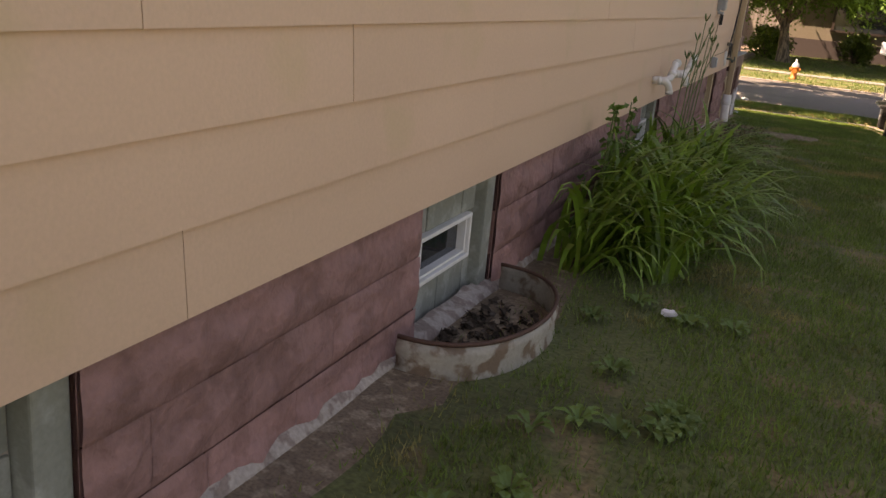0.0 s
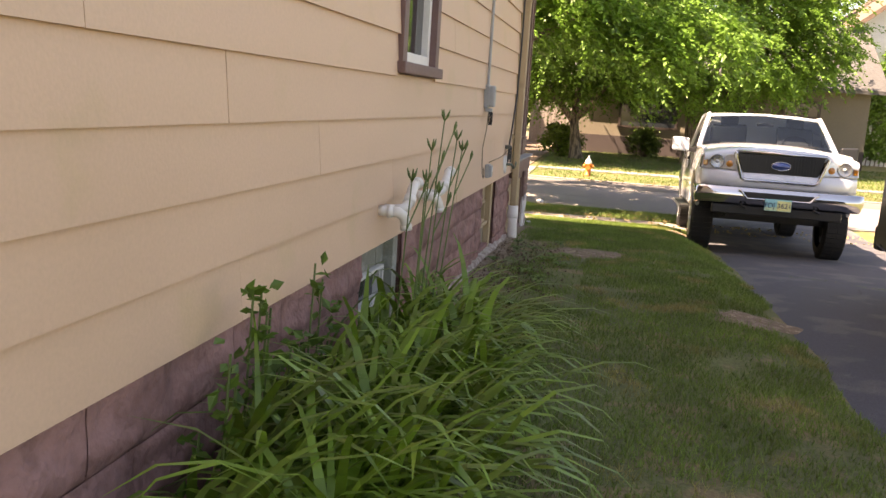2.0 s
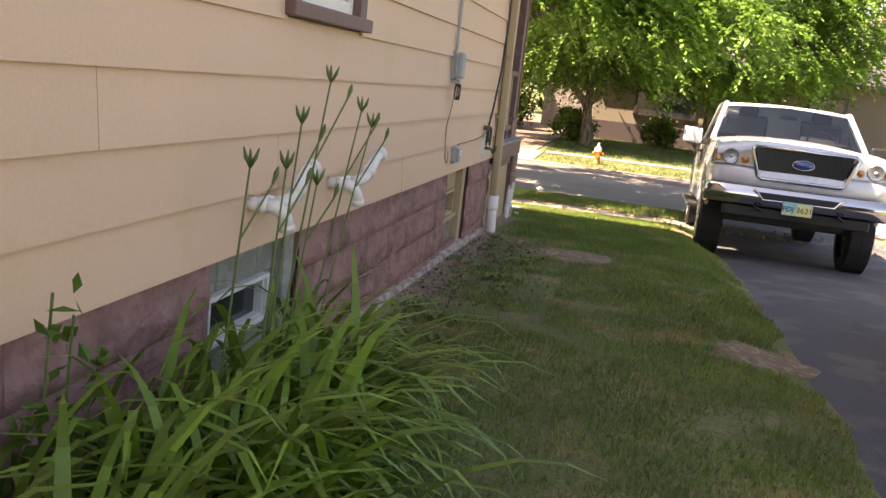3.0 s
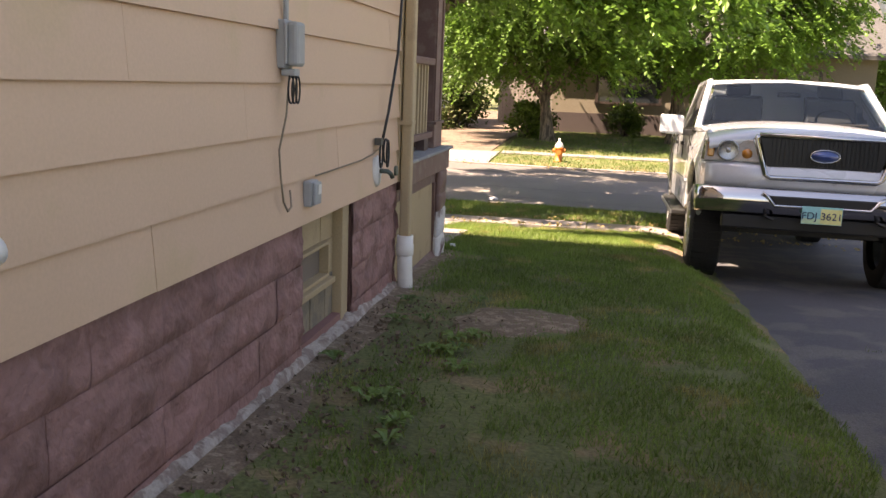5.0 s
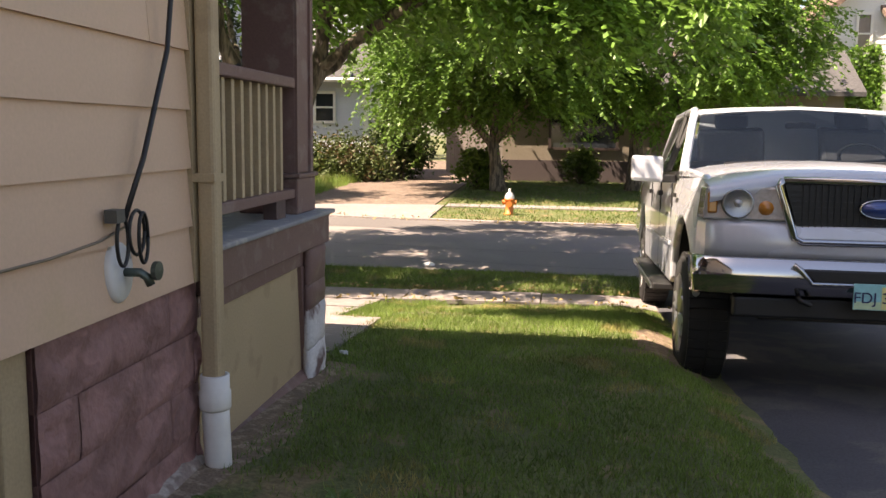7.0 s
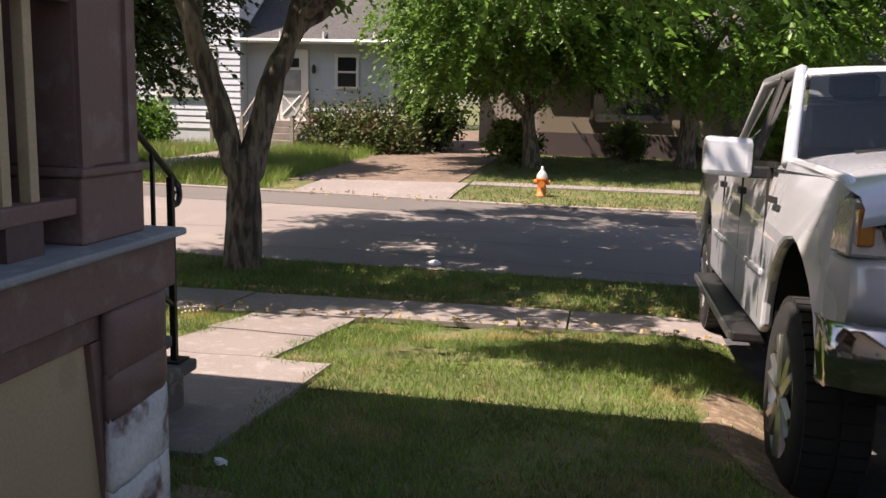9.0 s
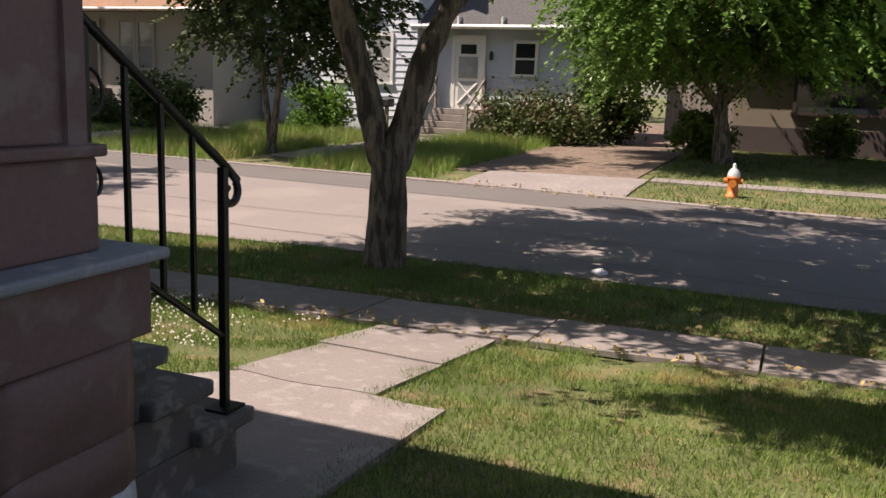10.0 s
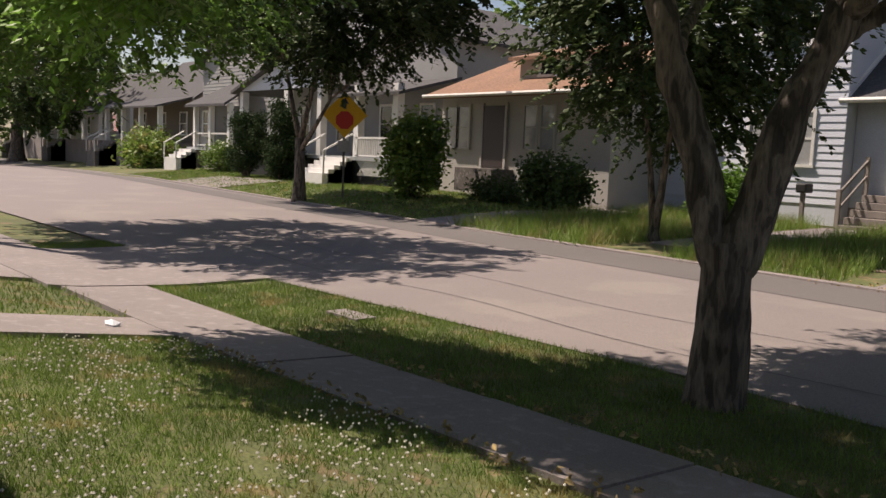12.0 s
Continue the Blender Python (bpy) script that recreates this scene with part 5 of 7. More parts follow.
shrub("round_bush", "tall round lilac bush beside a porch", -20.6, 19.6, (1.0, 0.9, 1.4), 8000, 0.16, LEAF, 67)
for x, y in ((-35.5, 21.5), (-32.4, 21.5)):
    shrub("columnar_yew", "tall dark columnar evergreen before a porch", x, y, (0.95, 0.85, 1.8), 20000, 0.10, YEW_DARK, int(70 - x), loose=0.10)
shrub("low_bush", "rounded low green bush", -41.5, 23, (1.2, 0.8, 0.75), 3000, 0.16, LEAF, 69)
shrub("grass_clump", "tall pale ornamental grass clump", -53, 24, (2.6, 1.2, 1.0), 5000, 0.3, TALL_GRASS, 71)
shrub("twiggy_bush", "low thorny bush at the bungalow's steps", -18.6, 21.4, (1.4, 0.5, 0.3), 2500, 0.12, LEAF_DARK, 72)
ivy = thing("ivy", "bright green ivy climbing a white wall", "ivy", "", pose(0, 0, 0))
gi = np.random.default_rng(5)
cl = [(x, 29.93, z) for x, z in gi.uniform((10.6, 0.2), (12.6, 4.6), (900, 2)) if z < 1.2 + 3.4 * min(1, (x - 10.4) / 1.1) and z < 4.7 - 0.8 * (x - 11.9) ** 2]
under(new("foliage", soup("foliage", leaves(cl, 9000, 0.17, 0.09, 6), 3, LEAF_BRIGHT)), ivy)
ivs = Shape()
for k in range(10):
    x = 10.8 + k * 0.18
    ivs.tube([(x, 29.98, float(gz(x, 30)) - 0.05), (x + 0.1, 29.98, 1.5), (x + 0.3 * math.sin(k), 29.98, 3.5)], 0.02, 5)
part("stem_cluster", ivs, BARK, ivy)

# ---- houses across the street ----
def clap(x0, x1, y, z0, z1, step, sign=-1):
    """Lapped boards on a wall that faces -y."""
    s = Shape()
    z = z0
    while z < z1 - 0.02:
        t = min(z + step, z1)
        s.hexa([(x0, y, z), (x1, y, z), (x1, y - 0.03, z), (x0, y - 0.03, z), (x0, y, t), (x1, y, t), (x1, y - 0.006, t), (x0, y - 0.006, t)])
        z += step
    return s


def far_window(parent, x0, x1, y, z0, z1, pane=None, frame=None, mid=True):
    frame = frame or WHITE_TRIM
    w = part("window", Shape().box(x0 - 0.09, x1 + 0.09, y - 0.05, y + 0.02, z1, z1 + 0.1).box(x0 - 0.09, x0, y - 0.05, y + 0.02, z0, z1).box(x1, x1 + 0.09, y - 0.05, y + 0.02, z0, z1).box(x0 - 0.12, x1 + 0.12, y - 0.08, y + 0.02, z0 - 0.08, z0), frame, parent, "window frame")
    part("pane", Shape().box(x0, x1, y - 0.012, y, z0, z1), pane or DARK_GLASS, w)
    if mid:
        part("sash_bar", Shape().box(x0, x1, y - 0.03, y - 0.012, (z0 + z1) / 2 - 0.03, (z0 + z1) / 2 + 0.03), frame, w)


def slab_roof(parent, pts, thick, material, label="shingle roof"):
    """A sloping slab through four corners."""
    s = Shape()
    s.hexa([(x, y, z - thick) for x, y, z in pts] + list(pts))
    part("roof", s, material, parent, label)


def gable(parent, x0, x1, y0, y1, eave, ridge, roof, wall, along="y", over=0.35):
    """Gable roof: ridge along y (gable faces the street) or along x."""
    if along == "y":
        xm = (x0 + x1) / 2
        part("gable", Shape().prism([(x0, eave), (x1, eave), (xm, ridge)], y0, y0 + 0.15, "y"), wall, parent, "gable wall")
        slope = (ridge - eave) / (xm - x0)
        slab_roof(parent, [(x0 - over, y0 - over, eave - over * slope + 0.1), (xm, y0 - over, ridge + 0.1), (xm, y1, ridge + 0.1), (x0 - over, y1, eave - over * slope + 0.1)], 0.14, roof)
        slab_roof(parent, [(xm, y0 - over, ridge + 0.1), (x1 + over, y0 - over, eave - over * slope + 0.1), (x1 + over, y1, eave - over * slope + 0.1), (xm, y1, ridge + 0.1)], 0.14, roof)
    else:
        ym = (y0 + y1) / 2
        slope = (ridge - eave) / (ym - y0)
        slab_roof(parent, [(x0 - over, y0 - over, eave - over * slope + 0.1), (x1 + over, y0 - over, eave - over * slope + 0.1), (x1 + over, ym, ridge + 0.1), (x0 - over, ym, ridge + 0.1)], 0.14, roof)
        slab_roof(parent, [(x0 - over, ym, ridge + 0.1), (x1 + over, ym, ridge + 0.1), (x1 + over, y1 + over, eave - over * slope + 0.1), (x0 - over, y1 + over, eave - over * slope + 0.1)], 0.14, roof)
        for x in (x0, x1 - 0.15):
            part("gable", Shape().prism([(y0, eave), (y1, eave), (ym, ridge)], x, x + 0.15, "x"), wall, parent, "gable wall")


# pale blue house
bh = thing("blue_house", "pale blue two-storey clapboard house with an entry wing and dark roof", "house")
part("wing_wall", Shape().box(-9.85, -5.05, 25.95, 31, -0.4, 3.1), CLAP_BLUE, bh, "entry wing wall")
part("wing_siding", clap(-9.85, -5.05, 25.95, 0.25, 3.05, 0.17), CLAP_BLUE, bh, "lapped pale blue boards")
part("wing_base", Shape().box(-9.86, -5.04, 25.9, 25.97, -0.5, 0.25), CONCRETE, bh)
part("corner_trim", Shape().box(-5.2, -5.03, 25.88, 25.93, 0.2, 3.1), WHITE_TRIM, bh)
slab_roof(bh, [(-10.1, 25.45, 3.12), (-4.8, 25.45, 3.12), (-4.8, 29.6, 6.0), (-10.1, 29.6, 6.0)], 0.12, ROOF_GREY, "dark grey shingle roof")
part("gutter", Shape().tube([(-10.1, 25.4, 3.06), (-4.8, 25.4, 3.06)], 0.07, 8), WHITE_TRIM, bh, "white gutter")
for x in (-8.6, -7.2, -5.6):
    part("gutter_strap", Shape().box(x, x + 0.05, 25.42, 25.75, 3.14, 3.36), WHITE_TRIM, bh)
part("main_wall", Shape().box(-15.4, -9.87, 25.4, 35, -0.4, 6.8), CLAP_BLUE, bh, "main wall")
part("main_siding", clap(-15.4, -9.87, 25.4, 0.3, 6.8, 0.2), CLAP_BLUE, bh, "lapped pale blue boards")
gable(bh, -15.4, -9.87, 25.4, 35, 6.8, 9.6, ROOF_GREY, CLAP_BLUE)
part("valley_flashing", Shape().tube([(-9.95, 25.5, 3.3), (-9.8, 28.2, 5.2)], 0.07, 6), WHITE_TRIM, bh)
far_window(bh, -12.6, -10.75, 25.38, 1.35, 2.75, CURTAIN_GLASS)
far_window(bh, -12.4, -11.0, 25.38, 4.6, 6.0)
far_window(bh, -6.85, -6.25, 25.92, 1.72, 2.62)
far_window(bh, -8.1, -7.4, 27.6, 4.75, 5.6)
part("dormer", Shape().box(-8.9, -5.6, 27.7, 30, 4.2, 6.4), CLAP_BLUE, bh, "dormer wall")
bd = part("door", Shape().box(-8.78, -7.92, 25.86, 25.94, 0.62, 2.72), WHITE_TRIM, bh, "white storm door with cross bracing")
part("door_casing", Shape().box(-8.9, -8.78, 25.84, 25.94, 0.6, 2.84).box(-7.92, -7.8, 25.84, 25.94, 0.6, 2.84).box(-8.78, -7.92, 25.84, 25.94, 2.72, 2.84), WHITE_TRIM, bd)
part("door_pane", Shape().box(-8.66, -8.04, 25.845, 25.862, 1.55, 2.2), CURTAIN_GLASS, bd)
part("fanlight", Shape().box(-8.6, -8.1, 25.845, 25.862, 2.28, 2.56), DARK_GLASS, bd)
part("cross_brace", Shape().tube([(-8.66, 25.845, 0.78), (-8.04, 25.845, 1.42)], 0.035, 4).tube([(-8.04, 25.845, 0.78), (-8.66, 25.845, 1.42)], 0.035, 4), WHITE_TRIM, bd)
part("door_recess", Shape().box(-8.66, -8.04, 25.85, 25.858, 0.74, 1.46), GREY_BOX, bd)
part("porch_lamp", Shape().lathe([(0.03, 0), (0.07, 0.05), (0.06, 0.22), (0.02, 0.28)], 10, "z", (-7.6, 25.8, 2.1)), BLACK_PLASTIC, bh)
st = thing("entry_steps", "worn brown wooden entry steps with a grey railing", "steps")
for k in range(5):
    part("step", Shape().box(-9.3, -7.8, 24.2 + k * 0.3, 25.85, -0.32 + k * 0.19, -0.14 + k * 0.19), WOOD_GREY, st, bevel=0.01)
for x in (-9.35, -7.75):
    for y, z in ((24.25, -0.25), (25.7, 0.6)):
        part("post", Shape().box(x - 0.05, x + 0.05, y - 0.05, y + 0.05, z - 0.15, z + 1.0), WOOD_GREY, st)
    part("rail", Shape().tube([(x, 24.25, 0.65), (x, 25.7, 1.5)], 0.045, 6), WOOD_GREY, st)
    part("rail", Shape().tube([(x, 24.25, 0.25), (x, 25.7, 1.1)], 0.035, 6), WOOD_GREY, st)
mb = thing("mailbox", "small black mailbox on a post", "mailbox")
part("post", Shape().box(-10.5, -10.4, 24.5, 24.6, -0.4, 0.6), WOOD_GREY, mb)
part("box", Shape().box(-10.6, -10.3, 24.4, 24.8, 0.6, 0.85), BLACK_PLASTIC, mb, bevel=0.04)

# white bungalow
wh = thing("white_bungalow", "white bungalow with an orange-brown shingle roof and dark door", "house")
part("front_wall", Shape().box(-23.35, -15.6, 22.9, 30, -0.8, 3.35), STUCCO, wh, "cream front wall")
part("side_wing", Shape().box(-15.6, -11.6, 25.6, 33, -0.3, 3.6), CLAP_WHITE, wh, "white side wing")
part("foundation", Shape().box(-15.62, -11.58, 25.55, 25.62, -0.4, 0.45), GREY_BLOCK, wh)
slab_roof(wh, [(-23.7, 22.3, 3.3), (-15.0, 22.3, 3.3), (-16.0, 26.5, 5.1), (-22.7, 26.5, 5.1)], 0.14, ROOF_ORANGE, "orange-brown shingle roof")
slab_roof(wh, [(-22.7, 26.5, 5.1), (-16.0, 26.5, 5.1), (-15.0, 30.4, 3.3), (-23.7, 30.4, 3.3)], 0.14, ROOF_ORANGE, "orange-brown shingle roof")
slab_roof(wh, [(-15.9, 25.2, 3.6), (-11.2, 25.2, 3.6), (-11.2, 29.5, 5.4), (-15.9, 29.5, 5.4)], 0.14, ROOF_GREY)
part("gutter", Shape().tube([(-23.7, 22.25, 3.26), (-15.0, 22.25, 3.26)], 0.06, 8), WHITE_TRIM, wh)
part("dormer", Shape().box(-20.2, -17.3, 23.6, 26.5, 3.7, 4.6), STUCCO, wh, "low dormer")
slab_roof(wh, [(-20.5, 23.3, 4.55), (-17.0, 23.3, 4.55), (-17.0, 26.6, 5.3), (-20.5, 26.6, 5.3)], 0.12, ROOF_ORANGE)
far_window(wh, -19.2, -18.3, 23.58, 3.95, 4.4, mid=False)
wd = part("door", Shape().box(-21.1, -20.05, 22.84, 22.92, 0.86, 2.92), DOOR_DARK, wh, "dark brown front door")
part("door_casing", Shape().box(-21.2, -21.1, 22.82, 22.92, 0.8, 3.02).box(-20.05, -19.95, 22.82, 22.92, 0.8, 3.02), STUCCO, wd)
for x in (-23.05, -22.4, -19.15, -18.4):
    far_window(wh, x, x + 0.55, 22.88, 1.5, 2.9, CURTAIN_GLASS, STUCCO)
far_window(wh, -14.4, -13.6, 25.58, 1.7, 2.6)
far_window(wh, -12.3, -11.9, 25.58, 1.5, 2.4)
for x in (-13.9, -12.6):
    far_window(wh, x, x + 0.5, 25.56, 0.0, 0.35, mid=False, frame=GREY_BLOCK)
part("air_conditioner", Shape().box(-14.3, -13.7, 25.2, 25.6, 1.7, 2.1), GREY_BOX, wh)
part("downpipe", Shape().tube([(-15.5, 25.5, 3.4), (-15.5, 25.5, 0.2)], 0.05, 8), WHITE_TRIM, wh)
part("entry_step", Shape().box(-21.4, -19.6, 21.9, 22.9, 0.05, 0.82), STEP_DARK, wh)
wf = thing("ladder_rack", "white slatted wooden rack leaning by the bungalow", "rack", "", pose(-23.9, 21.6, float(gz(-23.9, 21.6))))
for k in range(7):
    part("slat", Shape().box(-0.1 + k * 0.09, 0.45 + k * 0.09, -0.02, 0.02, 1.3 - k * 0.16, 1.38 - k * 0.16), WHITE_TRIM, wf)
part("stile", Shape().tube([(-0.1, 0, 1.4), (0.6, 0, -0.02)], 0.03, 6).tube([(0.4, 0, 1.4), (1.05, 0, -0.02)], 0.03, 6), WHITE_TRIM, wf)

# gabled white house with a porch
gh = thing("porch_house", "white gabled house with a railed front porch and lattice skirt", "house")
GX0, GX1, GYF = -38.4, -25.8, 22.6
part("main_wall", Shape().box(GX0 - 2, GX1 + 0.5, 25.2, 34, -0.8, 5.8), CLAP_SHADED, gh)
gable(gh, GX0 - 2, GX1 + 0.5, 25.2, 34, 5.8, 8.6, ROOF_GREY, CLAP_SHADED)
gable(gh, GX0, GX1 - 3.9, GYF, 25.4, 3.9, 5.3, ROOF_GREY, CLAP_BLUE)
slab_roof(gh, [(GX1 - 4.0, GYF - 0.3, 3.5), (GX1 + 0.6, GYF - 0.3, 3.5), (GX1 + 0.6, 25.4, 4.3), (GX1 - 4.0, 25.4, 4.3)], 0.12, ROOF_GREY)
for x in (GX0 + 0.15, -34.0, -31.2, -28.4, GX1):
    part("porch_column", Shape().box(x - 0.16, x + 0.16, GYF, GYF + 0.32, 0.9, 3.85), WHITE_TRIM, gh)
part("porch_floor", Shape().box(GX0, GX1 + 0.2, GYF - 0.1, 25.3, 0.85, 1.0), GREY_BOX, gh)
# black sheet behind the lattice stands in for shade under the porch
part("porch_skirt", Shape().box(GX0, GX1 + 0.2, GYF + 0.08, GYF + 0.12, -0.4, 0.85), BLACK_PLASTIC, gh)
lat = Shape()
for k in range(26):
    x = -28.2 + k * 0.115
    for d in (0.62, -0.62):
        a, b = (x, x + d)
        if -28.3 < b < -25.7 and -28.3 < a < -25.7:
            lat.tube([(a, GYF, 0.26), (b, GYF, 0.86)], 0.022, 4)
part("lattice", lat, WHITE_TRIM, gh, "white lattice skirt")
rl = Shape()
for k in range(21):
    rl.box(-28.3 + k * 0.12, -28.26 + k * 0.12, GYF + 0.02, GYF + 0.06, 1.08, 1.72)
part("balusters", rl, WHITE_TRIM, gh)
part("porch_rail", Shape().box(-28.4, GX1, GYF, GYF + 0.08, 1.72, 1.8).box(-28.4, GX1, GYF, GYF + 0.08, 1.02, 1.08), WHITE_TRIM, gh)
for k in range(5):
    part("step", Shape().box(-30.6, -28.6, GYF - 1.4 + k * 0.28, GYF, -0.3 + k * 0.16, 0.3 + k * 0.16), WHITE_TRIM, gh)
for x in (-30.6, -28.6):
    part("stair_rail", Shape().tube([(x, GYF - 1.35, 1.2), (x, GYF, 1.9)], 0.04, 6).tube([(x, GYF - 1.35, 0.2), (x, GYF - 1.35, 1.2)], 0.04, 6), WHITE_TRIM, gh)
for x in (-36.9, -33.6, -30.2, -27.4):
    far_window(gh, x, x + 0.8, 25.17, 1.7, 3.2, DARK_GLASS)
far_window(gh, -31.6, -30.4, 25.17, 6.2, 7.2)

# clapboard house with a small entry porch
eh = thing("entry_house", "white clapboard house with a flared entry roof and stair rails", "house")
part("main_wall", Shape().box(-51, -42.2, 26.5, 34, -1.2, 6.2), CLAP_SHADED, eh)
part("siding", clap(-51, -42.2, 26.5, 0.6, 6.2, 0.2), CLAP_SHADED, eh)
gable(eh, -51, -42.2, 26.5, 34, 6.2, 8.8, ROOF_GREY, CLAP_SHADED, "y")
part("entry_floor", Shape().box(-48.2, -42.8, 24.2, 26.5, 0.95, 1.1), GREY_BOX, eh)
slab_roof(eh, [(-47.6, 23.8, 3.5), (-42.6, 23.8, 3.5), (-43.8, 26.5, 5.0), (-46.6, 26.5, 5.0)], 0.14, ROOF_GREY)
for x in (-47.2, -45.2, -42.9):
    part("porch_column", Shape().box(x - 0.13, x + 0.13, 24.2, 24.46, 1.1, 3.5), WHITE_TRIM, eh)
part("entry_wall", Shape().box(-47.3, -45, 24.5, 26.5, 0.9, 3.5), CLAP_SHADED, eh)
far_window(eh, -46.5, -45.9, 24.48, 1.8, 3.1)
far_window(eh, -44.6, -43.6, 26.44, 1.7, 3.0)
for k in range(4):
    part("step", Shape().box(-48.6, -46.9, 23.0 + k * 0.3, 24.2, -1.0, 0.46 + k * 0.17), WHITE_TRIM, eh)
for x in (-48.6, -46.9):
    part("stair_rail", Shape().tube([(x, 23.0, 0.35), (x, 23.0, 1.3), (x, 24.2, 2.0)], 0.045, 6), WHITE_TRIM, eh)
part("porch_rail", Shape().box(-46.8, -42.9, 24.22, 24.3, 1.85, 1.93).box(-46.8, -42.9, 24.22, 24.3, 1.2, 1.27), WHITE_TRIM, eh)

# houses farther along
for i, (x0, x1, w, rf) in enumerate(((-64, -53, STUCCO_TAN, ROOF_GREY), (-82, -70, CLAP_WHITE, ROOF_GREY), (-104, -92, STUCCO, ROOF_ORANGE))):
    h = thing("far_house", "distant house with a front porch and steps", "house", "houses along the street")
    yf = 27 + i * 2
    part("main_wall", Shape().box(x0, x1, yf, yf + 8, -2.4, 4.4), w, h)
    gable(h, x0, x1, yf, yf + 8, 4.4, 7.4, rf, w, "x")
    part("porch_floor", Shape().box(x0 + 0.5, x1 - 0.5, yf - 2.4, yf, -2.4, 1.3), CONCRETE, h)
    slab_roof(h, [(x0, yf - 2.8, 3.6), (x1, yf - 2.8, 3.6), (x1, yf, 4.4), (x0, yf, 4.4)], 0.12, rf)
    for k in range(4):
        xx = x0 + 0.7 + k * (x1 - x0 - 1.4) / 3
        part("porch_column", Shape().box(xx - 0.14, xx + 0.14, yf - 2.3, yf - 2.02, 1.3, 3.6), WHITE_TRIM, h)
    for xx in (x0 + 1.5, x0 + 5, x1 - 2.5):
        far_window(h, xx, xx + 1.0, yf - 0.02, 1.9, 3.3)
    for k in range(5):
        part("step", Shape().box(x0 + 1.5, x0 + 3.2, yf - 3.9 + k * 0.3, yf - 2.4, -2.2, 0.56 + k * 0.17), STEP_DARK, h)
    for xx in (x0 + 1.5, x0 + 3.2):
        part("stair_rail", Shape().tube([(xx, yf - 3.9, 0.5), (xx, yf - 3.9, 1.4), (xx, yf - 2.4, 2.2)], 0.05, 6), WHITE_TRIM, h)
flag = thing("flag", "striped cloth flag hanging from a porch", "flag")
part("pole", Shape().tube([(-57.5, 24.2, 2.6), (-56.3, 22.6, 3.4)], 0.03, 6), STEEL, flag)
for k in range(7):
    part("stripe", Shape().hexa([(-56.5 + 0.1 * k, 22.9, 1.9), (-56.42 + 0.1 * k, 22.9, 1.9), (-56.42 + 0.1 * k, 22.92, 1.9), (-56.5 + 0.1 * k, 22.92, 1.9), (-56.8 + 0.1 * k, 22.9, 3.1), (-56.72 + 0.1 * k, 22.9, 3.1), (-56.72 + 0.1 * k, 22.92, 3.1), (-56.8 + 0.1 * k, 22.92, 3.1)]), RED if k % 2 else WHITE_TRIM, flag)

# tan house behind the trees
th = thing("tan_house", "low tan house shaded by trees, on a dark foundation", "house")
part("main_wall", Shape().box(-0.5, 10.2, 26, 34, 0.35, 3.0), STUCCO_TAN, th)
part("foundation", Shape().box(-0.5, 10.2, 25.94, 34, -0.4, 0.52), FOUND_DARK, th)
gable(th, -0.5, 10.2, 26, 34, 3.0, 5.4, ROOF_GREY, STUCCO_TAN, "x", 0.5)
far_window(th, 1.1, 3.2, 25.98, 0.95, 2.2, DARK_GLASS, DOOR_DARK, False)
part("door", Shape().box(4.9, 5.8, 25.92, 26.0, 0.5, 2.55), DOOR_DARK, th, "dark door")
far_window(th, 7.2, 8.4, 25.98, 1.2, 2.2, DARK_GLASS, DOOR_DARK)
part("chimney", Shape().box(3.2, 3.9, 28, 28.7, 4.0, 5.9), ROOF_ORANGE, th, "brick chimney")
for k in range(3):
    part("step", Shape().box(4.6, 6.1, 24.8 + k * 0.35, 26, -0.25 + k * 0.22, -0.05 + k * 0.22), STEP_DARK, th)
fence = thing("board_fence", "weathered vertical board fence at the end of the drive", "fence")
for k in range(16):
    part("board", Shape().box(-2.9 + k * 0.16, -2.75 + k * 0.16, 30.0, 30.03, -0.2, 1.7 + 0.03 * (k % 3)), WOOD_GREY, fence)
for z in (0.2, 1.3):
    part("fence_rail", Shape().box(-2.9, -0.35, 30.03, 30.08, z, z + 0.09), WOOD_GREY, fence)
shed = thing("shed", "small dark garden shed beyond the drive", "shed")
part("wall", Shape().box(-3.2, -0.6, 33, 36, -0.1, 2.2), DOOR_DARK, shed)
slab_roof(shed, [(-3.5, 32.7, 2.2), (-0.3, 32.7, 2.2), (-0.3, 36.3, 2.9), (-3.5, 36.3, 2.9)], 0.1, ROOF_GREY)

# white house with ivy
iv = thing("ivy_house", "white clapboard house with a brown gable roof, ivy on its wall", "house")
IX0, IX1, IY = 10.0, 19.5, 30.0
part("main_wall", Shape().box(IX0, IX1, IY, 40, -0.3, 5.3), CLAP_WHITE, iv)
part("siding", clap(IX0, IX1, IY, 0.3, 5.3, 0.2), CLAP_WHITE, iv)
part("gable", Shape().prism([(IX0, 5.3), (IX1, 5.3), (IX1, 8.3), ((IX0 + IX1) / 2, 9.0)], IY, IY + 0.2, "y"), CLAP_WHITE, iv, "gable wall")
slab_roof(iv, [(IX0 - 0.5, IY - 0.5, 5.1), (14.7, IY - 0.5, 9.2), (14.7, 40, 9.2), (IX0 - 0.5, 40, 5.1)], 0.22, ROOF_BROWN, "brown shingle roof")
slab_roof(iv, [(14.7, IY - 0.5, 9.2), (IX1 + 0.5, IY - 0.5, 5.1), (IX1 + 0.5, 40, 5.1), (14.7, 40, 9.2)], 0.22, ROOF_ORANGE, "brown shingle roof")
part("wing_wall", Shape().box(12.9, 20, 28.6, 30, -0.3, 5.0), CLAP_WHITE, iv)
part("wing_siding", clap(12.9, 20, 28.6, 0.3, 5.0, 0.2), CLAP_WHITE, iv)
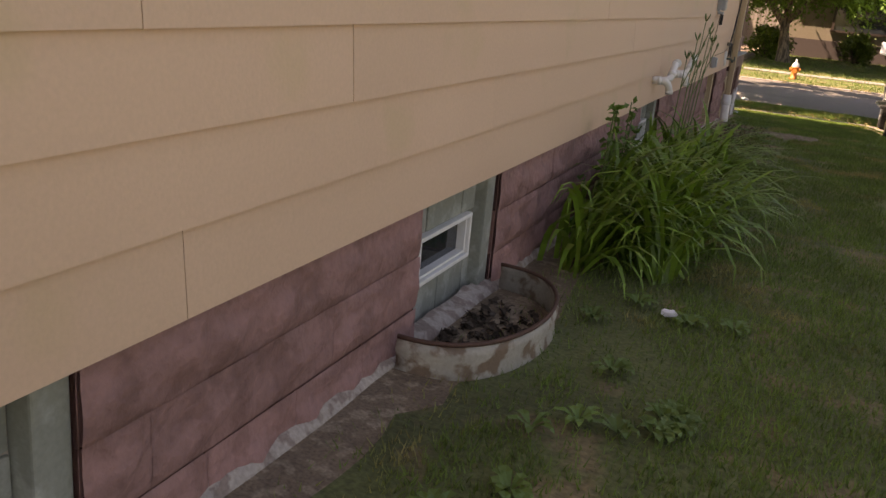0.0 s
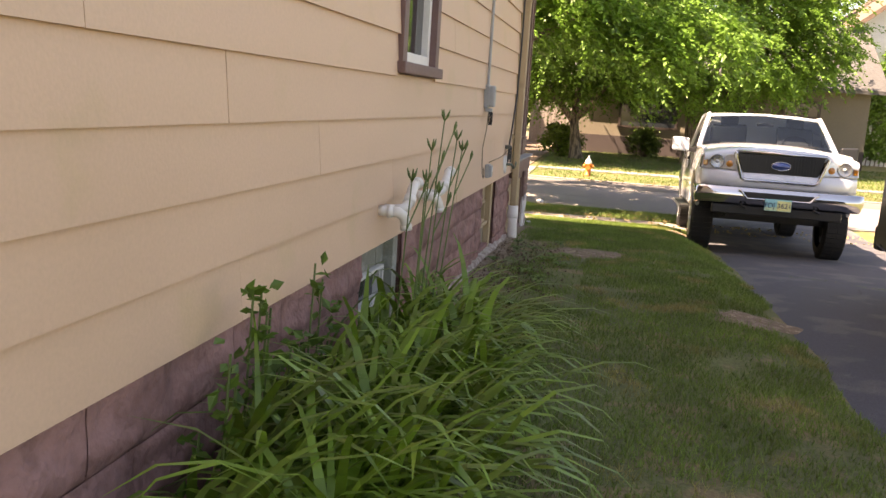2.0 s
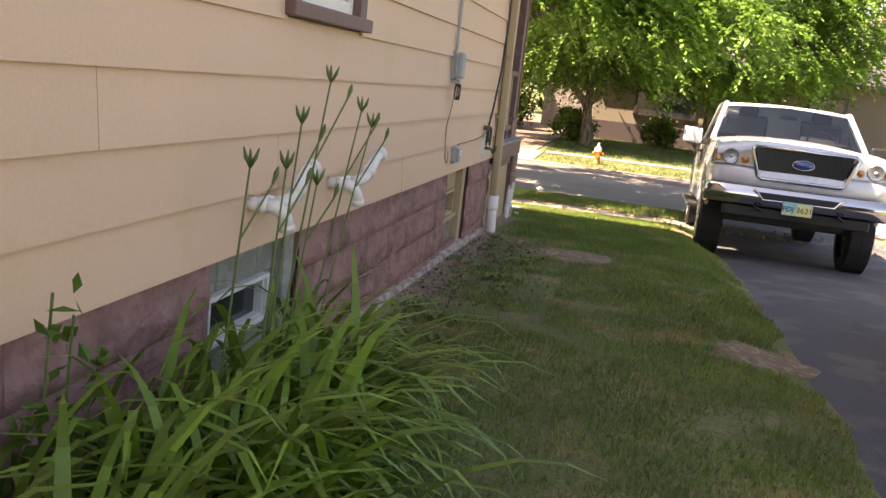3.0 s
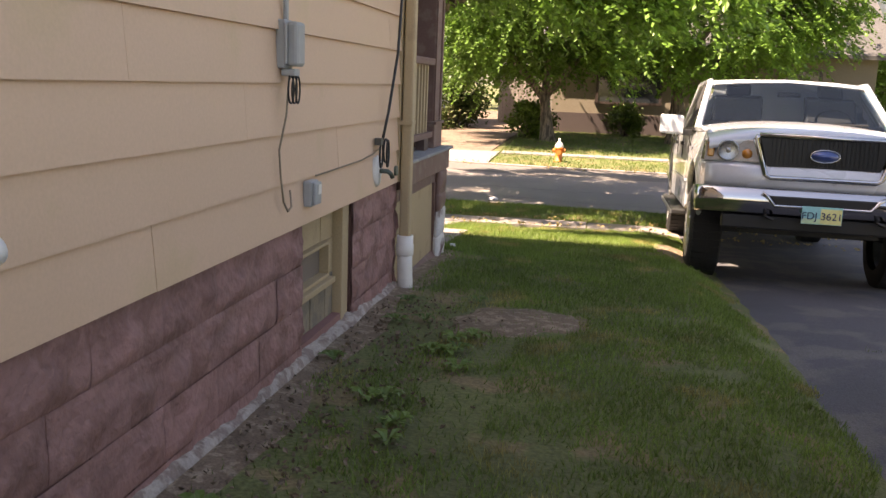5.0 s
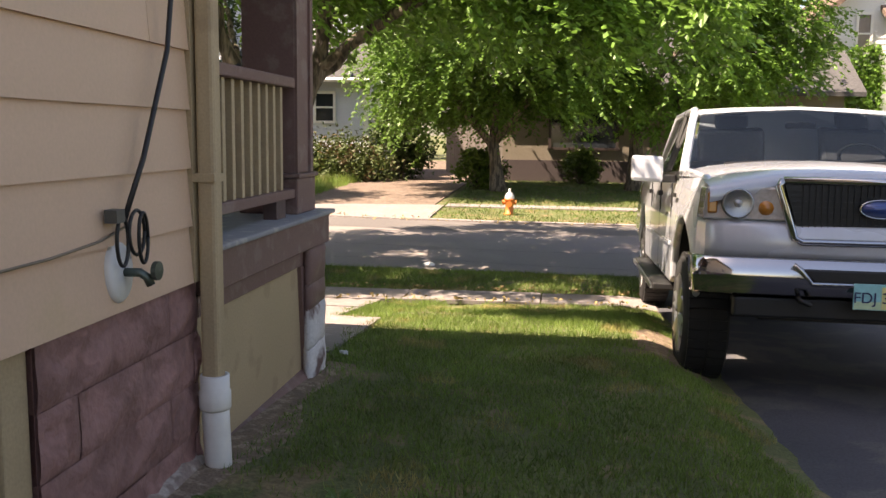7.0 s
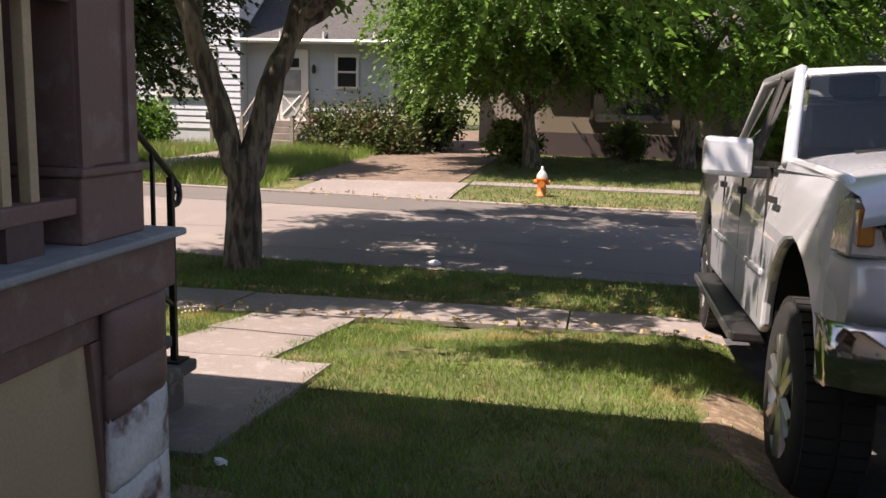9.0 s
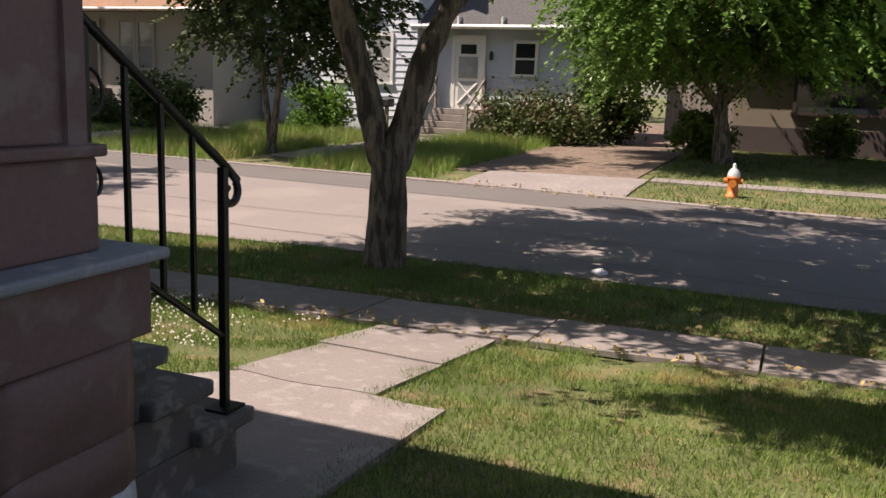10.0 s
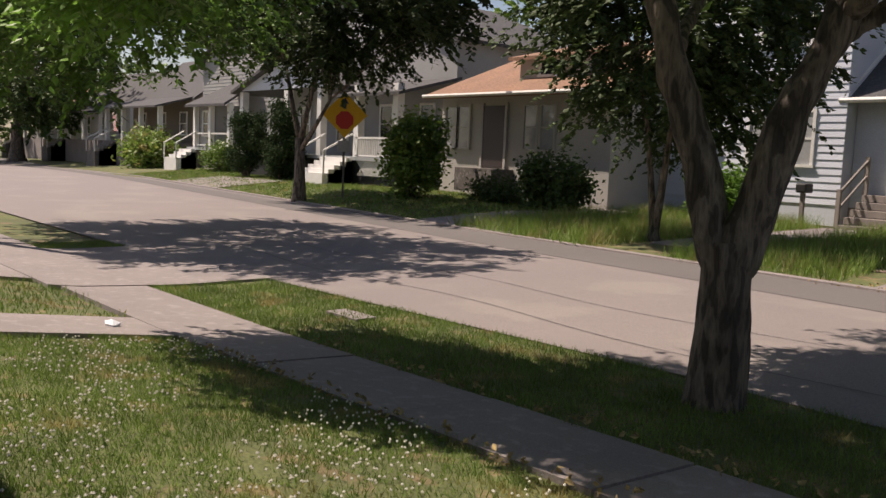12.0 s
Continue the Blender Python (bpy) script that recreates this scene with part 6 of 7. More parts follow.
slab_roof(iv, [(12.4, 28.1, 4.95), (20.4, 28.1, 4.95), (20.4, 31.5, 6.9), (12.4, 31.5, 6.9)], 0.18, ROOF_BROWN, "brown shingle roof")
far_window(iv, 11.7, 12.1, 29.96, 4.4, 5.7, WOOD_GREY)
far_window(iv, 13.3, 13.9, 28.56, 1.3, 2.6)
part("lean_to", Shape().box(8.6, 10, 31, 35, -0.3, 2.4), CLAP_WHITE, iv)
slab_roof(iv, [(8.3, 30.8, 2.3), (10, 30.8, 3.5), (10, 35, 3.5), (8.3, 35, 2.3)], 0.1, ROOF_GREY)
line = thing("power_line", "sagging black overhead power line", "cable")
part("wire", Shape().tube([(-2 + 30 * t, 19 + 3 * t, 7.4 - 2.2 * math.sin(t * math.pi)) for t in (k / 20 for k in range(21))], 0.018, 5), CABLE, line)

# ---- street things ----
hx, hy = 0.34, 15.53
hyd = thing("fire_hydrant", "orange fire hydrant with a silver bonnet on the far verge", "hydrant", "", pose(hx, hy, float(gz(hx, hy)) + 0.0))
part("barrel", Shape().lathe([(0.09, -0.03), (0.12, 0.0), (0.12, 0.03), (0.085, 0.04), (0.085, 0.30), (0.11, 0.31), (0.11, 0.35), (0.001, 0.35)], 20), ORANGE, hyd, smooth=True)
part("bonnet", Shape().lathe([(0.105, 0.352), (0.10, 0.39), (0.085, 0.43), (0.055, 0.47), (0.03, 0.49), (0.03, 0.53), (0.022, 0.56), (0.001, 0.565)], 20), SILVER, hyd, "silver bonnet", True)
for sx in (-1, 1):
    part("nozzle_cap", Shape().tube([(sx * 0.08, 0, 0.27), (sx * 0.15, 0, 0.27)], [0.045, 0.05], 12), ORANGE, hyd)
part("pumper_cap", Shape().tube([(0, -0.08, 0.24), (0, -0.16, 0.24)], [0.06, 0.065], 14), ORANGE, hyd)
sx_, sy_ = -22.6, 18.2
sg = thing("warning_sign", "yellow diamond stop-ahead sign on a thin steel post", "sign", "", pose(sx_, sy_, float(gz(sx_, sy_)), 0, 0, 56))
part("post", Shape().box(-0.035, 0.035, -0.02, 0.02, -0.1, 3.2), STEEL, sg)
part("plate", Shape().prism([(0, 1.95), (0.72, 2.67), (0, 3.39), (-0.72, 2.67)], -0.045, -0.025, "y"), SIGN_YELLOW, sg, "yellow diamond sheet")
part("octagon", Shape().prism([(0.3 * math.cos(a), 2.5 + 0.3 * math.sin(a)) for a in (math.pi / 8 + k * math.pi / 4 for k in range(8))], -0.05, -0.046, "y"), RED, sg, "red octagon symbol")
part("arrow", Shape().prism([(-0.045, 2.86), (0.045, 2.86), (0.045, 3.03), (0.13, 3.01), (0, 3.22), (-0.13, 3.01), (-0.045, 3.03)], -0.05, -0.046, "y"), INK, sg)
part("lower_plate", Shape().box(-0.2, 0.2, -0.04, -0.025, 1.5, 1.85), GREY_BOX, sg)


def scrap(name, label, x, y, r, material, seed):
    g = random.Random(seed)
    s = Shape()
    n = 9
    z = float(gz(x, y)) + 0.03
    rim = [(x + r * g.uniform(0.6, 1.2) * math.cos(a), y + 0.6 * r * g.uniform(0.6, 1.2) * math.sin(a), z + g.uniform(0, 0.02)) for a in (k / n * 2 * math.pi for k in range(n))]
    s.add(rim + [(x, y, z + r * 0.45)] + [(a, b, c - 0.02) for a, b, c in rim], [(k, (k + 1) % n, n) for k in range(n)] + [(k, n + 1 + k, n + 1 + (k + 1) % n, (k + 1) % n) for k in range(n)])
    return tagged(new(name, s.mesh(name, material)), label, "litter")


scrap("paper_litter", "crumpled white paper in the road gutter", -0.35, 8.55, 0.10, PAPER, 1)
scrap("paper_litter", "small white paper scrap on the lawn", 0.79, -8.46, 0.032, PAPER, 2)
scrap("paper_litter", "small white scrap beside the steps", 0.05, 2.1, 0.03, PAPER, 3)
scrap("paper_litter", "pale flattened litter on the driveway apron", -6.2, 5.05, 0.1, PAPER, 4)

# ---- things on the house wall ----
well = thing("window_well", "rusty corrugated steel window well half full of dead leaves", "window well")
gw = float(gz(0.2, -9.1))
N_ = 40
rows_ = []
for j, dz in enumerate((-0.12, -0.02, 0.03, 0.08, 0.118)):
    ring = []
    for k in range(N_ + 1):
        a = math.pi * k / N_
        rr = 1 + 0.03 * (j % 2)
        ring.append((0.03 + 0.385 * math.sin(a) ** 0.8 * rr, -9.13 - 0.53 * math.cos(a) * rr, gw + dz + 0.02 * (1 - k / N_)))
    rows_.append(ring)
ws = Shape()
ws.add([p for r_ in rows_ for p in r_], [(j * (N_ + 1) + k, j * (N_ + 1) + k + 1, (j + 1) * (N_ + 1) + k + 1, (j + 1) * (N_ + 1) + k) for j in range(4) for k in range(N_)])
wl = part("wall", ws, RUST, well, smooth=True)
wl.modifiers.new("thick", "SOLIDIFY").thickness = 0.006
part("rim", Shape().tube([(x, y, z + 0.002) for x, y, z in rows_[-1]], 0.009, 6), mat("rust brown rim", (0.10, 0.05, 0.035), 0.8, 0.2, bump=0.4), well, "rust brown rolled rim", True)
bot = Shape()
bot.add([(0.03, -9.13, gw - 0.005)] + [(0.03 + 0.375 * math.sin(math.pi * k / 20) ** 0.8, -9.13 - 0.52 * math.cos(math.pi * k / 20), gw - 0.01) for k in range(21)], [(0, k, k + 1) for k in range(1, 21)])
part("soil_fill", bot, SOIL, well)
lit = np.random.default_rng(3)
pts = [(0.03 + 0.33 * math.sin(a) * r, -9.13 - 0.46 * math.cos(a) * r, gw + 0.012) for a, r in lit.uniform((0.1, 0.1), (3.0, 1.0), (60, 2))]
dl = under(new("dead_leaves", soup("dead_leaves", leaves(pts, 520, 0.045, 0.012, 4, 0), 3, mat("dead dark leaf", (0.07, 0.05, 0.035), 0.9, spread=0.4, bump=0.0))), well)

for k, (y, zf) in enumerate(((-5.37, 0.95), (-4.54, 0.95))):
    ex = thing("exhaust_vent", "white plastic exhaust elbow turned down", "vent pipe", "vent pipes")
    r = 0.027
    part("stub", Shape().tube([(0.0, y, zf), (0.055, y + 0.002, zf)], r, 16), WHITE_PVC, ex, smooth=True)
    part("collar", Shape().tube([(0.045, y, zf), (0.075, y + 0.005, zf)], r * 1.22, 16), WHITE_PVC, ex, smooth=True)
    part("elbow", Shape().tube([(0.07, y + 0.004, zf), (0.098, y + 0.016, zf - 0.004), (0.12, y + 0.034, zf - 0.022), (0.13, y + 0.05, zf - 0.05), (0.134, y + 0.058, zf - 0.085)], r, 16), WHITE_PVC, ex, smooth=True)
    part("lip", Shape().tube([(0.133, y + 0.056, zf - 0.07), (0.135, y + 0.06, zf - 0.095)], r * 1.12, 16), WHITE_PVC, ex, smooth=True)
    inn = thing("intake_vent", "white plastic intake pipe with an upturned bend", "vent pipe", "vent pipes")
    yb, ym = y + (0.11 if k == 0 else 0.17), y + (0.31 if k == 0 else 0.40)
    part("stub", Shape().tube([(0.0, yb, zf - 0.005), (0.06, yb, zf - 0.005)], r, 16), WHITE_PVC, inn, smooth=True)
    part("bend", Shape().tube([(0.055, yb, zf - 0.005), (0.09, yb + 0.01, zf), (0.112, yb + 0.035, zf + 0.015), (0.118, yb + 0.07, zf + 0.045), (0.118, ym - 0.10, zf + 0.085), (0.118, ym - 0.05, zf + 0.112), (0.12, ym - 0.01, zf + 0.12)], r, 16), WHITE_PVC, inn, smooth=True)
    part("collar", Shape().tube([(0.116, yb + 0.05, zf + 0.03), (0.118, yb + 0.08, zf + 0.056)], r * 1.2, 16), WHITE_PVC, inn, smooth=True)
    rim = part("mouth", Shape().tube([(0.12, ym - 0.03, zf + 0.118), (0.122, ym + 0.01, zf + 0.122)], r * 1.25, 16), WHITE_PVC, inn, smooth=True)
    part("opening", Shape().tube([(0.122, ym - 0.032, zf + 0.1175), (0.12, ym - 0.035, zf + 0.117)], r * 0.95, 16), GREY_BOX, inn)
eb = thing("utility_box", "grey plastic utility box with hanging wires", "utility box", "", pose(0, -0.10, 0.02))
part("back_plate", Shape().box(0.004, 0.045, -2.16, -2.06, 1.45, 1.645), GREY_BOX, eb, bevel=0.008)
part("cover", Shape().box(0.045, 0.095, -2.15, -2.05, 1.46, 1.638), GREY_BOX, eb, bevel=0.014)
part("lower_cover", Shape().box(0.02, 0.08, -2.14, -2.075, 1.42, 1.45), GREY_BOX, eb, bevel=0.006)
part("hinge", Shape().tube([(0.05, -2.163, 1.47), (0.05, -2.163, 1.63)], 0.006, 8), GREY_BOX, eb)
part("conduit", Shape().tube([(0.03, -2.11, 1.64), (0.03, -2.11, WALL_TOP)], 0.012, 8), GREY_BOX, eb, "grey conduit running up the wall")
for k in range(3):
    y, rl_ = -2.125 + 0.018 * k, 0.034 - 0.005 * k
    part("wire_loop", Shape().tube([(0.055, y - 0.3 * rl_, 1.425)] + [(0.06 + 0.008 * k, y - rl_ * math.sin(a), 1.365 + 0.055 * math.cos(a)) for a in (0.35 + j / 18 * 5.6 for j in range(19))] + [(0.055, y + 0.3 * rl_, 1.425)], 0.004, 6), CABLE, eb, "black wire loop", True)
part("wire_drop", Shape().tube([(0.05, -2.12, 1.425), (0.045, -2.14, 1.26), (0.03, -2.18, 1.12), (0.03, -2.16, 1.0), (0.035, -2.14, 0.9), (0.04, -2.10, 0.855), (0.04, -2.06, 0.87), (0.03, -2.05, 0.94)], 0.0045, 6), WIRE_TAN, eb, "painted wire", True)
sb = thing("junction_box", "small grey telephone junction box with a white tag", "junction box", "", pose(0, -0.08, 0))
part("body", Shape().box(0.006, 0.05, -1.845, -1.735, 0.855, 0.975), GREY_BOX, sb, bevel=0.01)
part("lid", Shape().box(0.05, 0.066, -1.837, -1.743, 0.863, 0.967), GREY_BOX, sb, bevel=0.01)
part("tag", Shape().box(0.066, 0.0675, -1.795, -1.752, 0.91, 0.955), WHITE_TRIM, sb, "white paper tag")
ow = thing("wall_wire", "painted wire stapled along the siding", "wire")
part("wire", Shape().tube([(0.02, -1.78, 0.985), (0.022, -1.4, 0.99), (0.024, -1.0, 0.995), (0.024, -0.75, 1.01), (0.03, -0.6, 1.04)], 0.004, 6), WIRE_TAN, ow, smooth=True)
tap = thing("hose_tap", "brass hose tap on a white oval wall plate", "tap", "", pose(0, -0.11, 0))
tap_plate = part("plate", Shape().lathe([(0.001, 0.034), (0.085, 0.032), (0.095, 0.02), (0.095, 0.004)], 26, "x", (0, 0, 0)), WHITE_TRIM, tap, "white oval plate", True)
tap_plate.matrix_basis = Matrix.Translation((0, -0.52, 0.9)) @ Matrix.Diagonal((1, 0.75, 1.0, 1))
part("spout", Shape().tube([(0.03, -0.51, 0.90), (0.08, -0.505, 0.90), (0.10, -0.50, 0.885), (0.11, -0.495, 0.86)], 0.014, 10), BRASS, tap, smooth=True)
part("handle", Shape().lathe([(0.001, 0.12), (0.03, 0.12), (0.03, 0.135), (0.001, 0.137)], 14, "x", (0, -0.49, 0.905)), BRASS, tap)
cab = thing("cable_coil", "coiled black cable hanging from the house corner", "cable", "", pose(0, -0.11, 0))
lp = [(0.045, -0.04, WALL_TOP - 0.3), (0.045, -0.06, 3.2), (0.05, -0.10, 2.1), (0.055, -0.22, 1.6), (0.05, -0.40, 1.25), (0.045, -0.53, 1.06)]
part("cable", Shape().tube(lp, 0.009, 8), CABLE, cab, smooth=True)
for k, (dy, dz, ry, rz) in enumerate(((-0.55, 1.0, 0.035, 0.075), (-0.47, 1.02, 0.05, 0.07), (-0.44, 1.0, 0.03, 0.08))):
    part("loop", Shape().tube([(0.05 + 0.006 * k, dy + ry * math.cos(a), dz + rz * math.sin(a)) for a in (j / 22 * 2 * math.pi for j in range(23))], 0.006, 6), CABLE, cab, smooth=True)
part("clamp", Shape().box(0.02, 0.06, -0.6, -0.55, 1.06, 1.1), STEEL, cab)

# ---- daylilies ----
LY0, LY1 = -8.05, -5.35
gl = np.random.default_rng(21)


def blades(count, x0, x1, y0, y1, length, width, seed, lean=1.0):
    """Arching strap leaves, each a strip of six quads with a fold."""
    g = np.random.default_rng(seed)
    out = []
    for _ in range(count):
        bx, by = g.uniform(x0, x1), g.uniform(y0, y1)
        k = min(range(len(CLUMPS)), key=lambda i: (CLUMPS[i][0] - bx) ** 2 + (CLUMPS[i][1] - by) ** 2)
        bx, by = CLUMPS[k][0] + g.normal(0, 0.06), CLUMPS[k][1] + g.normal(0, 0.07)
        a = g.uniform(0, 2 * math.pi)
        L, w = length * g.uniform(0.55, 1.15), width * g.uniform(0.6, 1.2)
        dx, dy = math.cos(a), math.sin(a)
        if bx + dx * L * 0.6 < 0.05:
            dx = abs(dx)
        tilt, bend = g.uniform(0.08, 0.85) * lean, g.uniform(1.5, 3.2)
        p = np.array([bx, by, float(gz(bx, by)) - 0.02])
        sd = np.array([-dy, dx, 0.0])
        prev = None
        n = 7
        for i in range(n + 1):
            t = i / n
            ang = tilt + bend * t * t
            wv = w * (1 - t ** 2.2) * (0.55 + 0.9 * t if t < 0.5 else 1.0)
            l, r = p - sd * wv / 2, p + sd * wv / 2
            if l[0] < 0.012:
                l[0] = 0.012
            if r[0] < 0.012:
                r[0] = 0.012
            if prev is not None:
                out += [prev[0], prev[1], r, l]
            prev = (l, r)
            h = L / n
            p = p + h * np.array([dx * math.sin(ang), dy * math.sin(ang), math.cos(ang)])
            p[2] = max(p[2], float(gz(p[0], p[1])) + 0.01)
    return np.array(out)


CLUMPS = []
while len(CLUMPS) < 66:
    y = gl.uniform(LY0, LY1)
    CLUMPS.append((gl.uniform(0.10, 0.80 - 0.10 * (y - LY0)), y))
for ci in range(6):
    sel = [c for i, c in enumerate(CLUMPS) if i % 6 == ci]
    keep, CLUMPS = CLUMPS, sel
    lily = thing("daylily_clump", "arching green daylily leaves along the foundation", "plant", "daylilies")
    under(new("leaves", soup("leaves", blades(240, 0.1, 0.85, LY0, LY1, 0.84, 0.043, 100 + ci), 4, LILY)), lily)
    under(new("dead_leaves", soup("dead_leaves", blades(9, 0.1, 0.85, LY0, LY1, 0.5, 0.014, 130 + ci, 1.6), 4, LILY_DRY)), lily)
    CLUMPS = keep
for k, (x, y, dx, dy, ztip) in enumerate(((0.33, -5.90, 0.02, 0.34, 1.43), (0.32, -5.92, 0.02, 0.16, 1.30), (0.34, -5.72, 0.01, 0.51, 1.33), (0.31, -6.20, 0.03, 0.09, 1.19), (0.33, -5.98, 0.02, 0.10, 1.17), (0.34, -5.86, 0.02, 0.22, 1.10), (0.35, -5.70, 0.01, 0.60, 1.27))):
    g0 = float(gz(x, y))
    h = ztip - g0
    sc = thing("flower_stalk", "thin daylily stalk with closed green buds", "plant", "daylily stalks")
    tipz = g0 + h
    part("stem", Shape().tube([(x, y, g0 - 0.02), (x + dx * 0.35, y + dy * 0.4, g0 + h * 0.45), (x + dx * 0.8, y + dy * 0.8, g0 + h * 0.82), (x + dx, y + dy, tipz)], [0.0045, 0.004, 0.0035, 0.003], 6), STALK, sc, smooth=True)
    for b in range(3):
        a = b * 2.1 + k
        part("bud", Shape().tube([(x + dx, y + dy, tipz - 0.01), (x + dx + 0.015 * math.cos(a), y + dy + 0.015 * math.sin(a), tipz + 0.018), (x + dx + 0.024 * math.cos(a), y + dy + 0.026 * math.sin(a), tipz + 0.045)], [0.003, 0.0065, 0.002], 6), STALK, sc, smooth=True)
    part("side_stem", Shape().tube([(x + dx * 0.78, y + dy * 0.8, g0 + h * 0.8), (x + dx + 0.03, y + dy + 0.09, tipz - 0.06)], 0.0035, 5), STALK, sc)
    part("bud", Shape().tube([(x + dx + 0.03, y + dy + 0.09, tipz - 0.06), (x + dx + 0.035, y + dy + 0.10, tipz - 0.03), (x + dx + 0.035, y + dy + 0.11, tipz - 0.01)], [0.004, 0.009, 0.003], 6), STALK, sc)
weeds = thing("wall_weed", "leafy weeds growing through the daylilies at the wall", "plant")
wc_ = []
for k in range(16):
    x, y = gl.uniform(0.05, 0.2), gl.uniform(-7.6, -6.5)
    h = gl.uniform(0.35, 0.78)
    g0 = float(gz(x, y))
    part("stem", Shape().tube([(x, y, g0 - 0.02), (x + 0.02, y + 0.03, g0 + h * 0.5), (x + 0.03, y + 0.05, g0 + h)], 0.004, 5), STALK, weeds)
    wc_ += [(x + 0.03 + gl.normal(0, 0.02), y + 0.05 * q + gl.normal(0, 0.03), g0 + h * q) for q in np.linspace(0.3, 1, 9)]
under(new("leaves", soup("leaves", leaves(wc_, 420, 0.06, 0.018, 33, 0.1), 3, LEAF_BRIGHT)), weeds)


# ---- bare earth ----
def earth_patch(name, label, cx, cy, rx, ry, seed, lift=0.012):
    g = random.Random(seed)
    n = 40
    ph = [g.uniform(0, 6) for _ in range(4)]
    s = Shape()
    for ring in (0.0, 0.4, 0.75, 1.0):
        for k in range(n):
            a = k / n * 2 * math.pi
            w = 1 + 0.18 * math.sin(2 * a + ph[0]) + 0.12 * math.sin(3 * a + ph[1]) + 0.08 * math.sin(7 * a + ph[2])
            x, y = cx + rx * ring * w * math.cos(a), cy + ry * ring * w * math.sin(a)
            s.v.append((max(x, 0.0), y, float(gz(x, y)) + lift * (1 - ring ** 3) - 0.004 * (ring == 1)))
    s.f = [(i * n + k, i * n + (k + 1) % n, (i + 1) * n + (k + 1) % n, (i + 1) * n + k) for i in range(3) for k in range(n)]
    return setting(name, s, SOIL, label, "soil", True)


DRY = [(0.45, 4.42, 0.75, 0.28), (-1.9, 4.9, 0.5, 0.4)]      # thin yellowed grass
BARE = [(0.92, -0.70, 0.38, 0.38), (2.25, -3.1, 0.3, 0.3), (2.2, 3.4, 0.28, 0.75)]
for i, (cx, cy, rx, ry) in enumerate(BARE):
    earth_patch("soil_patch", "bare dry soil patch in the lawn", cx, cy, rx, ry, 200 + i)
s = Shape()
ys = steps_of(-14, 1.9, 0.15)
for y in ys:
    w = 0.19 + 0.12 * noise.noise((y * 1.3, 0, 0)) + (0.14 if -9.9 < y < -7.4 else 0)
    for q in (0, 0.5, 1):
        x = w * q
        s.v.append((x, y, float(gz(x, y)) + 0.012 * (1 - q) - 0.004 * (q == 1)))
s.f = [(i * 3 + k, i * 3 + k + 1, i * 3 + k + 4, i * 3 + k + 3) for i in range(len(ys) - 1) for k in range(2)]
setting("soil_strip", s, SOIL, "strip of dry soil along the foundation", "soil", True)


# ---- grass ----
def grass(name, label, x0, x1, y0, y1, count, height, width, material, seed, keep=None, paved=False):
    g = np.random.default_rng(seed)
    x, y = g.uniform(x0, x1, count), g.uniform(y0, y1, count)
    wob = np.array([noise.noise_vector((a * 3.0, b * 3.0, 1.5)) for a, b in zip(x, y)])
    rag = 0.11 * (x > -3) + 0.05
    ok = ~in_paved(x + rag * wob[:, 0] + 0.02, y + rag * wob[:, 1])
    ok |= paved
    ok &= ~((x < 0.95) & (y > -3.4) & (y < -0.1) & (wob[:, 2] > -0.25) & (g.random(count) < 0.85))
    ok &= ~((x < 0.95) & (y > -11) & (y < -7.9) & (wob[:, 2] > -0.2) & (g.random(count) < 0.7))
    for cx, cy, rx, ry in BARE:
        ok &= (((x - cx) / rx) ** 2 + ((y - cy) / ry) ** 2 > 0.9) | (g.random(count) < 0.08)
    for cx, cy, rx, ry in DRY:
        ok &= (((x - cx) / rx) ** 2 + ((y - cy) / ry) ** 2 > 0.8 + 0.8 * wob[:, 0]) | (g.random(count) < 0.4)
    ok &= (x > 0.3) | (y > 1.9) | (x < -0.1) | (g.random(count) < 0.55)
    dens = np.array([noise.noise((a * 1.3, b * 1.3, 4)) + 0.5 * noise.noise((a * 4, b * 4, 9)) for a, b in zip(x, y)]) if count < 400000 else 0
    ok &= dens > -0.42 + 0.5 * (g.random(count) - 0.5)
    if keep is not None:
        ok &= keep(x, y)
    x, y = x[ok], y[ok]
    n = len(x)
    z = gz(x, y)
    a, b = g.uniform(0, 2 * np.pi, n), g.uniform(0, 2 * np.pi, n)
    h = height * g.uniform(0.45, 1.25, n)
    w = width * g.uniform(0.7, 1.3, n)
    bend = h * g.uniform(0.1, 0.9, n)
    base = np.stack([x, y, z - 0.006], 1)
    sd = np.stack([np.cos(a) * w / 2, np.sin(a) * w / 2, 0 * w], 1)
    tip = base + np.stack([np.cos(b) * bend, np.sin(b) * bend, h], 1)
    me = soup(name, np.stack([base - sd, base + sd, tip], 1).reshape(-1, 3), 3, material)
    return tagged(new(name, me), label, "grass", "", "stuff")


grass("lawn_grass", "short mown grass beside the house", 0.1, 2.6, -12.5, 1.5, 190000, 0.036, 0.006, GRASS, 301)
grass("lawn_grass", "short mown grass on the front lawn", -6.2, 2.6, 1.5, 6.4, 200000, 0.042, 0.006, GRASS, 302)
grass("verge_grass", "mown grass on the verge", -14, 3.2, 6.4, 8.5, 90000, 0.06, 0.008, GRASS, 303)
grass("front_grass", "mown grass on the neighbour's side", -14, -6, 1, 6.4, 30000, 0.06, 0.010, GRASS, 304)
grass("far_grass", "mown grass on the far lawns", -1.3, 14, 14.2, 26, 60000, 0.07, 0.016, GRASS, 305)
grass("far_grass", "mown grass on the far lawns", -45, -16, 15, 24, 60000, 0.09, 0.03, GRASS, 306)
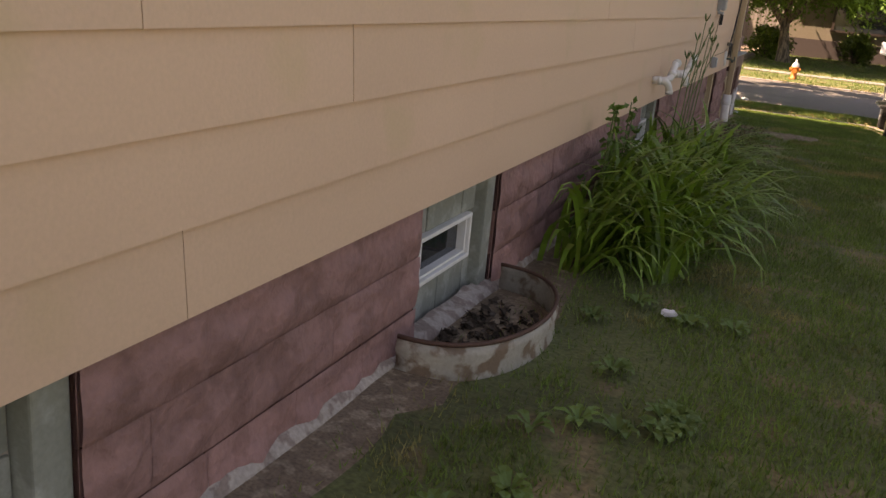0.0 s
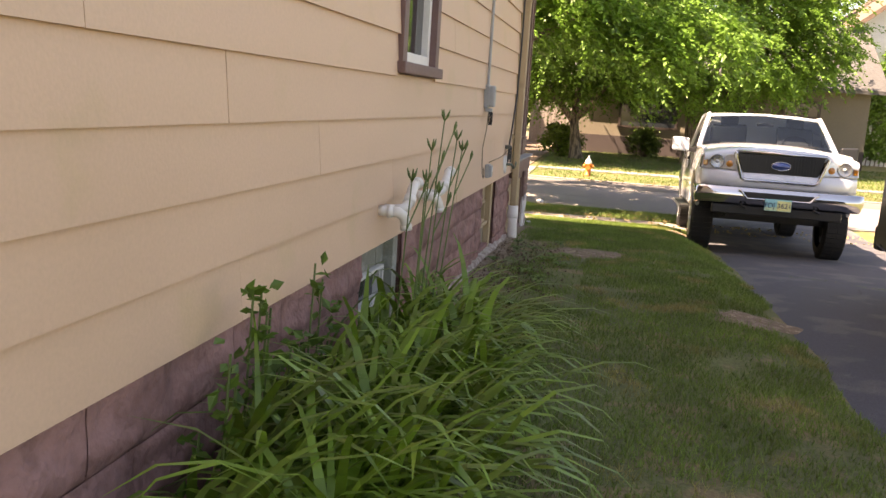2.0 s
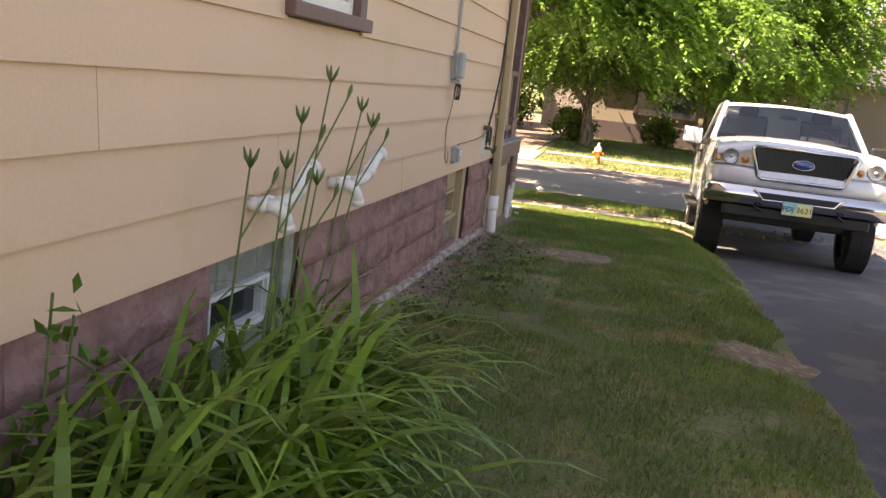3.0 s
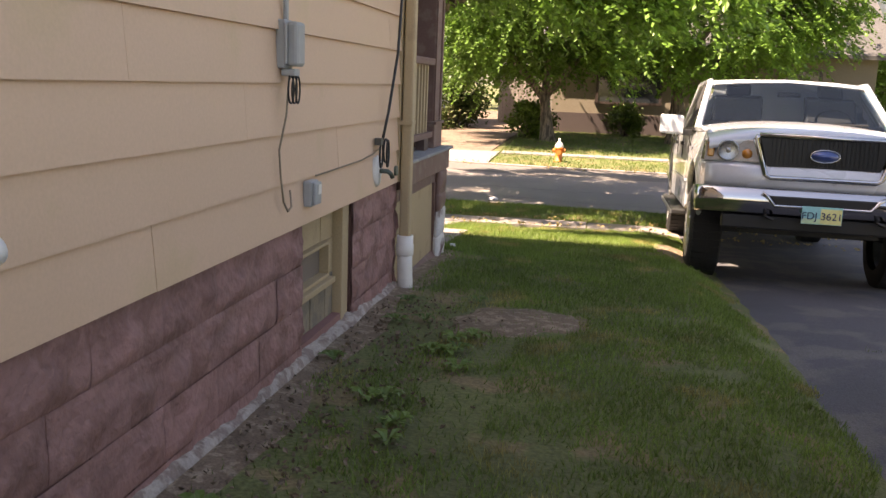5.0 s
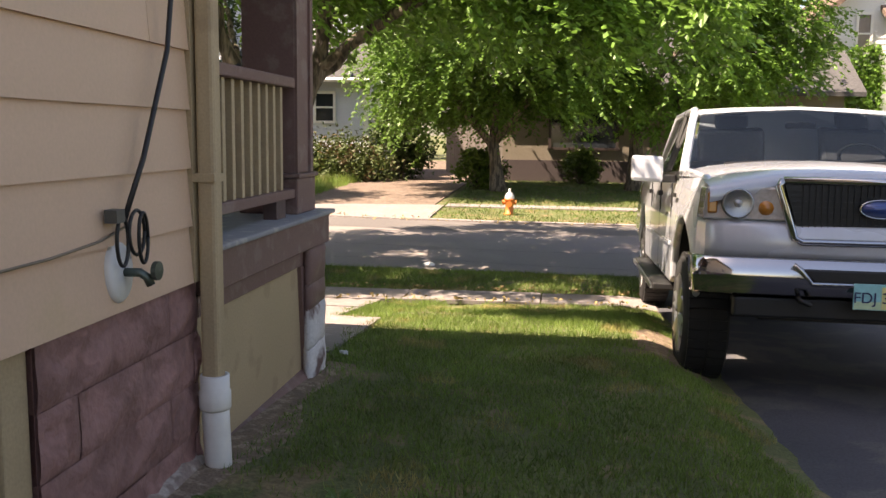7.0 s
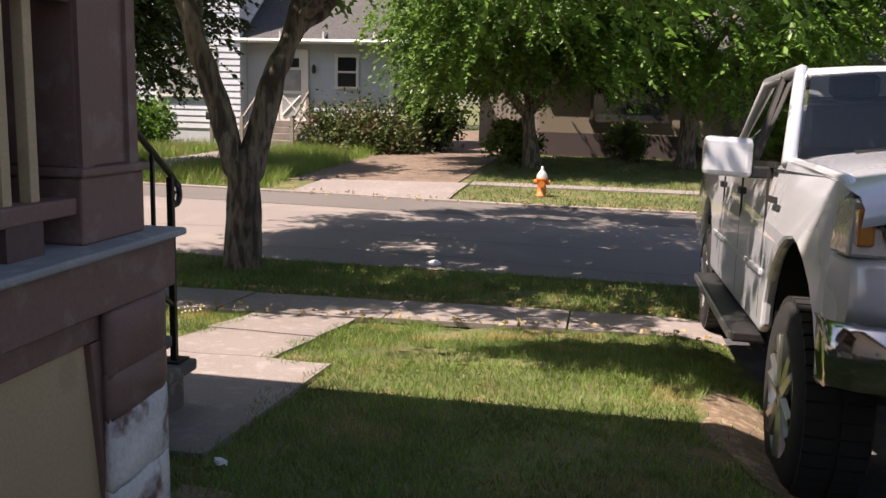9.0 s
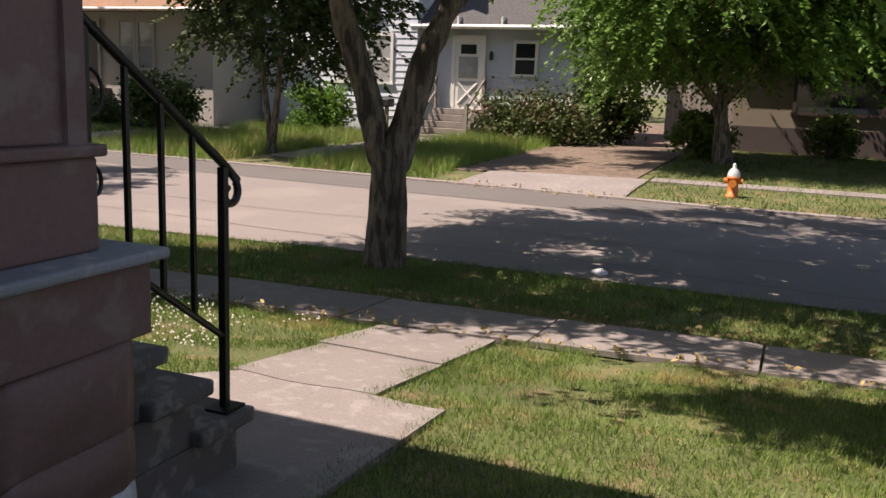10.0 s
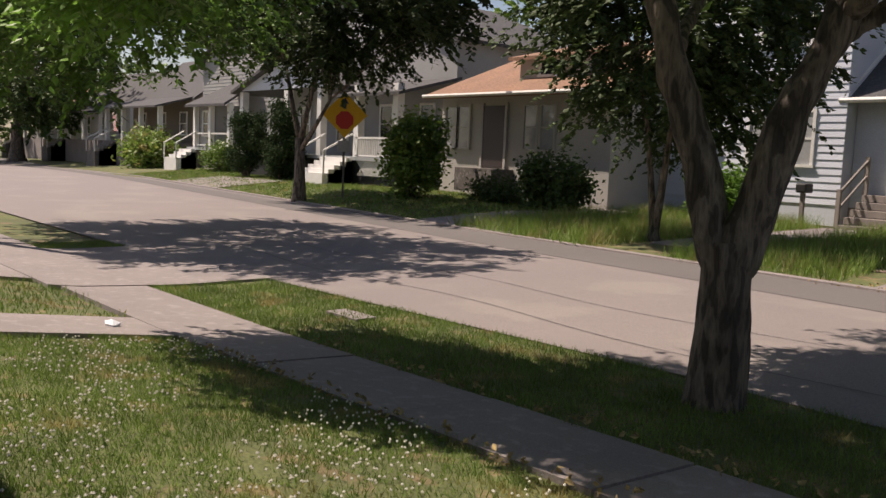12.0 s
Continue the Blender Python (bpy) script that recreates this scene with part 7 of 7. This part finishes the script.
grass("unmown_grass", "long unmown seeding grass before the blue house", -14.5, -4.0, 15.0, 24.6, 42000, 0.36, 0.014, TALL_GRASS, 307, keep=lambda x, y: ((x < -9.8) | (x > -8.1)) & ((x < -4.9) | (y < 14)))
grass("crack_grass", "thin line of grass growing in a driveway crack", 3.0, 4.1, -0.75, -0.1, 2600, 0.04, 0.007, GRASS, 308, keep=lambda x, y: np.abs(y + 0.12 + 0.45 * (x - 3.0) + 0.05 * np.sin(x * 9)) < 0.035 + 0.02 * np.sin(x * 5), paved=True)
g = np.random.default_rng(9)
cx, cy = g.uniform(-5.6, -1.6, 2400), g.uniform(2.0, 5.6, 2400)
ok = (~in_paved(cx, cy)) & np.array([noise.noise((a * 1.1, b * 1.1, 2)) > -0.1 for a, b in zip(cx, cy)])
cx, cy = cx[ok], cy[ok]
cz = gz(cx, cy) + g.uniform(0.035, 0.075, len(cx))
o = np.array([(1, 0, 0), (0, 1, 0), (0, 0, 1.0)]) * 0.009
c = np.stack([cx, cy, cz], 1)
tri = []
for sx in (1, -1):
    for sy in (1, -1):
        for sz in (1, -1):
            tri.append(np.stack([c + sx * o[0], c + sy * o[1], c + sz * o[2]], 1))
tagged(new("clover_flowers", soup("clover_flowers", np.concatenate(tri).reshape(-1, 3), 3, CLOVER)), "white clover flowers scattered in the lawn", "flowers", "", "stuff")
wr = np.random.default_rng(77)
for k in range(46):
    near = k < 30
    x, y = (wr.uniform(0.12, 0.75), wr.uniform(-5.2, -0.3)) if near else (wr.uniform(0.45, 1.1), wr.uniform(-10.4, -8.2))
    s = Shape()
    z0 = float(gz(x, y)) + 0.008
    s.v = [(x, y, z0)]
    nl = int(wr.integers(6, 10))
    for j in range(nl):
        a = j * 2.4 + wr.uniform(0, 0.5)
        L, w = wr.uniform(0.05, 0.1), wr.uniform(0.012, 0.02)
        ca, sa = math.cos(a), math.sin(a)
        pts = [(x + ca * L * q - sa * w * d, y + sa * L * q + ca * w * d, z0 + hh) for q, d, hh in ((0.5, 1, 0.035), (0.5, 0, 0.028), (0.5, -1, 0.035), (0.85, 0.7, 0.032), (0.85, -0.7, 0.032), (1.0, 0, 0.018))]
        pts = [(max(p[0], 0.02), p[1], p[2]) for p in pts]
        o_ = len(s.v) - 1
        s.v += pts
        s.f += [tuple(0 if i == 0 else o_ + i for i in f) for f in ((0, 2, 1), (0, 3, 2), (1, 2, 4), (2, 3, 5), (2, 5, 4), (4, 5, 6))]
    tagged(new("weed_rosette", s.mesh("weed_rosette", WEED)), "low broad-leaved weed in the lawn by the house", "weed", "lawn weeds")
n = 1400
lx = g.uniform(-5.3, 6, n)
ly = np.where(g.random(n) < 0.45, far_edge(lx) + g.normal(0.1, 0.14, n), np.where(g.random(n) < 0.5, sw_hi(lx) + g.normal(0.05, 0.07, n), sw_lo(lx) + g.normal(-0.03, 0.08, n)))
pts = np.stack([lx, ly, gz(lx, ly) + 0.045], 1)
tagged(new("fallen_leaves", soup("fallen_leaves", leaves(pts, n, 0.05, 0.01, 8, 0), 3, DRY_LEAF)), "dry yellow leaves along the kerb and pavement edges", "leaves", "", "stuff")
m = 900
lx = np.abs(g.normal(0.28, 0.2, m)) + 0.05
ly = g.uniform(-3.3, -0.4, m)
tagged(new("leaf_litter", soup("leaf_litter", leaves(np.stack([lx, ly, gz(lx, ly) + 0.022], 1), m, 0.028, 0.006, 18, 0), 3, mat("old grey-brown leaf", (0.17, 0.125, 0.085), 0.85, spread=0.4, bump=0.0))), "old grey-brown leaf litter along the foundation", "leaves", "", "stuff")
cr = Shape()
for k in range(7):
    x = g.uniform(2.7, 4.6)
    y = g.uniform(-6, 0)
    p = []
    for i in range(9):
        p.append((x, y))
        x, y = x + g.uniform(-0.1, 0.25), y + g.uniform(0.05, 0.3)
    for (xa, ya), (xb, yb) in zip(p, p[1:]):
        w = 0.006
        cr.add([(xa - w, ya, float(gz(xa, ya)) + 0.0225), (xa + w, ya, float(gz(xa, ya)) + 0.0225), (xb + w, yb, float(gz(xb, yb)) + 0.0225), (xb - w, yb, float(gz(xb, yb)) + 0.0225)], [(0, 1, 2, 3)])
for y0 in (8.9, 10.1):
    for k in range(40):
        xa, xb = -14 + k * 0.45, -14 + (k + 1) * 0.45
        ya, yb = y0 + 0.12 * math.sin(xa * 1.1 + y0) - 0.03 * xa, y0 + 0.12 * math.sin(xb * 1.1 + y0) - 0.03 * xb
        cr.add([(xa, ya, float(gz(xa, ya)) + 0.021), (xa, ya + 0.012, float(gz(xa, ya)) + 0.021), (xb, yb + 0.012, float(gz(xb, yb)) + 0.021), (xb, yb, float(gz(xb, yb)) + 0.021)], [(0, 1, 2, 3)])
tagged(new("surface_cracks", cr.mesh("surface_cracks", CRACK)), "dark cracks in the street and driveway asphalt", "cracks", "", "stuff")

# ---- pieces of the wall: blocks and boards ----
BLOCKS = []
for k in range(6):
    s = Shape()
    L_, H_, nu, nv = 0.396, 0.1995, 10, 7
    for i in range(nu + 1):
        for j in range(nv + 1):
            u, v = i / nu, j / nv
            edge = 0.95 + min(u, 1 - u) * nu * 0.8
            edge = min(1, edge, 0.86 + min(v, 1 - v) * nv * 0.9)
            mid = min(1, min(u, 1 - u) * nu * 0.7, min(v, 1 - v) * nv * 0.9)
            face = math.sin(math.pi * min(1, v * 1.25) ** 0.8) if v < 0.8 else 0.45
            d = edge * (0.010 + 0.016 * face * min(1, mid + 0.5) + 0.034 * mid * noise.noise((u * 3 + k * 5, v * 2.5, k)) + 0.012 * mid * noise.noise((u * 9 + k, v * 6, k * 3)))
            s.v.append((-0.017 + 0.8 * max(0.002, d), u * L_, v * H_))
    s.f = [(i * (nv + 1) + j, (i + 1) * (nv + 1) + j, (i + 1) * (nv + 1) + j + 1, i * (nv + 1) + j + 1) for i in range(nu) for j in range(nv)]
    s.add([(-0.04, 0, 0), (-0.04, L_, 0), (-0.04, L_, H_), (-0.04, 0, H_), (-0.017, 0, 0), (-0.017, L_, 0), (-0.017, L_, H_), (-0.017, 0, H_)], [(0, 1, 5, 4), (1, 2, 6, 5), (2, 3, 7, 6), (3, 0, 4, 7)])
    BLOCKS.append(s.mesh("block", MAUVE, True))
for row in range(5):
    z = ZS - 0.2 * (row + 1) + 0.001
    for a, b in zip(edges[::2], edges[1::2]):
        y = a + (0.2 if row % 2 else 0.0)
        cuts = ([(a, a + 0.2)] if row % 2 else [])
        while y < b - 0.03:
            cuts.append((y, min(y + 0.4, b)))
            y += 0.4
        for c0, c1 in cuts:
            if c1 < -14.5 or z + 0.2 < float(gz(0, c0)):
                continue
            ob = under(new("block", BLOCKS[R.randrange(6)]), foundation)
            ob.matrix_basis = Matrix.Translation((R.uniform(-0.002, 0.003), c0, z)) @ Matrix.Diagonal((1, (c1 - c0 - 0.0004) / 0.396, 1, 1))

BOARD = Shape().hexa([(-0.02, 0, 0.0), (0.019, 0, 0.0), (0.019, 1, 0.0), (-0.02, 1, 0.0), (-0.02, 0, 1.0), (0.002, 0, 1.0), (0.002, 1, 1.0), (-0.02, 1, 1.0)]).mesh("board", SIDING)
JOINTS = {0: -10.76, 1: -8.89, 2: -10.06, 3: -10.89, 4: -7.86}
course, z = 0, ZS
while z < WALL_TOP - 0.02:
    j0 = JOINTS.get(course, -10.0 + 3.7 * R.random())
    ys = [BACK] + sorted(y for y in (j0 + 3.74 * k for k in range(-3, 5)) if BACK + 0.2 < y < -0.3) + [-0.076]
    h = min(CO + 0.012, WALL_TOP - z)
    for c0, c1 in zip(ys, ys[1:]):
        spans = [(c0, c1)]
        if z + h > WIN[2] - 0.06 and z < WIN[3]:
            spans = [(a, b) for a, b in ((c0, min(c1, WIN[0] - 0.0)), (max(c0, WIN[1] + 0.0), c1)) if b - a > 0.02]
        for a, b in spans:
            hh = h
            ob = under(new("board", BOARD), wall_side)
            ob.matrix_basis = pose(R.uniform(-0.001, 0.001), a + 0.0015, z, R.uniform(-0.02, 0.02)) @ Matrix.Diagonal((1, b - a - 0.003, hh, 1))
    z += CO
    course += 1
